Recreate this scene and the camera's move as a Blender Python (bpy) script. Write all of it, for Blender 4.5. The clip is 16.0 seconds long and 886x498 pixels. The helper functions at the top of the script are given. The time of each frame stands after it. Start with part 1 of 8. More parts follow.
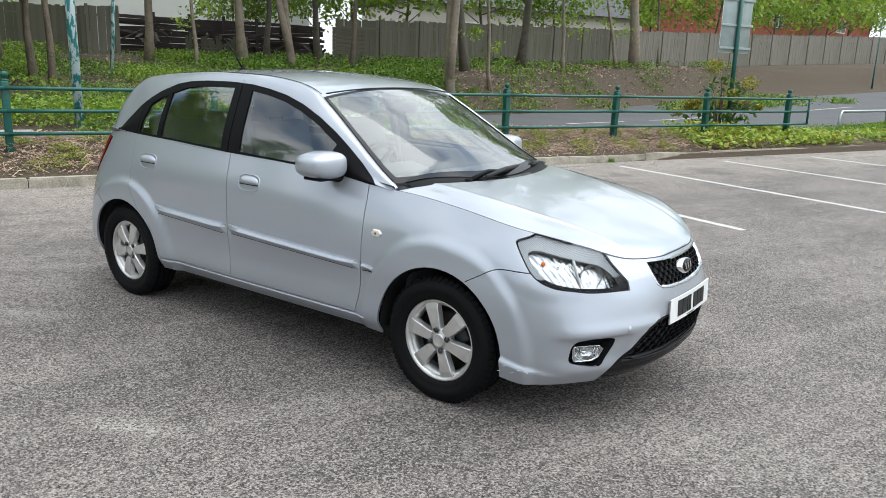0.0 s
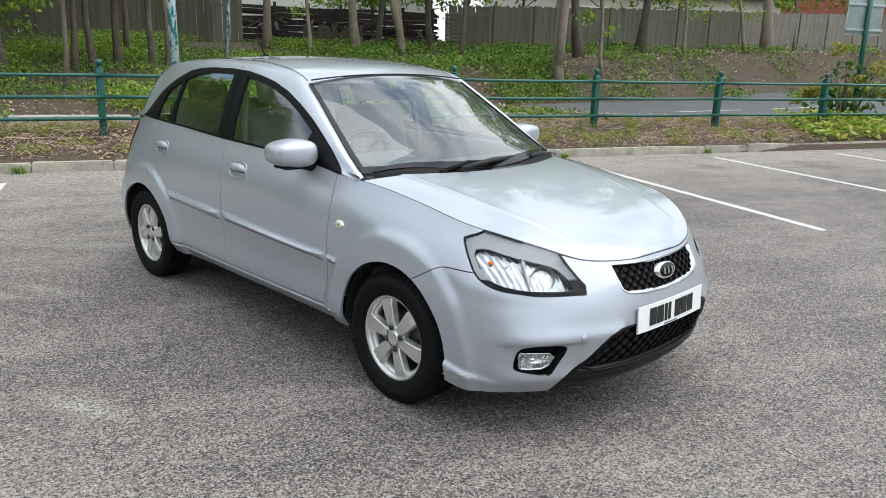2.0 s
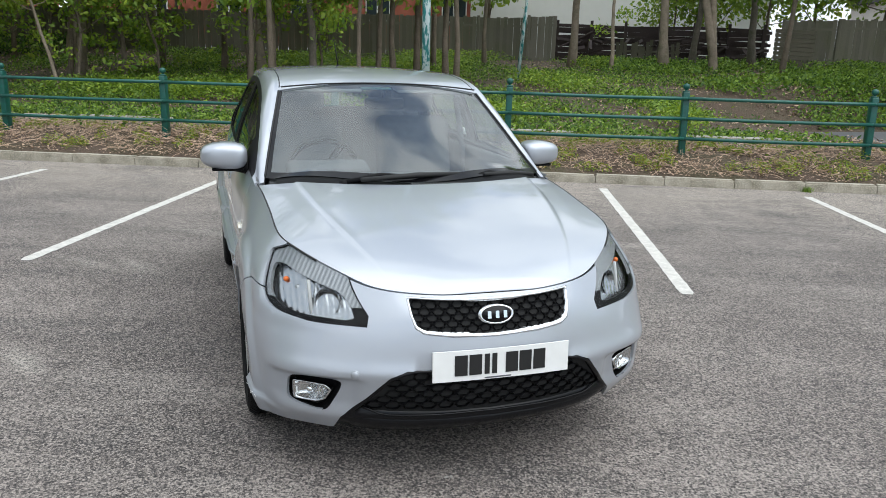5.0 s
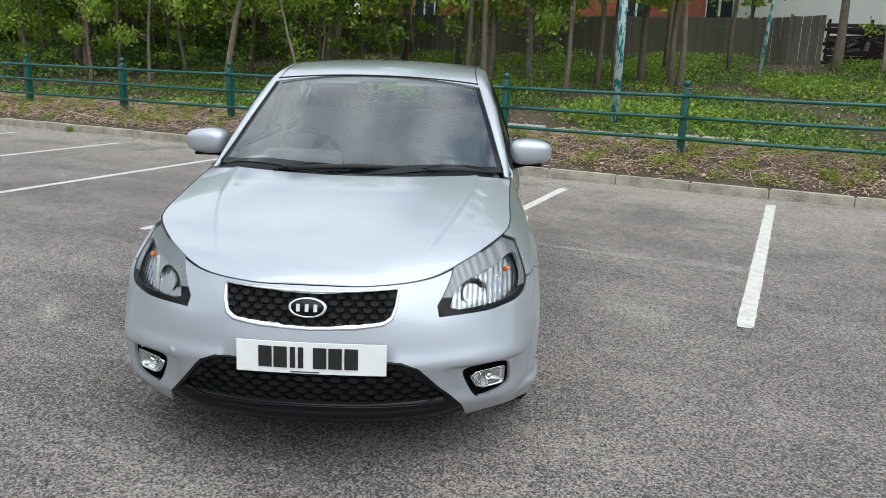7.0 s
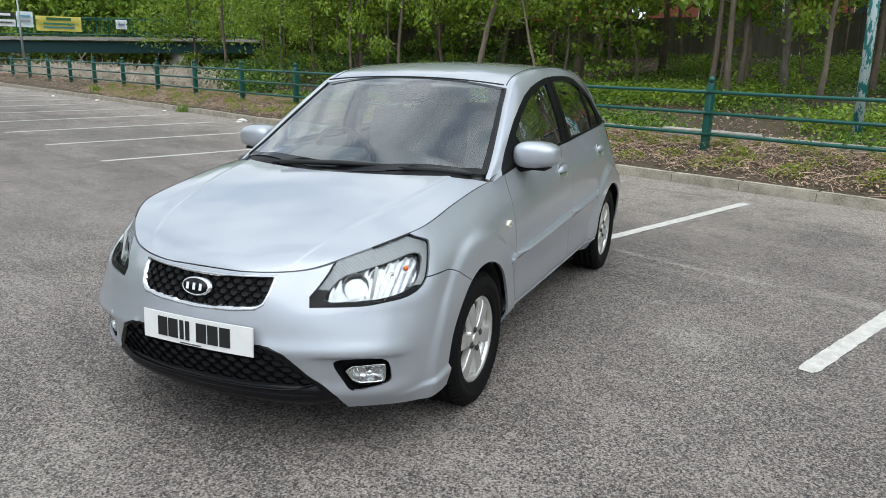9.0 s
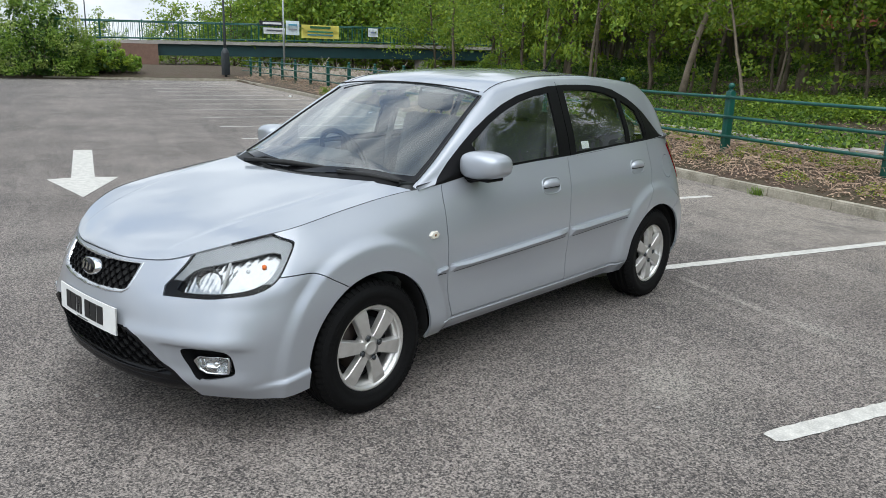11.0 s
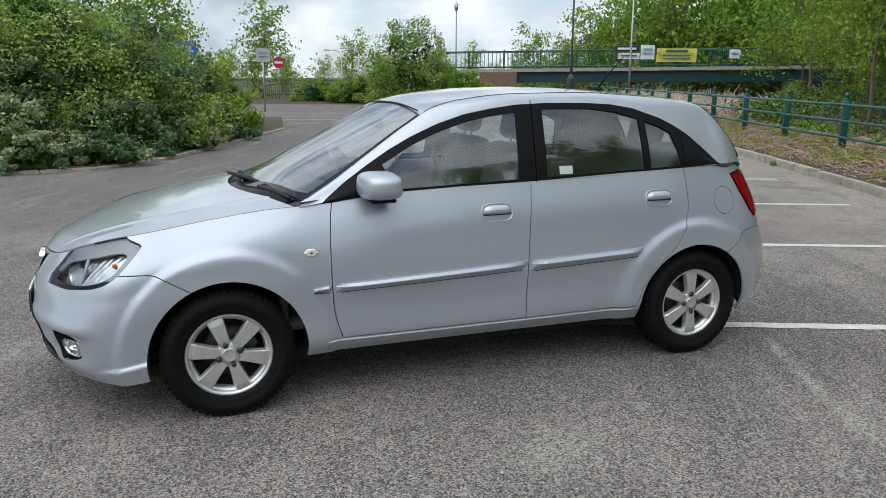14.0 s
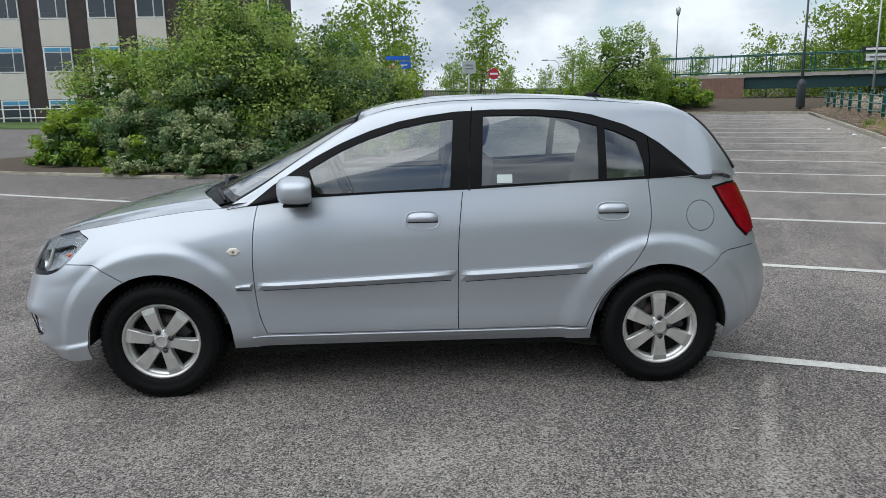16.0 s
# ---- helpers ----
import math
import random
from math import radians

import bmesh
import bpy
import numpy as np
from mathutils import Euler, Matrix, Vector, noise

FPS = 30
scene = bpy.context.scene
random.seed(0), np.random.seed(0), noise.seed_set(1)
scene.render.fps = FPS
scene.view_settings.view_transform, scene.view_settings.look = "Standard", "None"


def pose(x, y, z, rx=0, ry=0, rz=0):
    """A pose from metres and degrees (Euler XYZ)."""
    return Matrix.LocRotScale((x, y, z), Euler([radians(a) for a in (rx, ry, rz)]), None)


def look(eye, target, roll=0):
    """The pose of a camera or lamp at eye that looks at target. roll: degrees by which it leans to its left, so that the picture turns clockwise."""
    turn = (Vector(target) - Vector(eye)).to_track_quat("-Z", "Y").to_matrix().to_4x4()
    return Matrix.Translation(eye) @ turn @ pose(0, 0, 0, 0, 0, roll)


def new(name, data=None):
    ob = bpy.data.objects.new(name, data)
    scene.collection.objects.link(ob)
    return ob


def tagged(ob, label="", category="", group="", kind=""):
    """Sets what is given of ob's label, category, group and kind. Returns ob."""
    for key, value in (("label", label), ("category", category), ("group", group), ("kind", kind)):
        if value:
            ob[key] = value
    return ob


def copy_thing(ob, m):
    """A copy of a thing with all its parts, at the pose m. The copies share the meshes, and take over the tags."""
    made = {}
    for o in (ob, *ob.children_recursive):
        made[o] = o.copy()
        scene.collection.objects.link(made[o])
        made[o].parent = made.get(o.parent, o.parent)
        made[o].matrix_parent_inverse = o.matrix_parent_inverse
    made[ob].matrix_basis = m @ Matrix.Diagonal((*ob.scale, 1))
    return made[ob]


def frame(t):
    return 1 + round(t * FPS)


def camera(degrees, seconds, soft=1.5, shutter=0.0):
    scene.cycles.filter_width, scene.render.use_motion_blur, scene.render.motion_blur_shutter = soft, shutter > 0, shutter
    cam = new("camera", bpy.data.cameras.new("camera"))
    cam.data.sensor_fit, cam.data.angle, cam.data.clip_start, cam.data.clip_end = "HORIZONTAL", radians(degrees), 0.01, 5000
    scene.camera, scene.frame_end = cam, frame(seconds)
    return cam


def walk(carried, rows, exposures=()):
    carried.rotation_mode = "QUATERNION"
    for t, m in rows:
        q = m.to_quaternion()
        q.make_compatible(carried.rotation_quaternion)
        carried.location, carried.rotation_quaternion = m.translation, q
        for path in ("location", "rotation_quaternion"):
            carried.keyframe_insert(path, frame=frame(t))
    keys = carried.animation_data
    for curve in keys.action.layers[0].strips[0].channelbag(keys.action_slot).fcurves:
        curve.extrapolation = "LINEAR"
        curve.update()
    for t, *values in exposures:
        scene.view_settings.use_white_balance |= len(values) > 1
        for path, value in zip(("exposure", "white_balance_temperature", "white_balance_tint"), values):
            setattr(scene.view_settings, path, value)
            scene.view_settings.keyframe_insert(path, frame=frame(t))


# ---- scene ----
cam = camera(60.3, 16.0, soft=0.6)
PATH = [
    (0, (3.234, -3.454, 1.509), (2.072, -1.893, 1.045), 2.0),
    (0.5, (3.303, -3.401, 1.501), (2.116, -1.867, 1.014), 2.0),
    (1, (3.495, -3.291, 1.517), (2.259, -1.801, 1.014), 1.9),
    (1.5, (3.592, -3.116, 1.509), (2.284, -1.692, 1.0), 1.7),
    (2, (3.672, -2.834, 1.524), (2.275, -1.496, 1.018), 1.6),
    (2.5, (3.908, -2.57, 1.535), (2.416, -1.335, 1.036), 1.5),
    (3, (4.065, -2.293, 1.524), (2.484, -1.173, 1.028), 1.4),
    (3.5, (4.177, -1.959, 1.533), (2.515, -0.962, 1.039), 1.5),
    (4, (4.408, -1.645, 1.545), (2.674, -0.778, 1.054), 1.5),
    (4.2, (4.454, -1.518, 1.538), (2.693, -0.705, 1.05), 1.5),
    (6.3, (4.492, 0.068, 1.498), (2.558, 0.229, 1.012), 1.9),
    (6.5, (4.518, 0.226, 1.492), (2.58, 0.315, 1.006), 1.9),
    (7, (4.534, 0.586, 1.497), (2.597, 0.491, 1.006), 1.8),
    (7.5, (4.434, 0.931, 1.5), (2.516, 0.652, 1.005), 1.6),
    (8, (4.454, 1.327, 1.508), (2.573, 0.865, 1.012), 1.4),
    (8.5, (4.331, 1.657, 1.489), (2.502, 1.016, 0.995), 1.1),
    (9, (4.18, 1.992, 1.5), (2.419, 1.182, 1.008), 0.9),
    (9.2, (4.146, 2.144, 1.505), (2.415, 1.272, 1.013), 0.9),
    (11.3, (3.102, 3.268, 1.515), (1.752, 1.872, 1.038), 1.4),
    (11.5, (2.968, 3.363, 1.512), (1.67, 1.916, 1.042), 1.2),
    (12, (2.693, 3.633, 1.522), (1.519, 2.08, 1.062), 1.2),
    (12.5, (2.379, 3.787, 1.505), (1.34, 2.139, 1.052), 1.1),
    (13, (2.068, 3.968, 1.508), (1.163, 2.242, 1.058), 0.8),
    (13.5, (1.76, 4.147, 1.513), (0.987, 2.357, 1.068), 0.5),
    (14, (1.405, 4.184, 1.511), (0.762, 2.341, 1.073), 0.2),
    (14.5, (1.064, 4.318, 1.504), (0.555, 2.432, 1.079), -0.1),
    (15, (0.702, 4.387, 1.48), (0.336, 2.465, 1.064), -0.3),
    (15.5, (0.331, 4.373, 1.495), (0.115, 2.428, 1.084), -0.6),
    (16, (-0.041, 4.449, 1.49), (-0.103, 2.492, 1.08), -0.9),
]
walk(cam, [(t, look(eye, target, roll)) for t, eye, target, roll in PATH],
     exposures=[(0, 0.8, 6300, 6.5), (4, 0.66, 6300, 6.5), (8.5, 0.5, 6270, 5.5), (12.5, 0.36, 6250, 6.5), (16, 0.22, 6170, 6.5)])

# ---------- sky and sun ----------
SUN_WAY = Vector((0.38, 0.24, 0.88)).normalized()


def make_world():
    w = bpy.data.worlds.new("sky")
    scene.world = w
    w.use_nodes = True
    nt = w.node_tree
    bg = nt.nodes["Background"]
    sky = nt.nodes.new("ShaderNodeTexSky")
    sky.sky_type, sky.sun_disc = "NISHITA", False
    sky.sun_elevation, sky.sun_rotation = math.asin(SUN_WAY.z), math.atan2(SUN_WAY.x, SUN_WAY.y)
    tc = nt.nodes.new("ShaderNodeTexCoord")
    mp = nt.nodes.new("ShaderNodeMapping")
    mp.inputs["Scale"].default_value = (1.0, 1.0, 1.7)
    nt.links.new(tc.outputs["Generated"], mp.inputs["Vector"])

    def clouds(scale, detail, rough):
        nz = nt.nodes.new("ShaderNodeTexNoise")
        nz.inputs["Scale"].default_value, nz.inputs["Detail"].default_value, nz.inputs["Roughness"].default_value = scale, detail, rough
        nt.links.new(mp.outputs[0], nz.inputs["Vector"])
        return nz.outputs["Fac"]

    cover = nt.nodes.new("ShaderNodeMapRange")
    cover.inputs["From Min"].default_value, cover.inputs["From Max"].default_value = 0.34, 0.47
    nt.links.new(clouds(3.0, 7.0, 0.55), cover.inputs["Value"])
    ramp = nt.nodes.new("ShaderNodeValToRGB")
    e = ramp.color_ramp.elements
    e[0].position, e[0].color = 0.37, (3.5, 3.85, 4.45, 1)
    e[1].position, e[1].color = 0.62, (7.1, 7.3, 7.6, 1)
    nt.links.new(clouds(6.0, 5.0, 0.5), ramp.inputs["Fac"])
    mx = nt.nodes.new("ShaderNodeMix")
    mx.data_type = "RGBA"
    nt.links.new(cover.outputs["Result"], mx.inputs["Factor"])
    nt.links.new(sky.outputs[0], mx.inputs["A"])
    # clouds are thinner and brighter overhead
    sp = nt.nodes.new("ShaderNodeSeparateXYZ")
    nt.links.new(tc.outputs["Generated"], sp.inputs[0])
    up = nt.nodes.new("ShaderNodeMapRange")
    up.inputs[1].default_value, up.inputs[2].default_value, up.inputs[3].default_value, up.inputs[4].default_value = 0.1, 0.7, 0.86, 1.08
    nt.links.new(sp.outputs[2], up.inputs[0])
    ml = nt.nodes.new("ShaderNodeVectorMath")
    ml.operation = "SCALE"
    nt.links.new(ramp.outputs[0], ml.inputs[0])
    # a broad glow where the sun stands behind the cloud
    dt = nt.nodes.new("ShaderNodeVectorMath")
    dt.operation = "DOT_PRODUCT"
    dt.inputs[1].default_value = SUN_WAY
    nt.links.new(tc.outputs["Generated"], dt.inputs[0])
    gl = nt.nodes.new("ShaderNodeMapRange")
    gl.interpolation_type = "SMOOTHSTEP"
    gl.inputs[1].default_value, gl.inputs[2].default_value, gl.inputs[3].default_value, gl.inputs[4].default_value = 0.4, 1.0, 1.0, 1.3
    nt.links.new(dt.outputs["Value"], gl.inputs[0])
    mm = nt.nodes.new("ShaderNodeMath")
    mm.operation = "MULTIPLY"
    nt.links.new(up.outputs[0], mm.inputs[0])
    nt.links.new(gl.outputs[0], mm.inputs[1])
    nt.links.new(mm.outputs[0], ml.inputs["Scale"])
    nt.links.new(ml.outputs[0], mx.inputs["B"])
    nt.links.new(mx.outputs["Result"], bg.inputs["Color"])
    bg.inputs["Strength"].default_value = 0.135


make_world()
lamp = bpy.data.lights.new("sun", "SUN")
lamp.energy, lamp.angle, lamp.color = 1.5, radians(80), (1.0, 0.975, 0.94)
sun = new("sun", lamp)
sun.matrix_basis = look(SUN_WAY * 60, (0, 0, 0))


# ---------- small tools ----------
def uv(u, v, z=0.0):
    """Car-park frame (u along the kerb, v outward past it) to the world."""
    return Vector((-4.51 - 0.3759 * u - 0.9267 * v, 1.55 - 0.9267 * u + 0.3759 * v, z))


KERB_ANGLE = math.degrees(math.atan2(-0.9267, -0.3759))


def mesh_from(name, verts, faces, smooth=False):
    me = bpy.data.meshes.new(name)
    me.from_pydata([tuple(v) for v in verts], [], [tuple(f) for f in faces])
    me.update()
    if smooth:
        me.polygons.foreach_set("use_smooth", [True] * len(me.polygons))
    return me


def bm_mesh(name, bm, smooth=True):
    me = bpy.data.meshes.new(name)
    bm.to_mesh(me)
    bm.free()
    me.polygons.foreach_set("use_smooth", [smooth] * len(me.polygons))
    return me


def part(name, bm, material, parent, label="", smooth=True):
    me = bm_mesh(name, bm, smooth) if isinstance(bm, bmesh.types.BMesh) else bm
    ob = new(name, me)
    if material:
        me.materials.append(material)
    ob.parent = parent
    if label:
        ob["label"] = label
    return ob


def thing(name, label, category, where=None, group="", kind=""):
    ob = new(name)
    ob.empty_display_size = 0.1
    if where is not None:
        ob.matrix_basis = where if isinstance(where, Matrix) else Matrix.Translation(where)
    return tagged(ob, label, category, group, kind)


def box(bm, sx, sy, sz, m=Matrix(), bevel=0.0, seg=1):
    r = bmesh.ops.create_cube(bm, size=1.0, matrix=m @ Matrix.Diagonal((sx, sy, sz, 1)))
    if bevel:
        es = list({e for v in r["verts"] for e in v.link_edges})
        bmesh.ops.bevel(bm, geom=es, offset=bevel, segments=seg, affect="EDGES", profile=0.5)
    return bm


def tube(bm, pts, radii, n=8, cap=True):
    """A tapered tube along points."""
    rings = []
    pts = [Vector(p) for p in pts]
    for i, p in enumerate(pts):
        d = (pts[min(i + 1, len(pts) - 1)] - pts[max(i - 1, 0)]).normalized()
        a = d.orthogonal().normalized() if i == 0 else (a - d * a.dot(d)).normalized()
        b = d.cross(a)
        rings.append([bm.verts.new(p + radii[i] * (math.cos(k * math.tau / n) * a + math.sin(k * math.tau / n) * b)) for k in range(n)])
    for r, s in zip(rings, rings[1:]):
        for k in range(n):
            bm.faces.new((r[k], r[(k + 1) % n], s[(k + 1) % n], s[k]))
    if cap:
        bm.faces.new(rings[0][::-1])
        bm.faces.new(rings[-1])
    return bm


def lathe(bm, profile, n=48, axis="Y", m=Matrix()):
    """Turn (r, h) pairs round an axis."""
    rings = []
    for r, h in profile:
        ring = []
        for k in range(n):
            a = k * math.tau / n
            c, s = r * math.cos(a), r * math.sin(a)
            p = {"Y": (c, h, s), "Z": (c, s, h), "X": (h, c, s)}[axis]
            ring.append(bm.verts.new(m @ Vector(p)))
        rings.append(ring)
    for a, b in zip(rings, rings[1:]):
        for k in range(n):
            bm.faces.new((a[k], a[(k + 1) % n], b[(k + 1) % n], b[k]))
    bmesh.ops.recalc_face_normals(bm, faces=bm.faces)
    return bm


def pchip(xs, ys, q):
    """Monotone cubic through (xs, ys)."""
    xs, ys, q = np.asarray(xs, float), np.asarray(ys, float), np.asarray(q, float)
    h, d = np.diff(xs), np.diff(ys) / np.diff(xs)
    m = np.zeros(len(xs))
    for i in range(1, len(xs) - 1):
        if d[i - 1] * d[i] > 0:
            w1, w2 = 2 * h[i] + h[i - 1], h[i] + 2 * h[i - 1]
            m[i] = (w1 + w2) / (w1 / d[i - 1] + w2 / d[i])
    m[0], m[-1] = d[0], d[-1]
    i = np.clip(np.searchsorted(xs, q) - 1, 0, len(h) - 1)
    t = (q - xs[i]) / h[i]
    return (ys[i] * (1 + 2 * t) * (1 - t) ** 2 + h[i] * m[i] * t * (1 - t) ** 2
            + ys[i + 1] * t * t * (3 - 2 * t) + h[i] * m[i + 1] * t * t * (t - 1))


def cubic(ys, q):
    """Catmull-Rom through evenly numbered rows of points; q: row numbers."""
    ys = np.asarray(ys, float)
    n = len(ys)
    i = np.clip(np.floor(q).astype(int), 0, n - 2)
    t = (np.asarray(q) - i).reshape((-1,) + (1,) * (ys.ndim - 1))
    p1, p2 = ys[i], ys[i + 1]
    p0 = np.where((i > 0).reshape(t.shape), ys[np.maximum(i - 1, 0)], 2 * p1 - p2)
    p3 = np.where((i < n - 2).reshape(t.shape), ys[np.minimum(i + 2, n - 1)], 2 * p2 - p1)
    return 0.5 * (2 * p1 + (p2 - p0) * t + (2 * p0 - 5 * p1 + 4 * p2 - p3) * t * t + (3 * p1 - p0 - 3 * p2 + p3) * t ** 3)


# ---------- materials ----------
def mat(name, base, rough=0.6, metal=0.0, var=0.0, scale=5.0, var2=0.0, scale2=60.0, bump=0.0, bscale=80.0, bdist=0.01, tint=None, coat=0.0,
        spec=0.5, rand=0.0, island=False, trans=0.0):
    """A surface with colour variation at two scales and fine relief, in object space."""
    m = bpy.data.materials.new(name)
    m.use_nodes = True
    nt = m.node_tree
    bs = nt.nodes["Principled BSDF"]
    bs.inputs["Roughness"].default_value = rough
    bs.inputs["Metallic"].default_value = metal
    bs.inputs["Coat Weight"].default_value = coat
    bs.inputs["Coat Roughness"].default_value = 0.03
    bs.inputs["Specular IOR Level"].default_value = spec
    bs.inputs["Transmission Weight"].default_value = trans
    bs.inputs["Base Color"].default_value = (*base, 1)
    if not (var or var2 or bump or rand):
        return m
    co = nt.nodes.new("ShaderNodeNewGeometry").outputs["Position"]
    col = None

    def mixin(fac, amount, prev, other):
        mx = nt.nodes.new("ShaderNodeMix")
        mx.data_type = "RGBA"
        if prev is None:
            mx.inputs["A"].default_value = (*base, 1)
        else:
            nt.links.new(prev, mx.inputs["A"])
        mx.inputs["B"].default_value = (*other, 1)
        mul = nt.nodes.new("ShaderNodeMath")
        mul.operation, mul.use_clamp = "MULTIPLY", True
        nt.links.new(fac, mul.inputs[0])
        mul.inputs[1].default_value = amount
        nt.links.new(mul.outputs[0], mx.inputs["Factor"])
        return mx.outputs["Result"]

    def noise_at(sc, detail=4.0):
        nz = nt.nodes.new("ShaderNodeTexNoise")
        nz.inputs["Scale"].default_value = sc
        nz.inputs["Detail"].default_value = detail
        nt.links.new(co, nz.inputs["Vector"])
        return nz.outputs["Fac"]

    def stretch(fac, lo, hi):
        mr = nt.nodes.new("ShaderNodeMapRange")
        mr.inputs["From Min"].default_value, mr.inputs["From Max"].default_value = lo, hi
        nt.links.new(fac, mr.inputs["Value"])
        return mr.outputs["Result"]

    dark = tint or tuple(c * 0.45 for c in base)
    light = tuple(min(1, c * 1.7 + 0.01) for c in base)
    if var:
        col = mixin(stretch(noise_at(scale), 0.35, 0.7), var, col, dark)
    if var2:
        col = mixin(stretch(noise_at(scale2, 2.0), 0.45, 0.75), var2, col, light)
    if rand:
        src = nt.nodes.new("ShaderNodeNewGeometry").outputs["Random Per Island"] if island else nt.nodes.new("ShaderNodeObjectInfo").outputs["Random"]
        col = mixin(src, rand, col, dark if not island else light)
    if col is not None:
        nt.links.new(col, bs.inputs["Base Color"])
    if bump:
        bp = nt.nodes.new("ShaderNodeBump")
        bp.inputs["Strength"].default_value, bp.inputs["Distance"].default_value = bump, bdist
        nt.links.new(noise_at(bscale, 3.0), bp.inputs["Height"])
        nt.links.new(bp.outputs["Normal"], bs.inputs["Normal"])
    return m


def glass_mat(name, tint=(0.8, 0.85, 0.83), fac=1.0, rough=0.0, dust=0.0, top=1.0):
    """Thin pane: clear with a Fresnel gloss."""
    m = bpy.data.materials.new(name)
    m.use_nodes = True
    nt = m.node_tree
    nt.nodes.remove(nt.nodes["Principled BSDF"])
    tr = nt.nodes.new("ShaderNodeBsdfTransparent")
    tr.inputs[0].default_value = (*tint, 1)
    gl = nt.nodes.new("ShaderNodeBsdfGlossy")
    gl.inputs["Roughness"].default_value = rough
    lw = nt.nodes.new("ShaderNodeLayerWeight")
    lw.inputs["Blend"].default_value = 0.5
    pw = nt.nodes.new("ShaderNodeMath")
    pw.operation = "POWER"
    pw.inputs[1].default_value = 5.0
    nt.links.new(lw.outputs["Facing"], pw.inputs[0])
    mul = nt.nodes.new("ShaderNodeMath")
    mul.operation, mul.use_clamp = "MULTIPLY_ADD", True
    mul.inputs[1].default_value, mul.inputs[2].default_value = 0.96 * fac, 0.042 * fac
    nt.links.new(pw.outputs[0], mul.inputs[0])
    lim = nt.nodes.new("ShaderNodeMath")
    lim.operation = "MINIMUM"
    lim.inputs[1].default_value = top
    nt.links.new(mul.outputs[0], lim.inputs[0])
    # thin film of road dust; its pale colour also paints in mirrored sky haze
    df = nt.nodes.new("ShaderNodeBsdfDiffuse")
    df.inputs[0].default_value = (0.58, 0.63, 0.65, 1)
    du = nt.nodes.new("ShaderNodeMixShader")
    nz = nt.nodes.new("ShaderNodeTexNoise")
    nz.inputs["Scale"].default_value, nz.inputs["Detail"].default_value = 4.0, 4.0
    dm = nt.nodes.new("ShaderNodeMath")
    dm.operation = "MULTIPLY"
    dm.inputs[1].default_value = dust * 2
    nt.links.new(nz.outputs["Fac"], dm.inputs[0])
    nt.links.new(dm.outputs[0], du.inputs[0])
    nt.links.new(tr.outputs[0], du.inputs[1])
    nt.links.new(df.outputs[0], du.inputs[2])
    mx = nt.nodes.new("ShaderNodeMixShader")
    nt.links.new(lim.outputs[0], mx.inputs[0])
    nt.links.new(du.outputs[0], mx.inputs[1])
    nt.links.new(gl.outputs[0], mx.inputs[2])
    nt.links.new(mx.outputs[0], nt.nodes["Material Output"].inputs["Surface"])
    return m


def leaf_mat(name, base, var=0.7, light=None):
    """Leaves: two greens by clump, some light through them."""
    m = bpy.data.materials.new(name)
    m.use_nodes = True
    nt = m.node_tree
    bs = nt.nodes["Principled BSDF"]
    bs.inputs["Roughness"].default_value = 0.55
    ge = nt.nodes.new("ShaderNodeNewGeometry")
    mx = nt.nodes.new("ShaderNodeMix")
    mx.data_type = "RGBA"
    mx.inputs["A"].default_value = (*base, 1)
    mx.inputs["B"].default_value = (*(light or tuple(c * 2.0 for c in base)), 1)
    pw = nt.nodes.new("ShaderNodeMath")
    pw.operation = "MULTIPLY"
    pw.inputs[1].default_value = var
    nt.links.new(ge.outputs["Random Per Island"], pw.inputs[0])
    nt.links.new(pw.outputs[0], mx.inputs["Factor"])
    nt.links.new(mx.outputs["Result"], bs.inputs["Base Color"])
    tl = nt.nodes.new("ShaderNodeBsdfTranslucent")
    nt.links.new(mx.outputs["Result"], tl.inputs["Color"])
    ms = nt.nodes.new("ShaderNodeMixShader")
    ms.inputs[0].default_value = 0.42
    nt.links.new(bs.outputs[0], ms.inputs[1])
    nt.links.new(tl.outputs[0], ms.inputs[2])
    nt.links.new(ms.outputs[0], nt.nodes["Material Output"].inputs["Surface"])
    return m


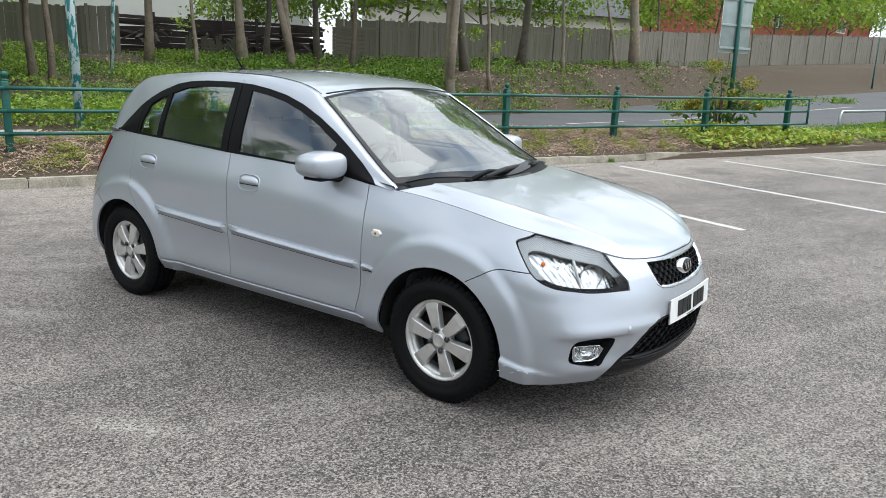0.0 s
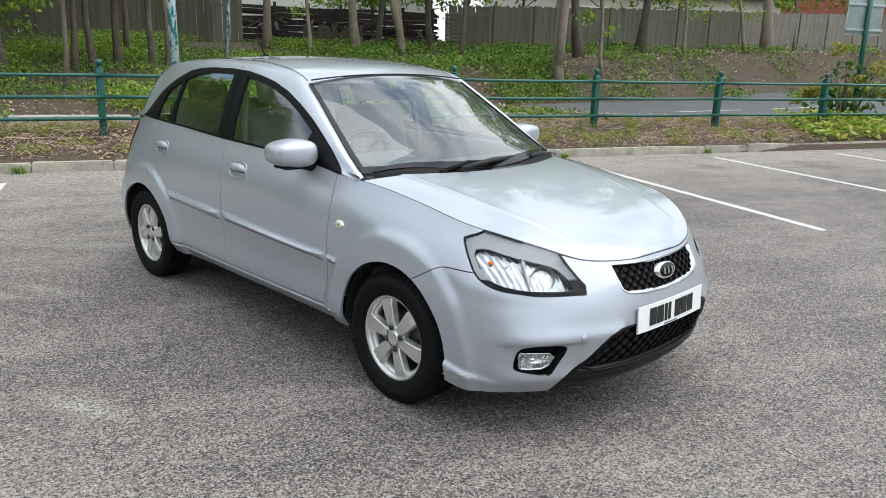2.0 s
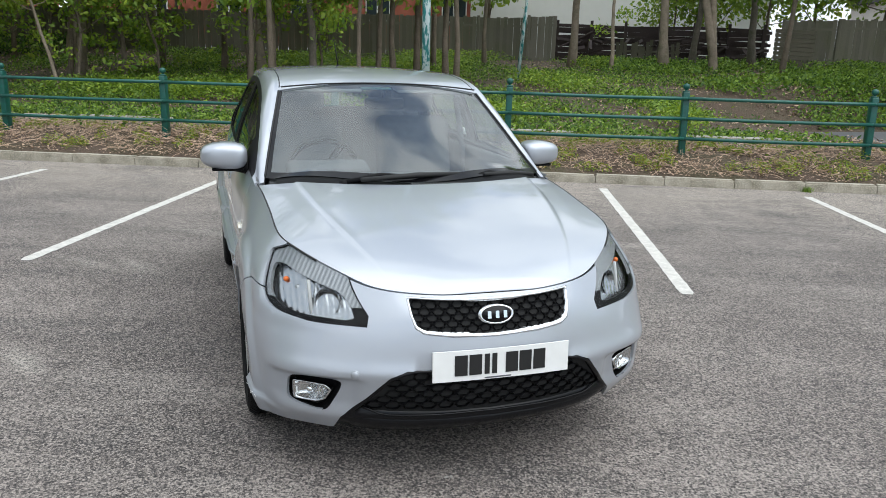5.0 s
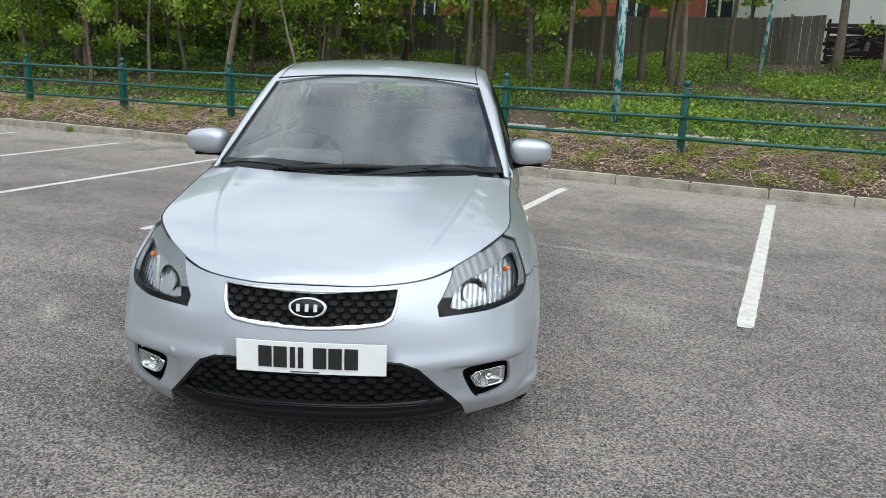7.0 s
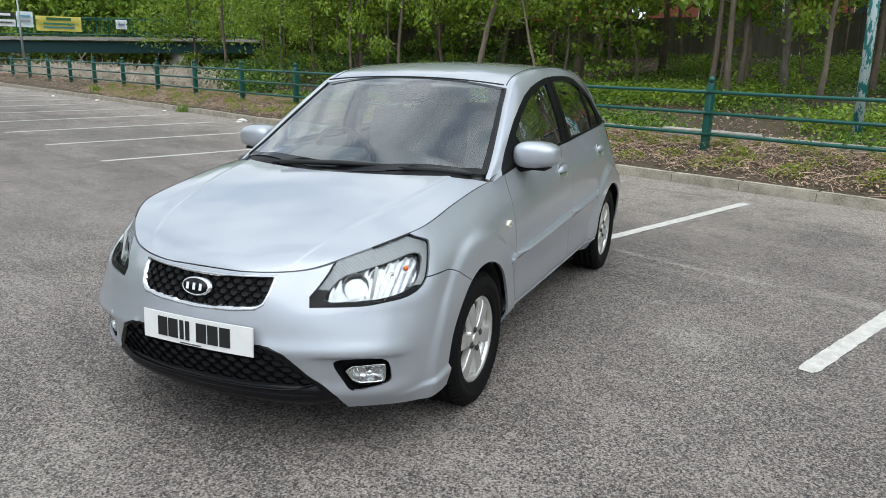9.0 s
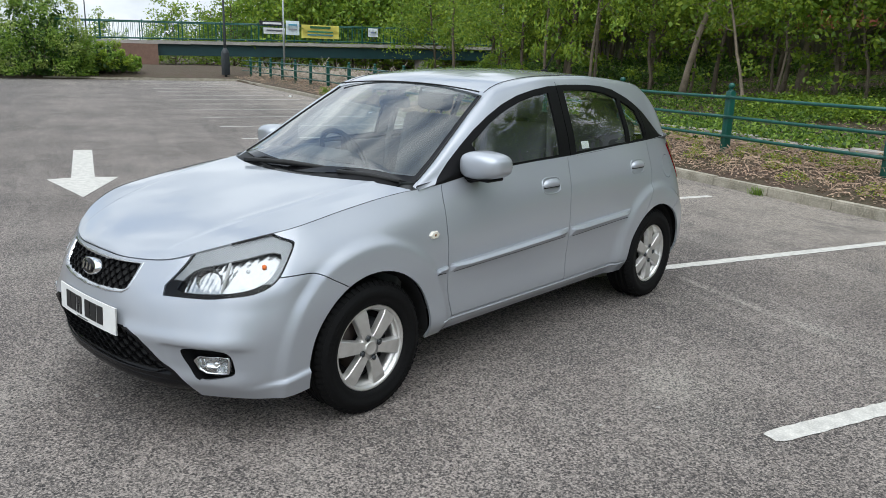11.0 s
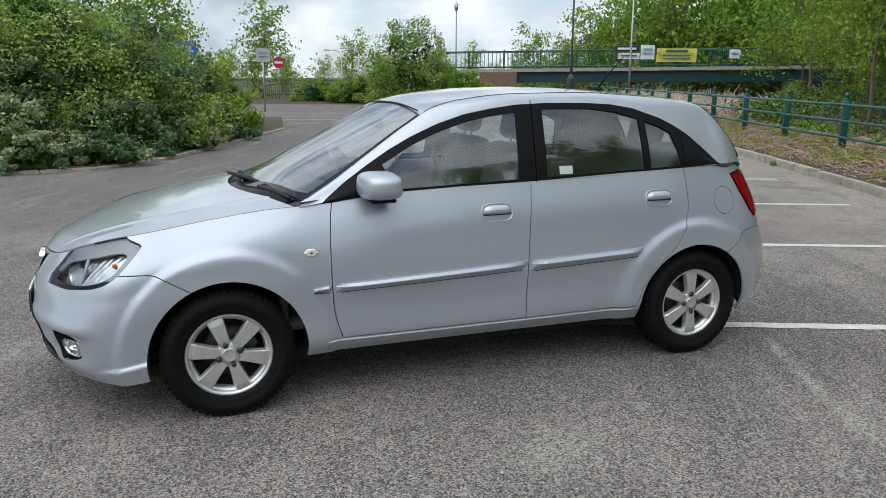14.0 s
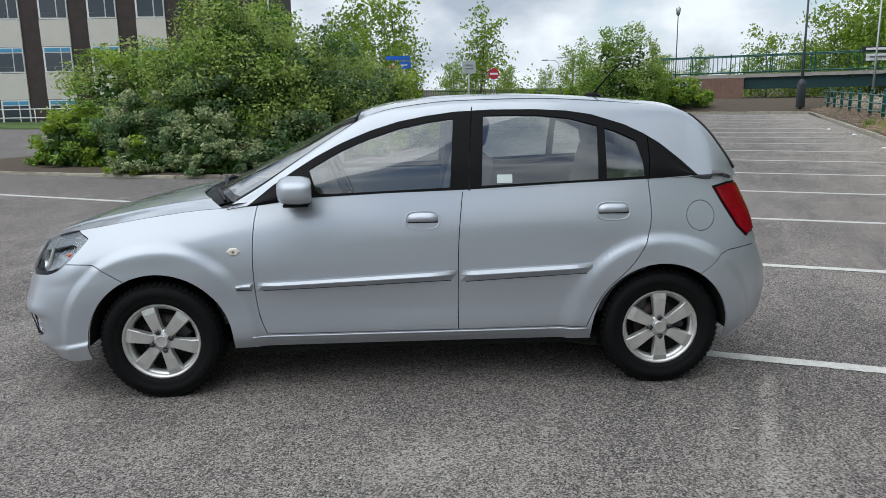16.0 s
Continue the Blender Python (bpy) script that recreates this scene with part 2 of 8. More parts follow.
def asphalt_mat():
    """Worn car-park asphalt: stone chips, dusty pale strip beside the kerb, patched and stained areas."""
    m = mat("asphalt", (0.135, 0.131, 0.127), 0.88, bump=0.9, bscale=125, bdist=0.01)
    nt = m.node_tree
    bs = nt.nodes["Principled BSDF"]
    N, L = nt.nodes.new, nt.links.new
    pos = N("ShaderNodeNewGeometry").outputs["Position"]

    def tex(scale, detail=3.0, rough=0.5):
        t = N("ShaderNodeTexNoise")
        t.inputs["Scale"].default_value, t.inputs["Detail"].default_value, t.inputs["Roughness"].default_value = scale, detail, rough
        L(pos, t.inputs["Vector"])
        return t.outputs["Fac"]

    def span(v, a, b, lo=0.0, hi=1.0):
        r = N("ShaderNodeMapRange")
        r.inputs[1].default_value, r.inputs[2].default_value, r.inputs[3].default_value, r.inputs[4].default_value = a, b, lo, hi
        L(v, r.inputs[0])
        return r.outputs[0]

    def calc(op, a, b):
        c = N("ShaderNodeMath")
        c.operation = op
        for i, x in enumerate((a, b)):
            if isinstance(x, (int, float)):
                c.inputs[i].default_value = x
            else:
                L(x, c.inputs[i])
        return c.outputs[0]

    def blend(f, a, b):
        x = N("ShaderNodeMix")
        x.data_type = "RGBA"
        L(f, x.inputs["Factor"])
        for k, c in (("A", a), ("B", b)):
            if isinstance(c, tuple):
                x.inputs[k].default_value = (*c, 1)
            else:
                L(c, x.inputs[k])
        return x.outputs["Result"]

    col = blend(span(tex(0.42, 6, .7), .42, .58), (0.262, 0.228, 0.206), (0.118, 0.1, 0.091))
    # dust that gathers beside the kerb
    sx = N("ShaderNodeSeparateXYZ")
    L(pos, sx.inputs[0])
    v = calc("ADD", calc("MULTIPLY", calc("ADD", sx.outputs[0], 4.51), -0.9267), calc("MULTIPLY", calc("SUBTRACT", sx.outputs[1], 1.55), 0.3759))
    dust = calc("MULTIPLY", span(calc("ADD", v, calc("MULTIPLY", calc("SUBTRACT", tex(1.1, 4), .5), 3.0)), -2.2, .1), 0.92)
    col = blend(dust, col, (0.445, 0.385, 0.325))
    u_ = calc("ADD", calc("MULTIPLY", calc("ADD", sx.outputs[0], 4.51), -0.3759), calc("MULTIPLY", calc("SUBTRACT", sx.outputs[1], 1.55), -0.9267))
    wob = calc("MULTIPLY", calc("SUBTRACT", tex(0.5, 5), .5), 3.0)
    lane = calc("MULTIPLY", span(calc("ADD", u_, wob), 2.5, 5.0), span(calc("ADD", v, wob), -7.2, -9.0))
    col = blend(calc("MULTIPLY", lane, .7), col, (0.066, 0.062, 0.061))
    # wet-looking dark stains where cars stood
    stain = calc("MULTIPLY", span(tex(0.75, 5, .68), .54, .62), span(v, -6.5, -4.5))
    col = blend(calc("MULTIPLY", stain, .6), col, (0.075, 0.069, 0.067))
    col = blend(calc("MULTIPLY", span(tex(13, 6, .8), .45, .66), .6), col, (0.103, 0.088, 0.081))
    # long pale streaks swept along the bays
    along = calc("ADD", calc("MULTIPLY", sx.outputs[0], -0.3759), calc("MULTIPLY", sx.outputs[1], -0.9267))
    cb = N("ShaderNodeCombineXYZ")
    L(calc("MULTIPLY", along, .3), cb.inputs[0])
    L(calc("MULTIPLY", v, 1.7), cb.inputs[1])
    st = N("ShaderNodeTexNoise")
    st.inputs["Scale"].default_value, st.inputs["Detail"].default_value, st.inputs["Roughness"].default_value = 1.3, 7.0, .72
    L(cb.outputs[0], st.inputs["Vector"])
    col = blend(calc("MULTIPLY", span(st.outputs["Fac"], .52, .63), .7), col, (0.282, 0.25, 0.225))
    col = blend(calc("MULTIPLY", span(st.outputs["Fac"], .47, .37), .6), col, (0.075, 0.069, 0.066))
    # pale worn patches and dark oil stains
    col = blend(calc("MULTIPLY", span(tex(1.7, 7, .72), .54, .7), .62), col, (0.268, 0.238, 0.215))
    col = blend(calc("MULTIPLY", span(tex(2.6, 6, .65), .56, .7), .6), col, (0.066, 0.061, 0.06))
    # pale scars and dust spots, darker patches where negative: x, y, length, width, turn, strength
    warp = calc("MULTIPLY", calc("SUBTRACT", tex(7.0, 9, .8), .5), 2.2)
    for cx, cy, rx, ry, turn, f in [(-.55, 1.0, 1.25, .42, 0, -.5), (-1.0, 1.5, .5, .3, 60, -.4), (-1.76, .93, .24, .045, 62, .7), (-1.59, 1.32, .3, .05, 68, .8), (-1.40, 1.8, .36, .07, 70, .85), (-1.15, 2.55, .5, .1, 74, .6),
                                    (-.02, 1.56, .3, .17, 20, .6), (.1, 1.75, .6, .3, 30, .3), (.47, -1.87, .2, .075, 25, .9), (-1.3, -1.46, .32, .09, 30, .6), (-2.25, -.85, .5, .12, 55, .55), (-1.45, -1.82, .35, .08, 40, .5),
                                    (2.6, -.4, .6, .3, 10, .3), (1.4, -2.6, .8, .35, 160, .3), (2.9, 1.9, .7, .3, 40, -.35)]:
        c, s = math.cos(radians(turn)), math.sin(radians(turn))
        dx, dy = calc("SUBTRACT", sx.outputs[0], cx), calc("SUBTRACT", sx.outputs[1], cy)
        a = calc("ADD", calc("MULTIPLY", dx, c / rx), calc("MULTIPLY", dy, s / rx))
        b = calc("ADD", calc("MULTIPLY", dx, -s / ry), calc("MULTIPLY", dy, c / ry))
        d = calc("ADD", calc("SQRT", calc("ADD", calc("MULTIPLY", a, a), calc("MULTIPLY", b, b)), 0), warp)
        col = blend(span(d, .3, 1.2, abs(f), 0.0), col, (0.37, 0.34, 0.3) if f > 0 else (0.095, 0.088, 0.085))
    col = blend(calc("MULTIPLY", span(tex(38, 4, .7), .55, .72), .5), col, (0.315, 0.279, 0.25))
    # stone chips and the dark binder between them
    vo = N("ShaderNodeTexVoronoi")
    vo.inputs["Scale"].default_value = 100
    L(pos, vo.inputs["Vector"])
    bw = N("ShaderNodeRGBToBW")
    L(vo.outputs["Color"], bw.inputs[0])
    grain = calc("ADD", calc("MULTIPLY", span(tex(100, 6, .8), .3, .7), .65), calc("MULTIPLY", bw.outputs[0], .35))
    col = blend(span(grain, .57, .3, 0.0, 1.0), col, (0.022, 0.02, 0.02))
    col = blend(span(grain, .5, .74, 0.0, .75), col, (0.455, 0.4, 0.355))
    L(col, bs.inputs["Base Color"])
    return m


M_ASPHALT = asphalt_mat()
M_ROAD = mat("road_asphalt", (0.085, 0.085, 0.088), 0.85, var=0.4, scale=0.8, var2=0.5, scale2=120, bump=0.3, bscale=90, bdist=0.004)
M_LINE = mat("line_paint", (0.56, 0.54, 0.5), 0.8, var=0.6, scale=14, var2=0.35, scale2=110, bump=0.3, bscale=140, bdist=0.004, tint=(0.3, 0.29, 0.27))
M_SOIL = mat("soil", (0.075, 0.05, 0.035), 0.95, var=0.6, scale=2.5, var2=0.6, scale2=28, bump=0.8, bscale=30, bdist=0.05, tint=(0.05, 0.055, 0.02))
M_KERB = mat("kerb_concrete", (0.38, 0.345, 0.28), 0.9, tint=(0.12, 0.11, 0.075), var=0.75, scale=5, var2=0.5, scale2=60, bump=0.5, bscale=50, bdist=0.006, rand=0.05)
M_CONC = mat("concrete", (0.36, 0.34, 0.31), 0.9, var=0.5, scale=3, var2=0.3, scale2=50, bump=0.3, bscale=40)
M_GREENPAINT = mat("green_paint", (0.006, 0.082, 0.062), 0.35, var=0.5, scale=14, var2=0.25, scale2=90, bump=0.15, bscale=60, bdist=0.003)
M_POLE = mat("weathered_pole_paint", (0.03, 0.14, 0.15), 0.6, var=0.0, var2=1.0, scale2=9, bump=0.2, bscale=40)
M_TIMBER = mat("weathered_timber", (0.15, 0.125, 0.098), 0.9, var=0.5, scale=2.0, var2=0.4, scale2=40, bump=0.5, bscale=30, rand=0.55, tint=(0.07, 0.075, 0.045))
M_BARK = mat("bark", (0.155, 0.12, 0.09), 0.95, var=0.6, scale=5, var2=0.4, scale2=40, bump=0.8, bscale=25, bdist=0.03, tint=(0.06, 0.06, 0.035))
M_LEAF = leaf_mat("leaf_fresh", (0.14, 0.235, 0.02), 0.9, (0.4, 0.5, 0.05))
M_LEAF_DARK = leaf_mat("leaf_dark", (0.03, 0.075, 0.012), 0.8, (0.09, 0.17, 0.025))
M_LEAF_MID = leaf_mat("leaf_mid", (0.098, 0.195, 0.022), 0.9, (0.29, 0.42, 0.055))
M_LEAF_DUSTY = leaf_mat("leaf_dusty", (0.155, 0.225, 0.045), 0.9, (0.48, 0.58, 0.15))
M_LEAF_BLUE = leaf_mat("leaf_bluish", (0.06, 0.12, 0.045), 0.9, (0.2, 0.3, 0.13))
M_LEAF_VAR = leaf_mat("leaf_variegated", (0.14, 0.21, 0.07), 0.9, (0.54, 0.57, 0.32))
M_LEAF_YEL = leaf_mat("leaf_yellow", (0.2, 0.2, 0.025), 0.8, (0.4, 0.36, 0.06))
M_GRASS = leaf_mat("grass_blades", (0.07, 0.14, 0.014), 0.9, (0.24, 0.36, 0.04))
M_TWIG = mat("dead_twigs", (0.31, 0.22, 0.155), 0.95, rand=0.95, island=True)
M_BRICK_RED = mat("red_brick", (0.33, 0.1, 0.06), 0.9, var=0.5, scale=3, var2=0.3, scale2=60)
M_BRICK_DARK = mat("dark_brick", (0.055, 0.04, 0.038), 0.9, var=0.5, scale=3, var2=0.3, scale2=60)
M_RENDER = mat("pale_render", (0.6, 0.56, 0.5), 0.9, var=0.2, scale=2, tint=(0.45, 0.42, 0.37))
M_WHITE = mat("white_paint", (0.75, 0.75, 0.73), 0.6, var=0.2, scale=3, tint=(0.6, 0.6, 0.57))
M_STEEL = mat("galvanised_steel", (0.45, 0.47, 0.48), 0.45, metal=0.8, var=0.3, scale=12)
M_DARKSTEEL = mat("dark_steel", (0.03, 0.035, 0.04), 0.5, var=0.3, scale=10)
M_SIGNBACK = mat("sign_back", (0.36, 0.42, 0.42), 0.5, metal=0.2, var=0.6, scale=5, tint=(0.25, 0.3, 0.25))
M_WINGLASS = mat("building_glass", (0.03, 0.04, 0.05), 0.06, spec=0.8)

# ---------- large structure ----------
ROAD_U = [4, 5.2, 6.5, 8, 11, 13.4, 17, 19.6, 21.4, 25, 31.2, 39, 45.5, 80, 300]
ROAD_NEAR = [8.0, 7.9, 6.6, 5.4, 4.2, 4.1, 4.3, 4.6, 4.9, 5.8, 6.6, 7.4, 8.0, 10.5, 25]
ROAD_FAR = [8.0, 8.2, 9.2, 10.0, 11.2, 11.9, 13.2, 14.4, 15.0, 16.2, 17.2, 17.8, 18.1, 20, 38]


def road_z(u):
    return float(np.interp(-u, [18, 26, 31, 39, 45.5, 80, 300], [.05, .24, .40, .65, .92, 2.0, 4.0]))


def bank_height(u, v):
    """Level of the land beyond the kerb."""
    z = float(np.interp(v, [0.85, 1.1, 1.75, 2.4, 3.2, 4.2, 8, 14, 20, 26, 60], [0.09, 0.17, 0.33, 0.37, 0.36, 0.36, 0.62, 1.1, 1.58, 1.7, 1.9]))
    if u < -4:
        near, far = float(np.interp(-u, ROAD_U, ROAD_NEAR)), float(np.interp(-u, ROAD_U, ROAD_FAR))
        w = min(1.0, (-u - 4) / 2)
        z += float(np.interp(-u, [12, 20, 27, 33, 38.5, 50, 90], [0, .2, .25, .4, .6, 1.05, 2.2])) * min(1, max(0, (v - far) / 2))
        cut = 1 - min(1, max(0, max((near - v) / 1.6, (v - far) / 2.6)))
        cut = cut * cut * (3 - 2 * cut)
        z += ((road_z(u) - .06 if v > 3.0 else z) - z) * cut * w
        if v < near and u < -12:
            z += (min(z, 0.12 + .6 * (road_z(u) - .05)) - z) * min(1, (-u - 12) / 5)
    return z


def hollow(u, v):
    """The ground falls away below the footbridge."""
    a, b = [max(0.0, min(1.0, q)) for q in ((u - 25) / 15, (v - 4.5) / 6)]
    return 1.6 * a * a * (3 - 2 * a) * b * b * (3 - 2 * b) * max(0.0, min(1.0, (90 - u) / 20))


def ground_height(u, v):
    if u > 38.5:
        if v >= 3:
            return bank_height(u, v) * 0.6 - hollow(u, v)
        mound = max(0, min(1, (v + 10.5) / 2.5))
        return -.05 + min(.35, .35 * (u - 38.5) / 2.5) * (.35 + .65 * mound) + .3 * mound * max(0, min(1, (u - 40) / 5))
    if v < 0.82:
        return -0.05
    return bank_height(u, v) - hollow(u, v)


def make_ground():
    us = np.concatenate([np.linspace(-2200, -120, 8), np.linspace(-100, -26, 20), np.arange(-25, 40, 0.55), np.linspace(40.5, 80, 24), np.linspace(100, 2200, 8)])
    vs = np.concatenate([np.linspace(-2200, -60, 8), np.linspace(-50, -2, 12), [0.5, 0.81, 0.83], np.arange(0.95, 3.4, 0.22), np.arange(3.5, 27, 0.6), np.linspace(28, 60, 10), np.linspace(90, 2200, 8)])
    verts, faces = [], []
    for u in us:
        for v in vs:
            z = ground_height(u, v)
            if 0.9 < v < 30:
                z += 0.05 * (noise.noise(Vector((u * 0.9, v * 0.9, 3))) + 0.6 * noise.noise(Vector((u * 2.7, v * 2.7, 7)))) * (0.3 if abs(z) < 0.02 else 1)
            verts.append(uv(u, v, z))
    n = len(vs)
    for i in range(len(us) - 1):
        for j in range(n - 1):
            faces.append((i * n + j, i * n + j + 1, (i + 1) * n + j + 1, (i + 1) * n + j))
    me = mesh_from("ground", verts, faces, True)
    me.materials.append(M_SOIL)
    return tagged(new("ground", me), "brown earth bank with leaf litter and low green growth", "ground", kind="structure")


make_ground()


def flat(name, uvs, z, material, label, category):
    bm = bmesh.new()
    bm.faces.new([bm.verts.new(uv(a, b, z)) for a, b in uvs])
    bmesh.ops.recalc_face_normals(bm, faces=bm.faces)
    if next(iter(bm.faces)).normal.z < 0:
        bmesh.ops.reverse_faces(bm, faces=bm.faces)
    me = bm_mesh(name, bm, False)
    me.materials.append(material)
    return tagged(new(name, me), label, category, kind="structure")


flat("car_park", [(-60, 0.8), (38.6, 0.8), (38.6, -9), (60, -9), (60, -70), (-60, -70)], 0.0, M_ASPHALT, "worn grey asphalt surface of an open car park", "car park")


def make_road():
    un = sorted({*ROAD_U, *np.arange(18, 80, 3.0)})
    verts, faces = [], []
    for u in un:
        verts += [uv(-u, np.interp(u, ROAD_U, ROAD_NEAR), road_z(-u)), uv(-u, np.interp(u, ROAD_U, ROAD_FAR), road_z(-u))]
    for i in range(len(un) - 1):
        faces.append((2 * i, 2 * i + 1, 2 * i + 3, 2 * i + 2))
    me = mesh_from("road", verts, faces)
    me.materials.append(M_ROAD)
    tagged(new("road", me), "grey asphalt road beyond the railings", "road", kind="structure")


make_road()

# ---------- car park: kerb, lines, railings ----------
def line_mark(name, u0, v0, u1, v1, w, label="worn white parking bay line"):
    a, b = uv(u0, v0, 0.004), uv(u1, v1, 0.004)
    d = (b - a).normalized()
    n = Vector((-d.y, d.x, 0)) * w / 2
    bm = bmesh.new()
    k = max(2, int((b - a).length / 0.035))
    R = []
    for i in range(k + 1):
        p = a.lerp(b, i / k)
        e = [w * .5 * (1 + .07 * noise.noise(p * 3.1 + Vector((9 * g, 0, 0))) + .2 * noise.noise(p * 17 + Vector((0, 7 * g, 0)))) for g in (1, 2)]
        f = min(1, .45 + .55 * ((i + .2) / 1.6) ** .5)
        R.append([bm.verts.new(p + n.normalized() * e[0] * f), bm.verts.new(p - n.normalized() * e[1] * f)])
    for p, q in zip(R, R[1:]):
        bm.faces.new((p[0], p[1], q[1], q[0]))
    bmesh.ops.recalc_face_normals(bm, faces=bm.faces)
    if next(iter(bm.faces)).normal.z < 0:
        bmesh.ops.reverse_faces(bm, faces=bm.faces)
    me = bm_mesh(name, bm, False)
    me.materials.append(M_LINE)
    return tagged(new(name, me), label, "road marking", "bay lines", "structure")


BAY_U = [-12.65, -10.0, -7.42, -4.82, -2.34] + [2.43 * k for k in range(17)]
for k in BAY_U:
    line_mark("bay_line", k, -4.14, k + (0.06 if k < 0 else 0), 0.34 if k < 0 else 0.05, 0.10)
for k in range(0, 5):
    line_mark("bay_line", 4.15 + 2.45 * k if k < 1 else 18.6 + 2.45 * k, -10.9 if k < 1 else -9.9, 4.35 + 2.45 * k if k < 1 else 18.6 + 2.45 * k, -15.3, 0.10)
bm = bmesh.new()
ARROW = [(8.5, -6.88), (5.7, -6.88), (5.62, -7.14), (4.3, -6.75), (5.62, -6.36), (5.7, -6.62), (8.5, -6.62)]
bm.faces.new([bm.verts.new(uv(a, b, 0.004)) for a, b in ARROW])
bmesh.ops.triangulate(bm, faces=bm.faces)
bmesh.ops.recalc_face_normals(bm, faces=bm.faces)
if next(iter(bm.faces)).normal.z < 0:
    bmesh.ops.reverse_faces(bm, faces=bm.faces)
me = bm_mesh("direction_arrow", bm, False)
me.materials.append(M_LINE)
tagged(new("direction_arrow", me), "worn white direction arrow painted on asphalt", "road marking", kind="structure")


def kerb_run(pts, name, label, h=0.115, w=0.13):
    """Kerb stones laid end to end along uv points."""
    root = tagged(new(name), label, "kerb", kind="structure")
    rnd = random.Random(len(pts) + 3)
    meshes = []
    for k in range(4):
        bm = bmesh.new()
        box(bm, 0.905, w, h + 0.15, Matrix.Translation((0.4525, 0, (h - 0.15) / 2)))
        es = [e for e in bm.edges if all(v.co.z > 0 for v in e.verts)]
        bmesh.ops.bevel(bm, geom=es, offset=0.016, segments=2, affect="EDGES")
        for v in bm.verts:
            v.co += Vector((0, 0.5, 0.6)) * 0.008 * noise.noise(v.co * 6 + Vector((k * 9, 0, 0)))
        me = bm_mesh("kerb_stone", bm, False)
        me.materials.append(M_KERB)
        meshes.append(me)
    for (u0, v0), (u1, v1) in zip(pts, pts[1:]):
        a, b = uv(u0, v0), uv(u1, v1)
        ang = math.degrees(math.atan2(b.y - a.y, b.x - a.x))
        n = max(1, round((b - a).length / 0.915))
        for i in range(n):
            p = a.lerp(b, i / n)
            ob = new("kerb_stone", meshes[rnd.randrange(4)])
            ob.matrix_basis = pose(p.x, p.y, rnd.uniform(-.008, .006), rnd.uniform(-.8, .8), rnd.uniform(-.4, .4), ang + rnd.uniform(-.5, .5))
            ob.scale.x = (b - a).length / n / 0.915
            ob.parent = root
    return root


kerb_run([(-26, 1.06), (-12, 0.92), (-4, 0.84), (4, 0.79), (12, 0.83), (38.6, 0.9)], "kerb", "weathered concrete kerb stones along the planting strip")
kerb_run([(38.7, 0.9), (38.7, -3.0), (39.5, -8.5)], "kerb_far", "concrete kerb stones at the end of the car park")
kerb_run([(6.7, -19), (6.75, -12.2), (7.6, -10.9), (9.5, -10.35), (18, -10.35)], "kerb_hedge", "low concrete kerb round the shrub bed", 0.05)


def build_post():
    p = new("railing_post")
    bm = bmesh.new()
    box(bm, 0.09, 0.115, 0.93, Matrix.Translation((0, 0, 0.385)), 0.012, 2)
    part("post_shaft", bm, M_GREENPAINT, p)
    bm = bmesh.new()
    lathe(bm, [(.04, .845), (.05, .855), (.05, .868), (.022, .872), (.018, .885), (.03, .892), (.043, .908), (.047, .926), (.043, .946), (.03, .962), (.001, .97)], 20, "Z")
    part("ball_finial", bm, M_GREENPAINT, p)
    return p


railing = thing("railing", "dark green metal three-rail fence with ball-topped posts", "railing", kind="structure")
POST_U = [-13.65, -11.0, -8.5, -6.0, -3.5, -1.05, 1.45, 3.99, 6.46, 8.98, 11.55, 14.0, 16.6, 19.1, 21.7, 24.3, 26.8, 29.3, 31.8, 34.3, 36.8, 39.3]
post0 = build_post()
for k, u in enumerate(POST_U):
    m = Matrix.Translation(uv(u, 1.75, 0.32)) @ pose(0, 0, 0, 0.8 * math.sin(k * 2.1), 0.7 * math.cos(k * 1.7), KERB_ANGLE)
    if k == 0:
        post0.matrix_basis = m
        ob = post0
    else:
        ob = copy_thing(post0, m)
    ob.parent = railing
ends = [-14.27] + POST_U[1:] + [41.5]
for (a, b) in zip(ends, ends[1:]):
    for z in (1.088, 0.815, 0.538):
        bm = bmesh.new()
        n = 5
        pts = [uv(a + (b - a) * i / n, 1.75 - .075, z - 0.006 * math.sin(math.pi * i / n)) for i in range(n + 1)]
        tube(bm, pts, [0.024] * (n + 1), 10)
        part("rail", bm, M_GREENPAINT, railing)
bm = bmesh.new()
tube(bm, [uv(-14.27, 1.675, 1.1), uv(-14.27, 1.675, 0.53)], [0.024, 0.024], 10)
part("rail_end", bm, M_GREENPAINT, railing)

# strip of old concrete edging behind the railing
bm = bmesh.new()
for k in range(9):
    u = -4.5 + 1.6 * k
    box(bm, 1.55, 0.10, 0.3, Matrix.Translation(uv(u, 2.75 + 0.05 * math.sin(k), 0.33 + 0.02 * math.cos(3 * k))) @ pose(0, 0, 0, 0, 0, KERB_ANGLE), 0.02)
part("old_edging", bm, M_CONC, None, smooth=False)
tagged(bpy.data.objects["old_edging"], "broken strip of old concrete edging in the earth", "edging", kind="structure")


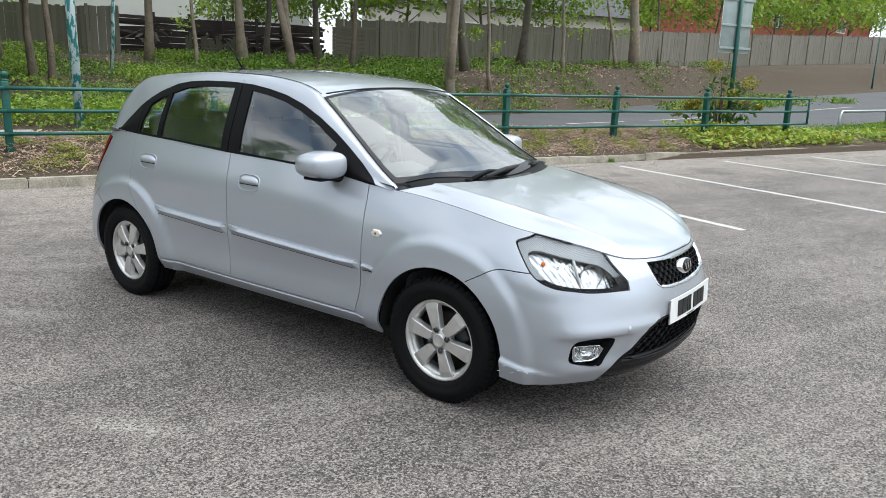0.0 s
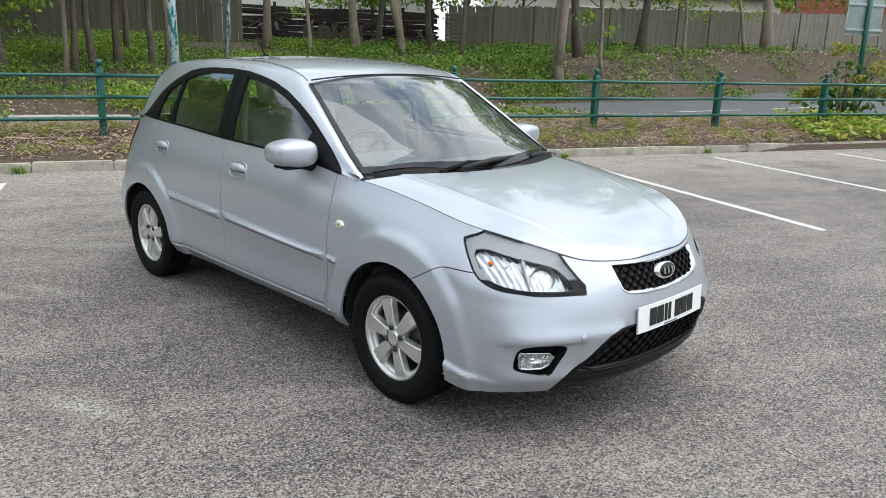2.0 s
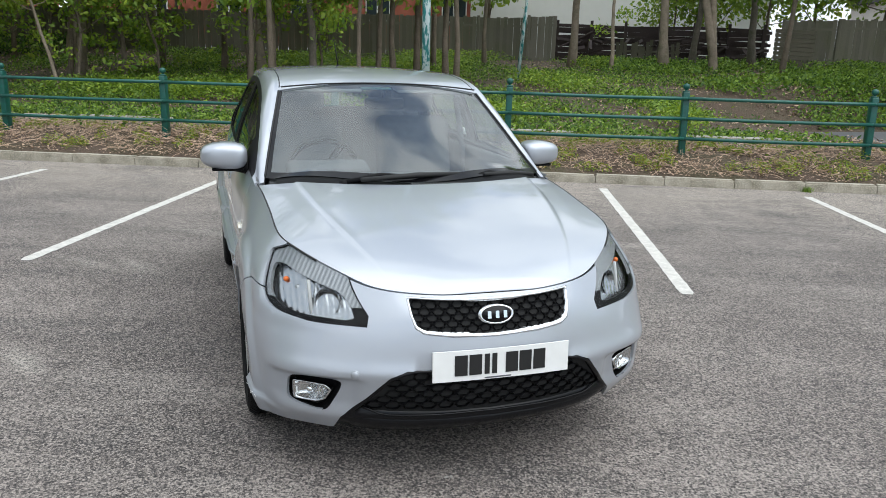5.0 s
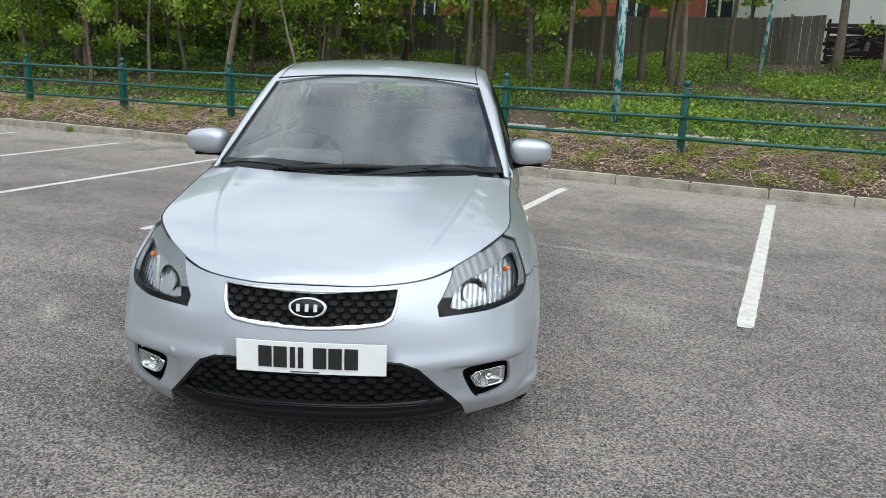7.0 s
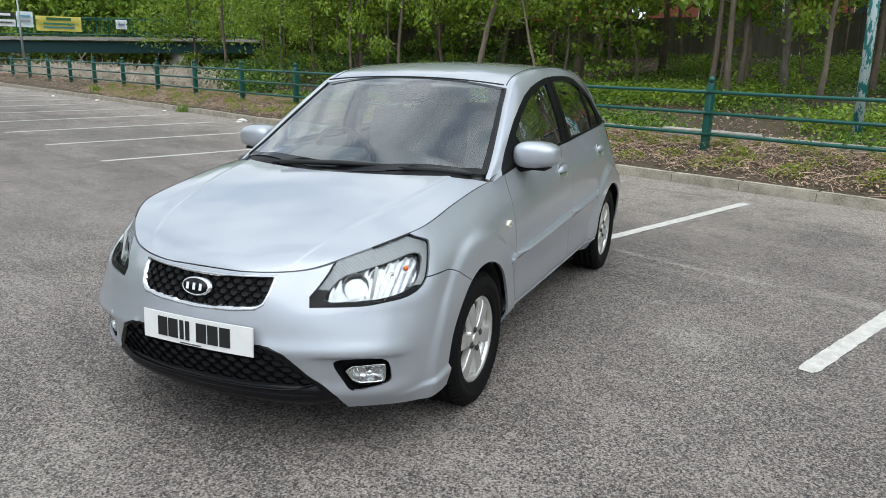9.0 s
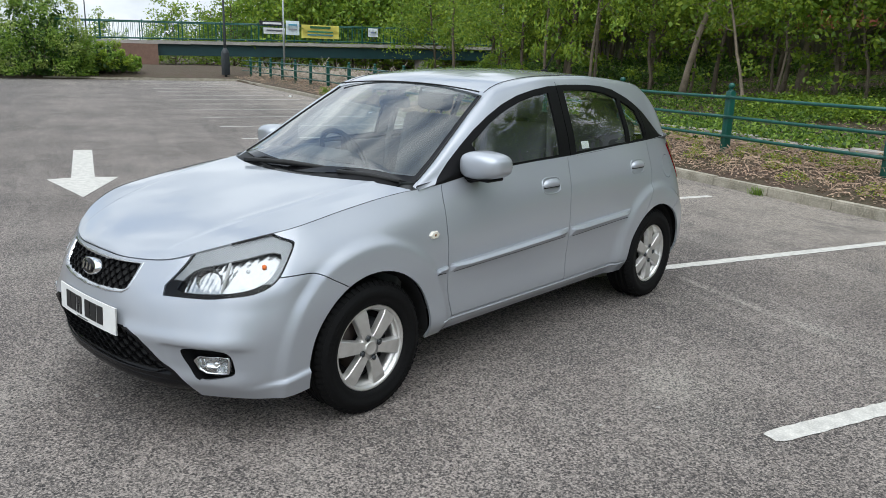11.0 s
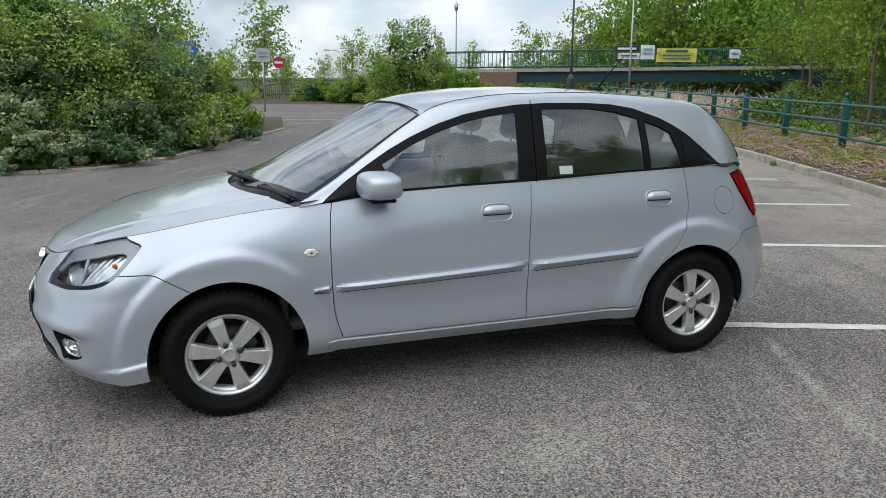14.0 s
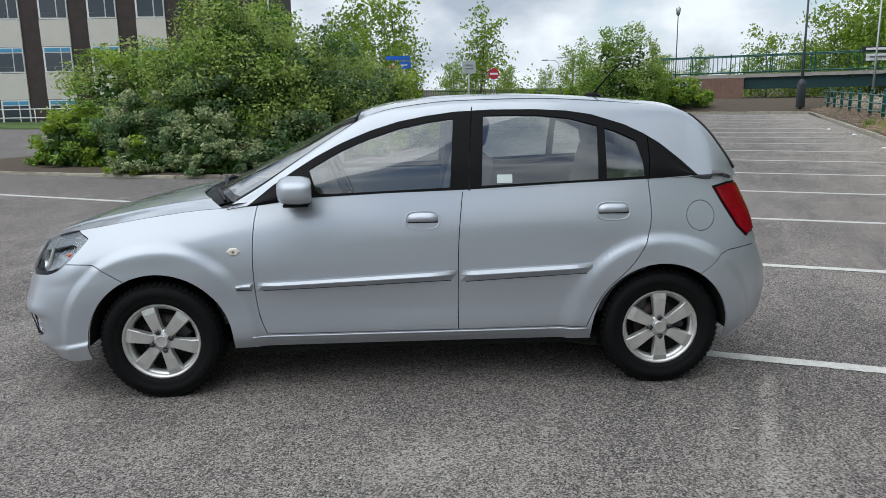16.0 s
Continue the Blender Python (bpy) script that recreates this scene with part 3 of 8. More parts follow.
# ---------- leaves and plants ----------
def leaf_mesh(name, centres, sizes, rng, mats, mat_ids=None, flat_up=0.0, fold=True):
    """Many small leaves as bent diamonds of four triangles' worth."""
    n = len(centres)
    a = rng.normal(size=(n, 3))
    a /= np.linalg.norm(a, axis=1)[:, None]
    nrm = rng.normal(size=(n, 3))
    nrm[:, 2] = np.abs(nrm[:, 2]) + flat_up
    b = np.cross(nrm, a)
    b /= np.linalg.norm(b, axis=1)[:, None] + 1e-9
    a = np.cross(b, nrm)
    a /= np.linalg.norm(a, axis=1)[:, None] + 1e-9
    s = np.asarray(sizes)[:, None]
    c = np.asarray(centres)
    v = np.stack([c - a * s * .6, c + b * s * .33 + a * s * .05, c + a * s * .6, c - b * s * .33 + a * s * .05], 1).reshape(-1, 3)
    me = bpy.data.meshes.new(name)
    me.vertices.add(4 * n)
    me.vertices.foreach_set("co", v.ravel())
    me.loops.add(4 * n)
    me.loops.foreach_set("vertex_index", np.arange(4 * n))
    me.polygons.add(n)
    me.polygons.foreach_set("loop_start", np.arange(0, 4 * n, 4))
    for m in mats:
        me.materials.append(m)
    if mat_ids is not None:
        me.polygons.foreach_set("material_index", np.asarray(mat_ids, dtype=np.int32))
    me.update(calc_edges=True)
    return me


def build_tree(name, label, seed, h, r, crown_from, spread, leaf_n, leaf_size, mats, bark=None, fork=False, lean=0.0, low_sprays=0):
    rng = np.random.default_rng(seed)
    t = thing(name, label, "tree")
    bm = bmesh.new()
    pts, x, y = [], 0.0, 0.0
    n = 9
    for i in range(n + 1):
        f = i / n
        pts.append(Vector((x, y, h * f - 0.15)))
        x += lean * h / n + rng.normal() * 0.05
        y += rng.normal() * 0.06
    rad = [r * (1.45 if i == 0 else 1.0) * (1 - 0.8 * i / n) for i in range(n + 1)]
    tube(bm, pts, rad, 9)
    tips = []

    def at(z):
        i = min(n - 1, int(z / h * n))
        return pts[i].lerp(pts[i + 1], z / h * n - i), rad[i]

    if fork:
        q, rr = at(0.6)
        d = Vector((0.55, 0.25, 0))
        f = [q + d * k * 0.3 + Vector((0, 0, 0.85 * k)) for k in range(8)]
        tube(bm, f, [rr * 0.8 * (1 - 0.1 * k) for k in range(8)], 8)
        tips += [(p, 0.9) for p in f[4:]]
    for k in range(22):
        z = crown_from + (h - crown_from) * (k / 22) ** 0.9
        p, rr = at(min(z, h * 0.98))
        ang = k * 2.4 + rng.normal() * 0.4
        L = spread * (1.0 - 0.55 * (z / h)) * rng.uniform(0.6, 1.1)
        d = Vector((math.cos(ang), math.sin(ang), rng.uniform(0.15, 0.6)))
        b = [p + d * L * s + Vector((0, 0, 0.18 * L * s * s)) + Vector(rng.normal(size=3) * 0.05) for s in (0, .35, .7, 1.0)]
        tube(bm, b, [rr * .42, rr * .3, rr * .2, rr * .08], 5)
        tips += [(b[2], L * .4), (b[3], L * .38), (b[1].lerp(b[2], .5), L * .3)]
        for _ in range(2):
            e = b[2] + Vector(rng.normal(size=3)) * L * .38
            tube(bm, [b[1], b[1].lerp(e, .6) + Vector((0, 0, .08)), e], [rr * .18, rr * .12, rr * .05], 4)
            tips.append((e, L * .3))
    for k in range(low_sprays):
        z = rng.uniform(crown_from * .45, crown_from)
        p, rr = at(z)
        ang = rng.uniform(0, 6.28)
        e = p + Vector((math.cos(ang), math.sin(ang), rng.uniform(-.25, .3))) * rng.uniform(.5, 1.1)
        tube(bm, [p, p.lerp(e, .5) + Vector((0, 0, .1)), e], [rr * .2, rr * .12, rr * .05], 4)
        tips += [(e, .3), (p.lerp(e, .7), .25)]
    part("trunk", bm, bark or M_BARK, t)
    w = np.array([s for _, s in tips])
    pick = rng.choice(len(tips), leaf_n, p=w / w.sum())
    P = np.array([tips[i][0] for i in pick]) + rng.normal(size=(leaf_n, 3)) * np.array([tips[i][1] for i in pick])[:, None] * np.array([.62, .62, .42])
    part("crown", leaf_mesh("crown", P, rng.uniform(.6, 1.25, leaf_n) * leaf_size, rng, mats, rng.choice(len(mats), leaf_n, p=([.6, .4] if len(mats) == 2 else None))), None, t)
    return t


M_BARK_PALE = mat("pale_bark", (0.27, 0.215, 0.165), 0.95, var=0.6, scale=6, var2=0.3, scale2=40, bump=0.6, bscale=25, bdist=0.02, tint=(0.11, 0.1, 0.065))
M_BARK_DARK = mat("dark_bark", (0.12, 0.1, 0.08), 0.95, var=0.6, scale=6, var2=0.3, scale2=40, bump=0.8, bscale=25, bdist=0.03, tint=(0.035, 0.045, 0.02))
PROTOS = {
    "slim": build_tree("tree", "slim young tree with a bare grey-brown trunk", 1, 8.5, .076, 3.1, 2.4, 6400, .15, [M_LEAF, M_LEAF_MID], low_sprays=2),
    "thick": build_tree("tree", "sturdy tree with a pale bare trunk", 2, 10, .20, 3.8, 3.0, 7600, .17, [M_LEAF, M_LEAF_MID], M_BARK_PALE),
    "fork": build_tree("tree", "pale forked tree on the bank", 3, 9.5, .14, 3.6, 2.6, 7000, .165, [M_LEAF, M_LEAF_MID], M_BARK_PALE, True, .04),
    "dark": build_tree("tree", "dark ivy-stained tree trunk on the bank", 4, 10, .19, 3.4, 3.0, 8200, .17, [M_LEAF_MID, M_LEAF_DARK], M_BARK_DARK, lean=-.02),
    "lean": build_tree("tree", "thin leaning sapling with few leaves", 5, 7, .075, 3.0, 1.7, 2200, .14, [M_LEAF, M_LEAF_MID], M_BARK_PALE, lean=.16, low_sprays=2),
    "leafy": build_tree("tree", "leafy woodland tree with fresh green foliage", 6, 9, .1, 2.5, 2.8, 11000, .135, [M_LEAF, M_LEAF_MID], low_sprays=5),
    "leafy2": build_tree("tree", "leafy woodland tree with mid-green foliage", 7, 8, .085, 1.9, 2.7, 9500, .135, [M_LEAF_MID, M_LEAF], low_sprays=6),
    "back": build_tree("tree", "leafy green tree standing behind the timber fence", 9, 8, .085, 1.9, 2.9, 2800, .25, [M_LEAF_MID, M_LEAF]),
    "young": build_tree("tree", "young tree with drooping fresh green branches", 12, 4.4, .04, 1.5, 1.35, 2000, .12, [M_LEAF, M_LEAF_MID], low_sprays=3),
    "far": build_tree("tree", "tall distant tree with an open crown", 8, 7.5, .13, .5, 3.4, 3000, .25, [M_LEAF_MID, M_LEAF], low_sprays=2),
}
USED = set()


def plant(kind, u, v, turn=0.0, scale=1.0, z=None):
    p = PROTOS[kind]
    m = Matrix.Translation(uv(u, v, ground_height(u, v) if z is None else z)) @ pose(0, 0, 0, 4.5 * math.sin(u * 7.3 + v), 4.5 * math.cos(u * 5.1 + 2 * v), turn)
    if kind in USED:
        ob = copy_thing(p, m)
    else:
        USED.add(kind)
        p.matrix_basis = m
        ob = p
    ob.scale = (scale, scale, scale * (1.4 if kind in ("slim", "thick", "dark", "fork") else 1.0))
    return ob


for row in [("slim", .3, 10.1, 10, .95), ("thick", -3.1, 17.5, 40, .7), ("lean", -4.2, 16.0, 140, .9), ("thick", -6.1, 17.3, 100, .78), ("dark", -7.2, 18.2, 60, .6), ("fork", -7.5, 16.4, 200, .85),
            ("dark", -9.3, 18.5, 20, .7), ("slim", -9.4, 15.8, 250, 1.1), ("fork", -11.6, 12.7, 290), ("dark", -14.5, 16.5, 80, .9), ("lean", -13.8, 13.7, 310), ("dark", -18.7, 18.6, 130), ("lean", -19.6, 16.8, 250, 1.1),
            ("thick", -26.8, 20.0, 10, 1.25), ("lean", -24.6, 18.9, 250, 1.1), ("slim", -30, 21.5, 50), ("slim", 2.3, 10.3, 60, .9), ("slim", 1.9, 10.6, 160), ("slim", 1.2, 13.5, 260), ("slim", -.2, 16.3, 200, .95),
            ("slim", 4.9, 8.2, 300, .85), ("slim", 4.6, 8.9, 30, .9), ("slim", 4.1, 7.4, 100, .9), ("slim", 2.3, 7.5, 20, .7), ("dark", 3.5, 8.8, 70, .5), ("slim", 1.4, 11.2, 90, 1.1), ("slim", .6, 10.9, 190, 1.05),
            ("lean", 11.6, 7.6, 100, 1.2), ("thick", 10, 10.1, 150, .65), ("slim", 12, 3.6, 40, .55), ("slim", 10.6, 3.9, 77, .55), ("slim", 15.4, 7.5, 85, .7), ("slim", 16.6, 10.7, 10, .9), ("slim", 11.9, 9.0, 210, .8),
            ("lean", 8.6, 6.8, 300, .6), ("leafy", 9.4, 13.5, 120), ("leafy2", 8.6, 9.6, 20, .8), ("slim", 9.8, 9.2, 33, .8), ("leafy", 17.5, 6.2, 30, .6), ("leafy2", 20.5, 7.0, 200, .65), ("leafy", 13.6, 8.2, 100, .6),
            ("thick", 5.6, 11.4, 300, .6), ("thick", 13.4, 15.6, 150, .8), ("slim", 7.1, 12.6, 210, 1.1), ("slim", 30.5, 9.9, 40, 1.0)]:
    plant(*row)
for u, v, s in [(5.2, 9.2, 1.0), (3.7, 9.8, .85), (7.6, 9.4, 1.05), (8.9, 8.0, .95), (10.3, 9.5, 1.1), (6.3, 12.4, 1.1), (12.2, 8.4, 1.0)]:
    plant("young", u, v, u * 90, s)
rng = np.random.default_rng(21)
for k in range(40):
    u, v = 14 + 30 * (k / 40) + rng.uniform(-1, 1), rng.uniform(4.2, 21)
    if v < 5.5 and u < 22:
        v += 3
    if v < .57 * u - 2.7:
        v = min(26, .57 * u - 2.7 + rng.uniform(0, 8))
    plant("back" if v > 14.5 or u > 34 else ["leafy", "slim", "leafy2", "leafy"][k % 4], u, v, rng.uniform(0, 360), rng.uniform(.75, 1.15))
for u, v, s in [(12, 19.0, 1), (16, 20.5, 1.1), (6, 18.6, .8), (22, 22, 1.2), (-36, 23, 1), (-42, 26, 1.1), (-16, 24, 1), (-21, 25.5, 1.1), (-48, 28, 1.1), (-55, 30, 1.2), (-62, 33, 1.3), (-70, 36, 1.4), (-80, 40, 1.5), (-92, 44, 1.5),
                (-9, 23.2, .62), (-11, 23.5, .75), (-7.6, 23.4, .6), (-13.5, 25, 1), (4, 24, 1), (0, 25.5, 1), (9, 25, 1.1), (14, 25, 1.1), (19, 26, 1.1), (26, 25, 1.2), (31, 26, 1.2), (-25, 24, .9), (-33, 25, 1)]:
    plant("back", u, v, u * 40, s)
# far trees beyond the bridge and the entrance road
for k in range(30):
    u, v = 60 + rng.uniform(0, 18), -34 + 72 * k / 30 + rng.uniform(-1, 1)
    plant("far", u, v, rng.uniform(0, 360), rng.uniform(.36, .52) + (.5 if v > 16 else .25 if v > 5 else 0) + (.2 if -19 < v < -15 else 0), 0.2)
for u, v, s in [(56, 14, .9), (57, 20, 1.1), (56, 26, 1.1), (58, 9, .7), (38.5, -24, .85), (41, -27, .7), (36, -29, .75), (46, -25, .95), (33, -22, .6), (50, -20, .8), (30, -25, .65), (45, 27, 1.0)]:
    plant("far", u, v, u * 37, s, 0.2)
# wood on the far side of the footbridge, and one broad tree before it
for k in range(15):
    u, v = 55.5 + rng.uniform(0, 3), -.5 + 2.3 * k
    plant("far", u, v, 77 * k, (.75 if v < 3 else 1.0 if v < 8 else 1.35) * rng.uniform(.92, 1.08), -.6)
for k in range(9):
    plant("far", 62 + rng.uniform(0, 3), 8 + 3.2 * k, 55 * k, rng.uniform(1.4, 1.6), -.6)
plant("leafy2", 45.0, 15.6, 200, 1.25)
plant("leafy2", 37.0, 16.4, 80, 1.1)
plant("leafy", 33.0, 13.4, 20, 1.0)


# tall trees across the car park, seen mirrored in the side windows
for x, y, s in [(5.5, 25, .8), (9.5, 24, .95), (13.5, 25.5, .85), (18, 24, .9), (24, 22, .8)]:
    w = Vector((x + 4.51, y - 1.55))
    plant("far", -.376 * w.x - .927 * w.y, -.927 * w.x + .376 * w.y, x * 31, s, 0.0)


def bush(name, label, where, size, seed, n, leaf, mats, weights=None, stems=10, gap=0.0, flat_bottom=True):
    """A shrub: stems and thousands of leaves in uneven clumps on its outside."""
    rng = np.random.default_rng(seed)
    t = thing(name, label, "bush", where)
    sx, sy_, sz = size
    bm = bmesh.new()
    for k in range(stems):
        a = rng.uniform(0, 6.28)
        q = rng.uniform(.2, .85)
        e = Vector((math.cos(a) * sx * q, math.sin(a) * sy_ * q, sz * rng.uniform(.5, .95) * (1.2 - q * .6)))
        tube(bm, [Vector((e.x * .15, e.y * .15, -.05)), Vector((e.x * .5, e.y * .5, e.z * .6)), e], [.03, .02, .006], 5)
    part("stem", bm, M_BARK, t)
    m = max(14, int(n / 130))
    d = rng.normal(size=(m, 3))
    d[:, 2] = np.abs(d[:, 2])
    d /= np.linalg.norm(d, axis=1)[:, None]
    rr = rng.uniform(.62, 1.0, m) ** .6
    C = d * rr[:, None] * np.array([sx, sy_, sz])
    low = rng.random(m) < .28
    C[low, 2] = rng.uniform(.1, .45, low.sum()) * sz
    C[low, :2] *= 1.02
    kind = rng.choice(len(mats), m, p=weights)
    pick = rng.integers(0, m, n)
    rad = rng.uniform(.11, .26, m) * (sx * sy_ * sz) ** (1 / 3) * .62
    P = C[pick] + np.clip(rng.normal(size=(n, 3)), -1.5, 1.5) * rad[pick][:, None] * np.array([.75, .75, .6])
    P[:, 2] = np.maximum(P[:, 2], .03 + .1 * rng.random(n))
    # larger leaves fill the inside, coloured dark to paint in its shade
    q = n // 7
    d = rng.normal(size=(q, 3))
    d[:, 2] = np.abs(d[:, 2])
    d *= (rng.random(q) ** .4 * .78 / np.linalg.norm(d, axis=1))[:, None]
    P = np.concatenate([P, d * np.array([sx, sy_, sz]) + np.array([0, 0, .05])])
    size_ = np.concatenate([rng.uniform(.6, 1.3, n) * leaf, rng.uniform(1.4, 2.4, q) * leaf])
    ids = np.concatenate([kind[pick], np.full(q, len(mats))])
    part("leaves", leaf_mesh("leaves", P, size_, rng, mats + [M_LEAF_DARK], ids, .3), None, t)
    return t


H = "dense mixed shrub beside the car park"
for k, (u, v, s, n, leaf, mats, wts, lab) in enumerate([
        (9.9, -15.7, (1.9, 1.7, 2.8), 28000, .06, [M_LEAF_DUSTY, M_LEAF_MID, M_LEAF], [.7, .15, .15], "large mid-green shrub with narrow fresh leaves"),
        (10.0, -13.2, (2.2, 1.8, 3.75), 46000, .056, [M_LEAF_DUSTY, M_LEAF_MID, M_LEAF_DARK], [.6, .25, .15], "tall mid-green shrub with feathery top growth"),
        (10.8, -12.0, (1.7, 1.5, 2.95), 29000, .056, [M_LEAF_DUSTY, M_LEAF_BLUE, M_LEAF_DARK], [.5, .3, .2], "dark green shrub with a few pink flowers"),
        (8.0, -12.6, (.95, .8, 1.25), 12000, .052, [M_LEAF_VAR, M_LEAF_BLUE], [.65, .35], "low variegated shrub with cream-edged leaves"),
        (8.2, -14.2, (1.05, .85, 1.6), 12000, .055, [M_LEAF_BLUE, M_LEAF_VAR], [.7, .3], "low dark evergreen shrub"),
        (8.3, -15.9, (1.05, .85, 1.3), 8000, .065, [M_LEAF_MID, M_LEAF], [.6, .4], "low green shrub with pale new growth"),
        (9.6, -11.35, (1.0, .85, 1.25), 11000, .054, [M_LEAF_BLUE, M_LEAF_VAR], [.6, .4], "low dark shrub with pale leaf edges"),
        (8.9, -13.0, (1.2, 1.2, 2.2), 15000, .055, [M_LEAF_BLUE, M_LEAF_DUSTY], [.8, .2], "rounded bluish-green shrub with scattered pink flowers"),
        (7.4, -11.9, (.7, .6, .75), 6000, .05, [M_LEAF_VAR, M_LEAF_BLUE], [.6, .4], "low variegated shrub spilling over the kerb"),
        (7.25, -13.3, (.6, .8, .7), 6000, .05, [M_LEAF_VAR, M_LEAF], [.6, .4], "low variegated shrub spilling over the kerb"),
        (8.4, -11.1, (.8, .6, .7), 6000, .05, [M_LEAF_VAR, M_LEAF_BLUE], [.5, .5], "low pale-edged shrub spilling over the kerb"),
        (11.2, -10.95, (1.1, .6, .8), 7000, .052, [M_LEAF_VAR, M_LEAF_DUSTY], [.5, .5], "low pale-edged shrub spilling over the kerb"),
        (12.6, -11.9, (1.7, 1.3, 2.5), 15000, .068, [M_LEAF_DUSTY, M_LEAF_BLUE], [.7, .3], H),
        (14.0, -10.95, (1.2, .6, .7), 5000, .06, [M_LEAF_BLUE, M_LEAF_DUSTY], [.5, .5], "low dark shrub spilling over the kerb"),
        (15.0, -12.2, (1.6, 1.3, 2.3), 9000, .08, [M_LEAF_DUSTY, M_LEAF], [.6, .4], H),
        (13.2, -14.6, (2.3, 2.0, 3.5), 17000, .075, [M_LEAF_DUSTY, M_LEAF_MID], [.75, .25], "tall yellow-green shrub behind the front row"),
        (17.5, -12.4, (1.4, 1.2, 2.1), 8000, .09, [M_LEAF, M_LEAF_MID], [.5, .5], "yellow-green shrub at the end of the bed"),
        (18.5, -14.0, (1.7, 1.5, 2.2), 8000, .095, [M_LEAF_MID, M_LEAF], [.5, .5], H),
        (39.9, -8.6, (2.7, 2.2, 5.1), 17000, .1, [M_LEAF_MID, M_LEAF_DUSTY], [.65, .35], "large round bush at the end of the car park"),
        (41.0, -5.6, (1.8, 1.6, 1.6), 6000, .11, [M_LEAF_MID, M_LEAF], [.6, .4], "low spreading bush beside the bridge"),
        (41.5, -12.0, (2.2, 1.6, 1.5), 7000, .11, [M_LEAF_MID, M_LEAF], [.5, .5], "rounded green bush beside the entrance road"),
        (43.5, -14.5, (2.0, 1.5, 1.4), 6000, .11, [M_LEAF, M_LEAF_MID], [.5, .5], "rounded green bush beside the entrance road"),
        (-12.6, 2.7, (1.25, .7, 1.5), 2400, .06, [M_LEAF_YEL, M_LEAF], [.85, .15], "yellow-leaved shrub growing through the railings")]):
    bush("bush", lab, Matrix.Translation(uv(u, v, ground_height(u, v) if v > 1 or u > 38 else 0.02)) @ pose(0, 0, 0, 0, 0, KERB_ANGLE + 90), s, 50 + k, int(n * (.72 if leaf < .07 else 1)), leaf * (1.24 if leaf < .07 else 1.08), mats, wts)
# bed of earth under the shrubs
flat("shrub_bed", [(6.75, -19), (6.8, -12.2), (7.65, -10.95), (9.5, -10.42), (18.2, -10.42), (24, -12), (24, -19)], 0.05, M_SOIL, "dark earth of the shrub bed", "flower bed")


# ---------- growth and litter on the bank ----------
def scatter_bank(name, n, u0, u1, v0, v1, leaf, mats, ids_p, label, seed, mask=None, lift=(.02, .2), clump=14, upright=0.2):
    rng = np.random.default_rng(seed)
    P, S = [], []
    tries = 0
    while len(P) < n and tries < n * 3:
        tries += 1
        u, v = rng.uniform(u0, u1), v0 + (v1 - v0) * rng.random() ** 1.25
        if mask and not mask(u, v):
            continue
        c = rng.uniform(.12, .4)
        for _ in range(clump):
            a, b = u + rng.normal() * c, v + rng.normal() * c
            if b < 0.92 or ground_height(a, b) < .03:
                continue
            P.append(uv(a, b, ground_height(a, b) + rng.uniform(*lift)))
            S.append(leaf * rng.uniform(.6, 1.3))
    P = np.array(P)
    me = leaf_mesh(name, P, S, rng, mats, rng.choice(len(mats), len(P), p=ids_p), upright)
    return tagged(new(name, me), label, "plants", kind="stuff")


green = lambda s, lim: (lambda u, v: noise.noise(Vector((u * .33 + s, v * .33, s))) > lim)
scatter_bank("ground_cover", 66000, -6, 14, 2.5, 19.5, .06, [M_GRASS, M_LEAF_MID, M_LEAF_DARK], [.3, .35, .35], "low green weeds and ivy covering the bank", 1, green(3, -.07), (.02, .2))
scatter_bank("ground_cover", 13000, -34, -6, 12.5, 22, .11, [M_GRASS, M_LEAF_MID, M_LEAF_DARK], [.5, .3, .2], "patches of green weeds on the far bank", 2, green(8, .0), (.02, .3))
# mostly dark leaves here: the deep shade under the trees put into colour
scatter_bank("ground_cover", 22000, 14, 40, 2.4, 20, .11, [M_LEAF_MID, M_LEAF_DARK, M_GRASS], [.2, .7, .1], "green undergrowth below the trees", 4, (lambda u, v: v > .45 * u - 5 and noise.noise(Vector((u * .33 + 5, v * .33, 5))) > -.12), (.02, .6))
rng = np.random.default_rng(61)
P, S = [], []
for k in range(330):
    u, v = rng.uniform(-12, 24), rng.uniform(1.0, 2.5)
    r, h = rng.uniform(.08, .26), rng.uniform(.07, .2)
    for _ in range(int(2200 * r * r + 90)):
        a, q = rng.uniform(0, 6.28), rng.random() ** .5
        x, y = u + r * q * math.cos(a), max(.93, v + .7 * r * q * math.sin(a))
        P.append(uv(x, y, ground_height(x, y) + h * (1 - .75 * q * q) * rng.uniform(.25, 1.0) + .012))
        S.append(rng.uniform(.016, .036))
tagged(new("strip_weeds", leaf_mesh("strip_weeds", np.array(P), S, rng, [M_LEAF_YEL, M_GRASS, M_LEAF], rng.choice(3, len(P), p=[.45, .25, .3]), .4)), "clumps of small yellow-green weeds in the planting strip", "plants", kind="stuff")
scatter_bank("ground_cover", 22000, -16, -4, 8.5, 19.8, .085, [M_GRASS, M_LEAF_MID, M_LEAF_DARK], [.35, .4, .25], "low green weeds and brambles on the bank beside the road", 15, green(4, .02), (.02, .26))
scatter_bank("nettles", 34000, -4.5, 9, 4.5, 19.5, .068, [M_GRASS, M_LEAF, M_LEAF_MID], [.45, .3, .25], "bright green nettles and weeds on the bank", 14, green(6, .12), (.05, .36), 26, .5)
scatter_bank("verge_grass", 16000, -30, -15.5, 1.05, 5.2, .055, [M_GRASS, M_LEAF_MID], [.7, .3], "short grass blades on the verge", 16, None, (.05, .14), 20, .0)
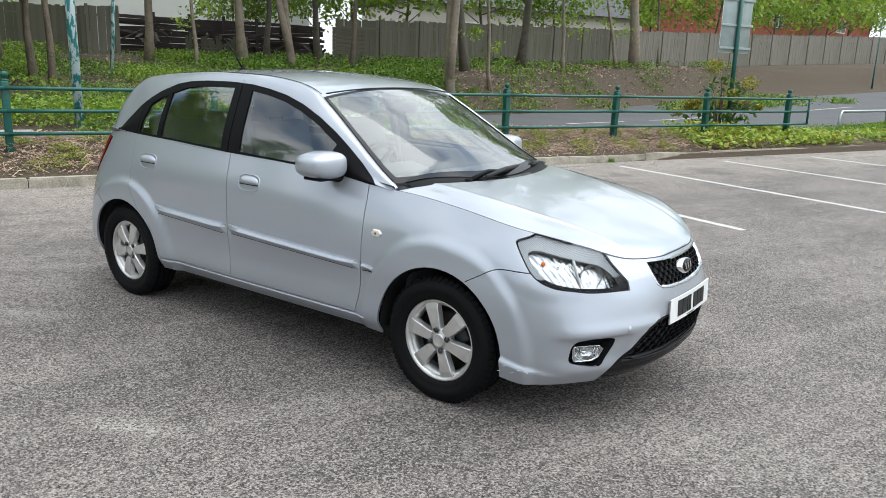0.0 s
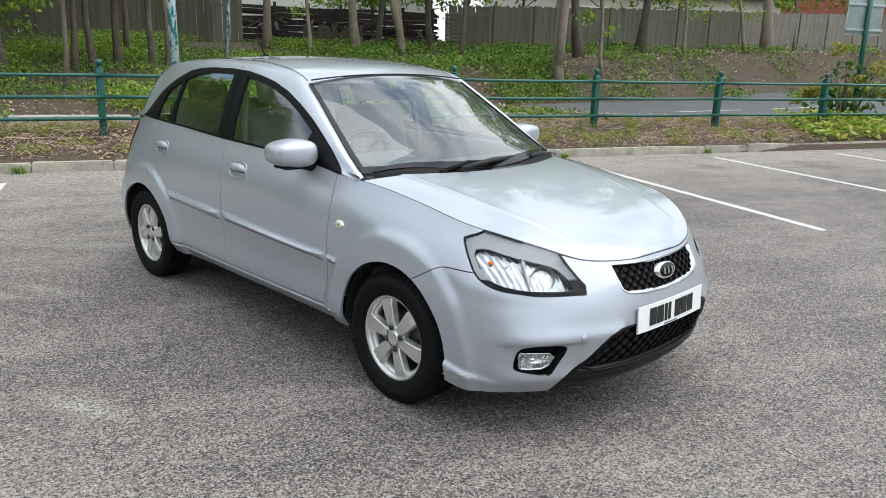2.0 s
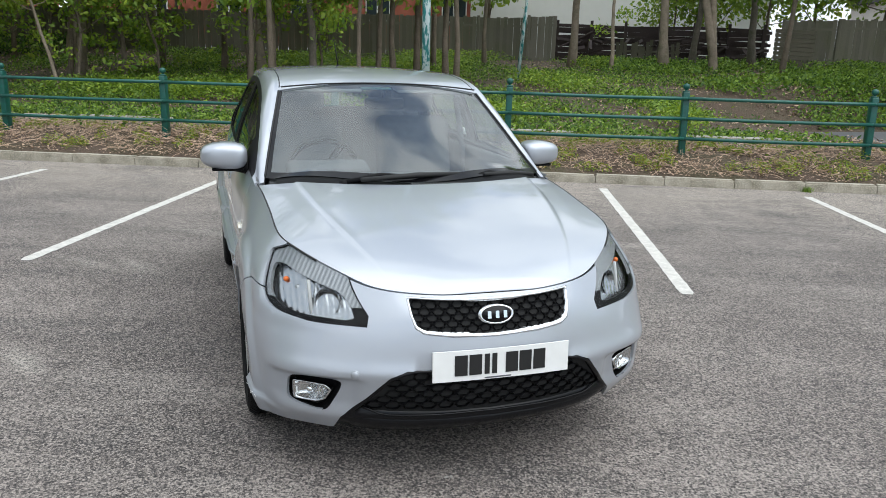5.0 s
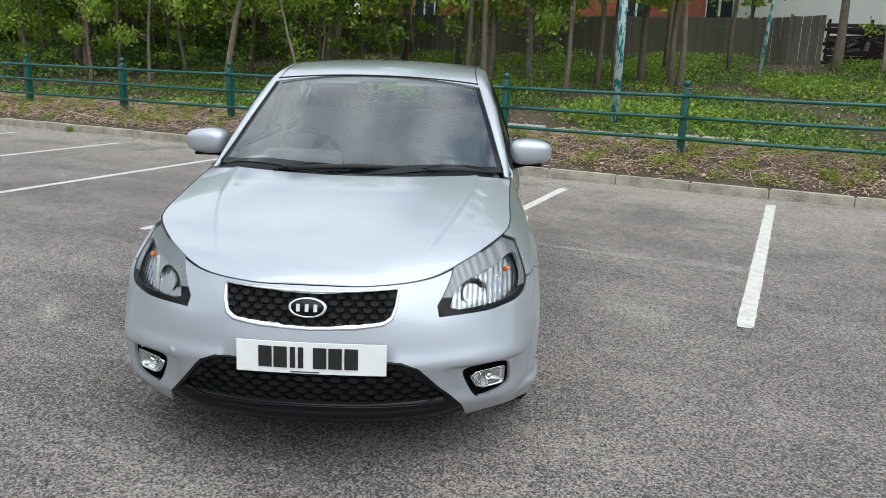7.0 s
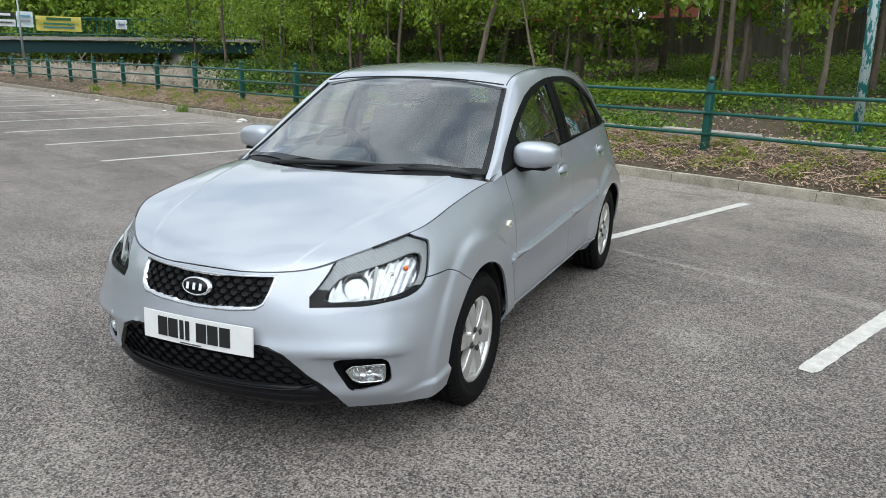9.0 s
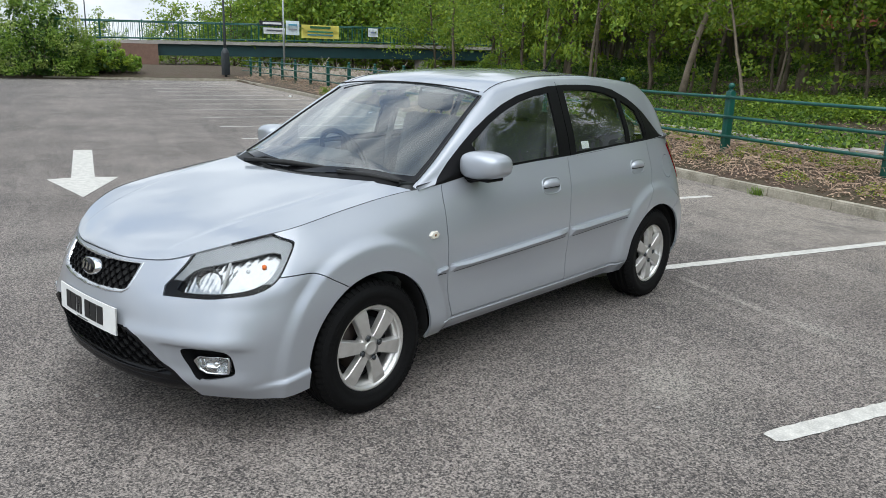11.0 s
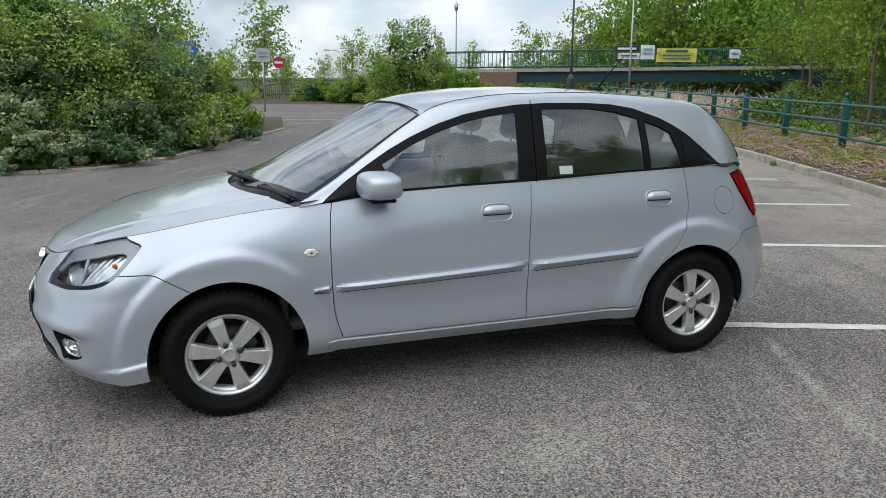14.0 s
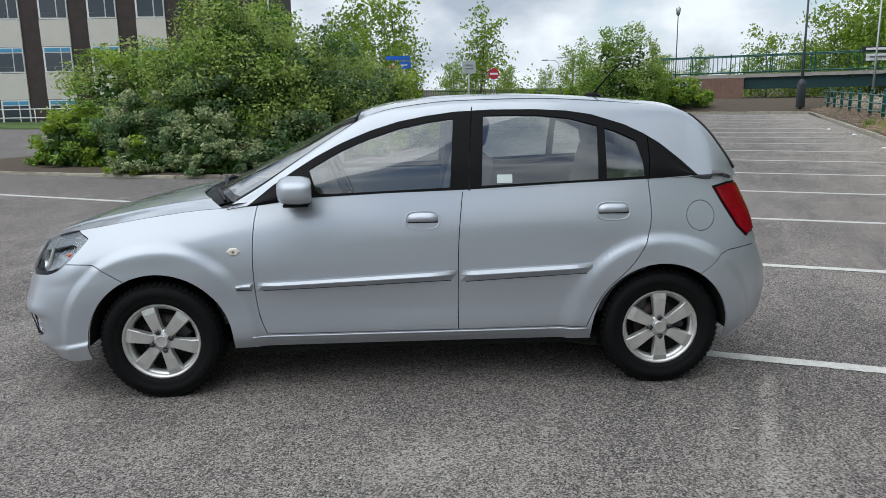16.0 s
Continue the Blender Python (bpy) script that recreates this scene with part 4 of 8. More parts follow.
scatter_bank("ivy", 5200, -22, -9.5, 0.95, 2.3, .11, [M_LEAF, M_LEAF_YEL], [.75, .25], "bright green trailing ivy over the kerb", 6, green(2, -.2), (.03, .2), 16, 1.0)
scatter_bank("leaf_litter", 30000, -14, 24, 0.95, 19, .05, [M_TWIG], [1.0], "brown dead leaves and litter on the earth", 7, None, (.0, .05), 10, 2.0)
scatter_bank("leaf_litter", 26000, -11, 22, 0.93, 2.4, .032, [M_TWIG], [1.0], "small brown debris on the planting strip", 9, None, (.0, .03), 8, 2.0)
scatter_bank("leaf_litter", 9000, -34, -8, 11, 21, .09, [M_TWIG], [1.0], "brown dead leaves on the far bank", 8, None, (.0, .05), 10, 2.0)


M_BRUSH = mat("dry_brush_stems", (0.34, 0.29, 0.235), 0.95, rand=0.8, island=True)


def twigs(name, n, u0, u1, v0, v1, seed, label, tall=1.0):
    rng = np.random.default_rng(seed)
    V, F = [], []
    for k in range(n):
        u, v = rng.uniform(u0, u1), rng.uniform(v0, v1)
        L, a, r = rng.uniform(.05, .26) * (2.0 if k % 23 == 0 else 1), rng.uniform(0, 6.28), rng.uniform(.0014, .0042) * tall ** .8
        p = uv(u, v, ground_height(u, v) + rng.uniform(.01, .10) * tall)
        d = Vector((math.cos(a), math.sin(a), rng.normal() * .22 * tall)).normalized() * L * tall ** .5
        s = d.orthogonal().normalized() * r
        t = d.cross(s).normalized() * r
        mid = p + d * .5 + Vector((0, 0, rng.uniform(0, .04)))
        i = len(V)
        for c in (p, mid, p + d):
            V += [c + s, c - s * .5 + t, c - s * .5 - t]
        for q in (0, 3):
            for j in range(3):
                F.append((i + q + j, i + q + (j + 1) % 3, i + q + 3 + (j + 1) % 3, i + q + 3 + j))
    me = mesh_from(name, V, F)
    me.materials.append(M_BRUSH if tall > 2 else M_TWIG)
    return tagged(new(name, me), label, "twigs", kind="stuff")


twigs("dead_twigs", 10500, -10, 24, .93, 2.5, 3, "tangle of cut dead twigs on the planting strip")
twigs("dead_twigs", 1600, -22, -10, .95, 2.4, 4, "scattered dead twigs beside the kerb")
twigs("dead_twigs", 1500, 24, 40, .95, 2.4, 5, "dead twigs beside the far kerb")
twigs("dry_brush", 3600, 18, 42, 2.0, 5.5, 6, "pale heaps of dry brush behind the railing", 4.0)

# tufts of grass along the kerb foot
rng = np.random.default_rng(31)
for u, v, s in [(2.35, .72, .7), (-4.9, .75, .5), (9.2, .72, .7), (15.2, .74, 1.4), (22.4, 1.1, 1.6), (-7.6, .8, .6), (-6.0, 6.6, 2.0), (-12.8, 13.2, 2.0)]:
    V, F = [], []
    b = uv(u, v, .0 if v < .9 else ground_height(u, v))
    for k in range(120):
        a, L, lean_ = rng.uniform(0, 6.28), rng.uniform(.05, .17) * s, rng.uniform(.2, 1.0)
        c = b + Vector((rng.normal() * .06 * s, rng.normal() * .06 * s, 0))
        d = Vector((math.cos(a), math.sin(a), 0))
        w = Vector((-d.y, d.x, 0)) * .005 * s
        i = len(V)
        V += [c - w, c + w, c + d * L * lean_ * .4 + Vector((0, 0, L * .7)) + w * .7, c + d * L * lean_ * .4 + Vector((0, 0, L * .7)) - w * .7, c + d * L * lean_ + Vector((0, 0, L))]
        F += [(i, i + 1, i + 2, i + 3), (i + 3, i + 2, i + 4)]
    me = mesh_from("grass_tuft", V, F)
    me.materials.append(M_GRASS)
    tagged(new("grass_tuft", me), "small tuft of green grass at the kerb", "grass", "grass tufts", "stuff")

# litter on the asphalt
for k, (x, y, s) in enumerate([(.63, 1.6, .022), (.85, 1.16, .018), (.29, 1.69, .024), (-1.42, 1.36, .026), (-1.57, 1.31, .024), (.14, 1.04, .02), (2.04, -.15, .02), (2.04, -.13, .018), (.53, -2.11, .018), (1.2, .98, .02), (2.6, -.5, .016), (3.0, .9, .014), (-.7, 2.1, .016), (1.9, 1.9, .014), (2.9, -1.6, .016)]):
    bm = bmesh.new()
    bmesh.ops.create_icosphere(bm, subdivisions=1, radius=s * .38)
    for v in bm.verts:
        v.co = Vector((v.co.x * 1.6, v.co.y, v.co.z * .4 + s * .2)) * (1 + .5 * noise.noise(v.co * 60 + Vector((k, 0, 0))))
    me = bm_mesh("pebble", bm, False)
    me.materials.append(M_CONC)
    ob = tagged(new("pebble", me), "small pale chip lying on the asphalt", "pebble", "chips on the asphalt")
    ob.matrix_basis = pose(x, y, .0, 0, 0, k * 50)
for k, (u, v, s) in enumerate([(15.6, .4, .045), (20.5, .45, .06), (23.5, .1, .05), (11.9, .55, .09)]):
    bm = bmesh.new()
    bmesh.ops.create_icosphere(bm, subdivisions=2, radius=s)
    for w in bm.verts:
        w.co = Vector((w.co.x * 1.5, w.co.y, max(-.02, w.co.z * .6))) * (1 + .6 * noise.noise(w.co * 14 + Vector((k * 5, 0, 0))))
    me = bm_mesh("litter", bm, False)
    me.materials.append(M_WHITE)
    ob = tagged(new("litter", me), "crumpled white litter near the kerb", "litter", "litter near the kerb")
    ob.matrix_basis = Matrix.Translation(uv(u, v, .02))


# ---------- timber fence, houses ----------
def fence_panel(u0, u1, v0, v1, z0, z1, h, seed, boards=.125, rough=0.0):
    """One panel of upright boards between two posts."""
    rng = np.random.default_rng(seed)
    a, b = uv(u0, v0, z0), uv(u1, v1, z1)
    L = (b - a).length
    ang = math.degrees(math.atan2(b.y - a.y, b.x - a.x))
    bm = bmesh.new()
    n = int(L / boards)
    for k in range(n):
        if rough and rng.random() < rough * .4:
            continue
        p = a.lerp(b, (k + .5) / n)
        hh = h * (1 + rng.normal() * (.012 + rough * .3))
        box(bm, boards * (1.14 if not rough else .92) * rng.uniform(.96, 1.04), .018, hh, Matrix.Translation(p + Vector((0, 0, hh / 2))) @ pose(0, .011 * (-1) ** k + rng.normal() * .003, 0, rng.normal() * (.4 + 5 * rough), rng.normal() * (.35 + 4 * rough), ang))
    for z in (.35, h - .3):
        box(bm, L, .05, .08, Matrix.Translation(a.lerp(b, .5) + Vector((0, 0, z))) @ pose(0, .04, 0, 0, 0, ang))
    return bm, a


M_TIMBER_PALE = mat("pale_weathered_timber", (0.175, 0.16, 0.13), 0.9, var=0.5, scale=2.0, var2=0.4, scale2=40, bump=0.5, bscale=30, rand=0.3, island=True, tint=(0.12, 0.12, 0.08))
M_TIMBER_ISL = mat("aged_timber", (0.12, 0.11, 0.086), 0.9, var=0.7, scale=1.6, var2=0.3, scale2=40, bump=0.5, bscale=30, rand=0.45, island=True, tint=(0.1, 0.105, 0.055))
fence = thing("timber_fence", "tall weathered close-boarded timber fence on the bank", "fence", kind="structure")


def fence_run(us, v, zb, h, material, seed, rough=0.0):
    for k, (a, b) in enumerate(zip(us, us[1:])):
        bm, p = fence_panel(a, b, v(a), v(b), zb(a), zb(b), h, seed + k, rough=rough)
        panel = part("fence_panel", bm, material, fence, smooth=False)
        bm = bmesh.new()
        box(bm, .1, .1, h + .1, Matrix.Translation(p + Vector((0, 0, h / 2))) @ pose(0, -.06, 0, 0, 0, KERB_ANGLE), .01)
        part("fence_post", bm, material, panel, smooth=False)


FV = lambda u: float(np.interp(-u, [12, 25, 40, 60], [20.2, 21.3, 22.0, 23.2]))
FZ = lambda u: float(np.interp(-u, [10, 22, 27, 33, 38.5, 50, 60], [1.28, 1.66, 1.78, 1.96, 2.13, 2.58, 3.0]))
fence_run(list(np.arange(34, -2.0, -1.88)), FV, FZ, 1.8, M_TIMBER_ISL, 100)
fence_run(list(np.arange(-10.8, -27, -1.95)), FV, FZ, 1.9, M_TIMBER_ISL, 200)
fence_run(list(np.arange(-26.4, -60, -1.95)), FV, FZ, 1.88, M_TIMBER_PALE, 250)
fence_run([-1.7, -2.65], FV, FZ, 1.86, M_TIMBER_PALE, 300)
# broken stretch: dark boarding behind, low pickets and a leaning pallet in front
bm = bmesh.new()
rng = np.random.default_rng(44)
for k in range(13):
    for a, b in ((-2.7, -5.6), (-5.5, -8.2), (-8.1, -10.9)):
        q = rng.normal(size=3)
        box(bm, abs(b - a) * rng.uniform(.9, 1.04), .03, .12, Matrix.Translation(uv((a + b) / 2, 21.9 + .05 * q[0], 1.5 + .118 * k)) @ pose(0, 0, 0, q[1] * 3, q[2] * 1.2, KERB_ANGLE))
for u in np.arange(-2.8, -11, -1.3):
    box(bm, .1, .1, 1.75, Matrix.Translation(uv(u, 21.8, 2.25)) @ pose(0, 0, 0, 0, 0, KERB_ANGLE))
part("dark_boarding", bm, M_BRICK_DARK, fence, smooth=False)
bm, _ = fence_panel(-4.9, -7.2, 20.4, 20.4, 1.45, 1.45, .85, 401, .13, .35)
part("picket_panel", bm, M_TIMBER, fence, smooth=False)
bm = bmesh.new()
for k in range(9):
    box(bm, 1.4, .03, .13, Matrix.Translation(uv(-11.0, 19.6, 1.6 + .15 * k)) @ pose(0, 0, 0, 8, -2, KERB_ANGLE), .004)
for d in (-.6, .6):
    box(bm, .07, .06, 1.4, Matrix.Translation(uv(-11.0 + d, 19.65, 2.2)) @ pose(0, 0, 0, 8, -2, KERB_ANGLE))
part("leaning_pallet", bm, M_TIMBER, fence, smooth=False)
rng = np.random.default_rng(5)
bm = bmesh.new()
for k in range(60):
    box(bm, rng.uniform(.4, 1.8), rng.uniform(.05, .15), rng.uniform(.03, .12), Matrix.Translation(uv(rng.uniform(-10.5, -3.2), rng.uniform(20.6, 21.8), rng.uniform(1.5, 2.6))) @ pose(0, 0, 0, rng.uniform(-25, 25), rng.uniform(-25, 25), rng.uniform(0, 180)))
me = bm_mesh("scrap_timber", bm, False)
me.materials.append(M_BRICK_DARK)
tagged(new("scrap_timber", me), "dark heap of scrap timber behind the broken fence", "scrap timber", kind="stuff")


def house(label, u, v, z, L, D, h, wall, roof_mat, windows, roof_h=2.2, sill_h=1.0):
    t = thing("house", label, "house", Matrix.Translation(uv(u, v, z)) @ pose(0, 0, 0, 0, 0, KERB_ANGLE))
    bm = bmesh.new()
    box(bm, L, D, h, Matrix.Translation((0, 0, h / 2)))
    part("wall", bm, wall, t, smooth=False)
    bm = bmesh.new()
    P = [(-L / 2 - .3, D / 2 + .4, h), (L / 2 + .3, D / 2 + .4, h), (L / 2 + .3, -D / 2 - .4, h), (-L / 2 - .3, -D / 2 - .4, h), (-L / 2 - .3, 0, h + roof_h), (L / 2 + .3, 0, h + roof_h)]
    vs = [bm.verts.new(p) for p in P]
    for f in ((0, 1, 5, 4), (2, 3, 4, 5), (0, 4, 3), (1, 2, 5), (0, 3, 2, 1)):
        bm.faces.new([vs[i] for i in f])
    part("roof", bm, roof_mat, t, smooth=False)
    for x, zz, w, hh in windows:
        bm = bmesh.new()
        box(bm, w, .1, hh, Matrix.Translation((x, D / 2 + .02, zz)), .01)
        win = part("window", bm, M_WHITE, t, smooth=False)
        for s in (-1, 1):
            bm = bmesh.new()
            box(bm, w / 2 - .12, .03, hh - .16, Matrix.Translation((x + s * w / 4, D / 2 + .07, zz)))
            part("pane", bm, M_WINGLASS, win, smooth=False)
    return t


M_SLATE = mat("slate_roof", (0.075, 0.075, 0.08), 0.8, var=0.5, scale=2, var2=0.3, scale2=30)
house("white rendered house behind the timber fence", -6, 33, 1.6, 14, 8, 5.2, M_WHITE, M_SLATE, [(-4.2, 4.3, 1.4, 1.2), (1.5, 4.3, 1.6, 1.2), (4.5, 4.3, 1.2, 1.2)])
house("pale rendered garage building behind the fence", -30, 36, 1.8, 18, 8, 3.4, M_RENDER, M_SLATE, [(-5, 2.0, 2.6, 1.0), (0.5, 2.0, 2.6, 1.0), (5.5, 2.0, 2.0, .9)])
house("red brick house far along the road", -66, 44, 2.2, 26, 9, 8.5, M_BRICK_RED, M_SLATE, [(-8, 2.2, 1.6, 1.3), (-3, 2.2, 1.6, 1.3), (2, 2.2, 1.6, 1.3), (7, 2.2, 1.6, 1.3), (-8, 4.6, 1.5, 1.2), (2, 4.6, 1.5, 1.2)])
house("red brick terraced house above the fence", 9, 36, 2.0, 26, 8, 5.6, M_BRICK_RED, M_SLATE, [(x, z_, 1.3, 1.3) for x in (-11, -7, -3, 1, 5, 9) for z_ in (2.0, 4.5)])
house("dark red brick house among the trees", 38, 34, 1.6, 22, 8, 6.0, M_BRICK_RED, M_SLATE, [(x, z_, 1.3, 1.3) for x in (-8, -3, 3, 8) for z_ in (1.9, 4.5)])


# ---------- poles, signs, barriers ----------
def pole(name, label, u, v, z, h, r, material, base=None, head=None, lean=(0, 0)):
    t = thing(name, label, "lamp post" if "lamp" in name else "pole", Matrix.Translation(uv(u, v, z)) @ pose(0, 0, 0, *lean, 0))
    bm = bmesh.new()
    tube(bm, [(0, 0, -.1), (0, 0, h * .3), (0, 0, h * .31), (0, 0, h)], [r, r, r * .8, r * .55], 14)
    part("shaft", bm, material, t)
    if base:
        bm = bmesh.new()
        box(bm, base[0], base[0], base[1], Matrix.Translation((0, 0, base[1] / 2)), .02, 2)
        lathe(bm, [(base[0] * .6, base[1]), (base[0] * .5, base[1] + .12), (r, base[1] + .25)], 12, "Z")
        part("base_box", bm, material, t)
    if head == "lantern":
        bm = bmesh.new()
        lathe(bm, [(.04, h - .05), (.12, h + .05), (.16, h + .4), (.05, h + .52), (.001, h + .6)], 8, "Z")
        part("lantern", bm, M_STEEL, t)
    if head == "arm":
        bm = bmesh.new()
        tube(bm, [(0, 0, h), (.3, 0, h + .25), (1.0, 0, h + .3)], [r * .5] * 3, 8)
        box(bm, .5, .16, .09, Matrix.Translation((1.1, 0, h + .28)), .03, 2)
        part("lamp_head", bm, M_STEEL, t)
    return t


def flaky(name):
    """Turquoise paint flaking off pale primer."""
    m = mat(name, (0.018, 0.15, 0.15), 0.55, bump=0.25, bscale=30, bdist=0.004)
    nt = m.node_tree
    ge = nt.nodes.new("ShaderNodeNewGeometry")
    mp = nt.nodes.new("ShaderNodeMapping")
    mp.inputs["Scale"].default_value = (1, 1, .35)
    nz = nt.nodes.new("ShaderNodeTexNoise")
    nz.inputs["Scale"].default_value, nz.inputs["Detail"].default_value, nz.inputs["Roughness"].default_value = 14, 6, .65
    nt.links.new(ge.outputs["Position"], mp.inputs["Vector"])
    nt.links.new(mp.outputs[0], nz.inputs["Vector"])
    rp = nt.nodes.new("ShaderNodeValToRGB")
    e = rp.color_ramp.elements
    e[0].position, e[0].color = .47, (.015, .16, .155, 1)
    e[1].position, e[1].color = .5, (.42, .5, .5, 1)
    nt.links.new(nz.outputs["Fac"], rp.inputs["Fac"])
    nt.links.new(rp.outputs[0], nt.nodes["Principled BSDF"].inputs["Base Color"])
    return m


M_FLAKY = flaky("flaking_paint")
pole("lamp_post", "tall lamp post with flaking turquoise paint", .4, 4.2, .34, 7.5, .07, M_FLAKY, head="arm", lean=(0.3, -.5))
pole("pole", "slender grey-green pole leaning on the bank", -1.25, 12.5, .85, 6.5, .05, M_FLAKY, lean=(-3.0, 3.0))
pole("lamp_post", "dark steel lamp post with a square base", 40.2, .55, .28, 8.5, .075, M_DARKSTEEL, (.34, 1.2), "arm")
pole("pole", "thin grey metal pole beyond the railings", 40.5, 3.9, .3, 8, .06, M_STEEL)
pole("pole", "thin pale metal pole among the trees", 24.0, 9.0, .6, 8, .05, M_STEEL)
pole("lamp_post", "slim lamp post with a lantern top", 48.5, -6.3, .3, 5.6, .05, M_DARKSTEEL, head="lantern")
pole("lamp_post", "thin street lamp beside the entrance road", 52, -13.5, .1, 3.2, .05, M_STEEL, head="arm")
pole("lamp_post", "thin street lamp beside the entrance road", 56, -15.5, .1, 3.2, .05, M_STEEL, head="arm")
pole("pole", "thin grey pole behind the shrubs", 20, -18.5, .0, 7.5, .055, M_STEEL)

sign = thing("road_sign", "large road sign seen from its weathered grey back", "road sign", Matrix.Translation(uv(-13.15, 3.0, .1)) @ pose(0, 0, 0, 0, 0, KERB_ANGLE))
bm = bmesh.new()
box(bm, 1.0, .02, 1.75, Matrix.Translation((0, 0, 2.82)), .01)
part("panel", bm, M_SIGNBACK, sign)
bm = bmesh.new()
tube(bm, [(-.02, .06, -.2), (-.02, .06, 3.7)], [.05, .05], 12)
part("sign_post", bm, M_GREENPAINT, sign)
for z in (2.05, 2.55, 3.1, 3.55):
    bm = bmesh.new()
    box(bm, 1.06, .03, .05, Matrix.Translation((0, .03, z)), .004)
    part("brace", bm, M_SIGNBACK, sign, smooth=False)
bar = thing("hoop_barrier", "low galvanised steel hoop barrier on the grass", "barrier")
bm = bmesh.new()
a, b = uv(-19.8, 4.36, .02), uv(-23.0, 4.8, .02)
tube(bm, [a - Vector((0, 0, .1)), a + Vector((0, 0, .5)), a + Vector((0, 0, .62)) + (b - a) * .04, b + Vector((0, 0, .62)) + (a - b) * .04, b + Vector((0, 0, .5)), b], [.04] * 6, 12)
part("hoop", bm, M_STEEL, bar)
pole("road_sign_post", "thin post with small signs beside the road", -46, 18.9, .95, 4.2, .05, M_GREENPAINT)
flat("grass_verge", [(-16.5, 1.05), (-16.5, 4.3), (-21.4, 4.9), (-25, 5.8), (-40, 7.4), (-60, 1.2)], 0.165, mat("mown_grass", (0.07, 0.12, 0.02), 0.9, var=.5, scale=3, var2=.5, scale2=60, bump=.8, bscale=60, bdist=.03), "short green grass verge", "grass")
for a, b, va, vb in [(-12.6, -15.4, 8.0, 8.6), (-16.9, -19.9, 9.0, 9.5), (-27.4, -31.3, 10.5, 11.0), (-36, -41, 11.9, 12.6)]:
    o = line_mark("road_line", a, va, b, vb, .12, "white dashed centre line on the road")
    for vert in o.data.vertices:
        uu = -.3759 * (vert.co.x + 4.51) - .9267 * (vert.co.y - 1.55)
        vert.co.z = road_z(uu) + .006

# ---------- footbridge ----------
bridge = thing("footbridge", "green steel footbridge with railings and hanging banners", "bridge")
BU = 51.0


def deck_z(v):
    return 2.0 + .014 * (v + 5) if v < 20 else 2.35


V = list(range(-8, 41, 2))
for a, b in zip(V, V[1:]):
    p, q = uv(BU, a), uv(BU, b)
    bm = bmesh.new()
    box(bm, (q - p).length, 2.6, .22, Matrix.Translation((uv(BU + 1.2, (a + b) / 2, deck_z((a + b) / 2)))) @ pose(0, 0, 0, 0, 0, KERB_ANGLE + 90))
    part("deck_slab", bm, M_CONC, bridge, smooth=False)
bm = bmesh.new()
box(bm, 42, .35, .75, Matrix.Translation(uv(BU + .3, 18.5, deck_z(14) - .52)) @ pose(0, 0, 0, 0, 0, KERB_ANGLE + 90) @ pose(0, 0, 0, 0, .5, 0))
part("beam", bm, mat("dark_green_steel", (0.01, 0.045, 0.05), .5, var=.3, scale=2), bridge, smooth=False)
bm = bmesh.new()
box(bm, 2.6, 3.0, 2.0, Matrix.Translation(uv(BU + .8, -3.4, .9)) @ pose(0, 0, 0, 0, 0, KERB_ANGLE + 90))
part("abutment", bm, mat("brown_brick", (0.2, 0.12, 0.09), .9, var=.4, scale=4, var2=.3, scale2=40), bridge, smooth=False)
bm = bmesh.new()
lathe(bm, [(.55, -2.2), (.55, 1.5)], 20, "Z", Matrix.Translation(uv(BU + .8, 17.3, 0)))
part("pier", bm, M_CONC, bridge)
for side in (0, 2.3):
    for z in (.15, 1.22):
        bm = bmesh.new()
        tube(bm, [uv(BU + side, v, deck_z(v) + .1 + z) for v in V], [.04] * len(V), 6)
        part("parapet_rail", bm, M_GREENPAINT, bridge)
    bm = bmesh.new()
    for k in range(int(48 / .28)):
        v = -8 + .28 * k
        big = k % 9 == 0
        box(bm, .07 if big else .025, .07 if big else .025, 1.3 if big else 1.08, Matrix.Translation(uv(BU + side, v, deck_z(v) + .1 + (.68 if big else .68))) @ pose(0, 0, 0, 0, 0, KERB_ANGLE))
    b_ = part("parapet_infill", bm, M_GREENPAINT, bridge, smooth=False)
    b_["kind"] = "stuff"
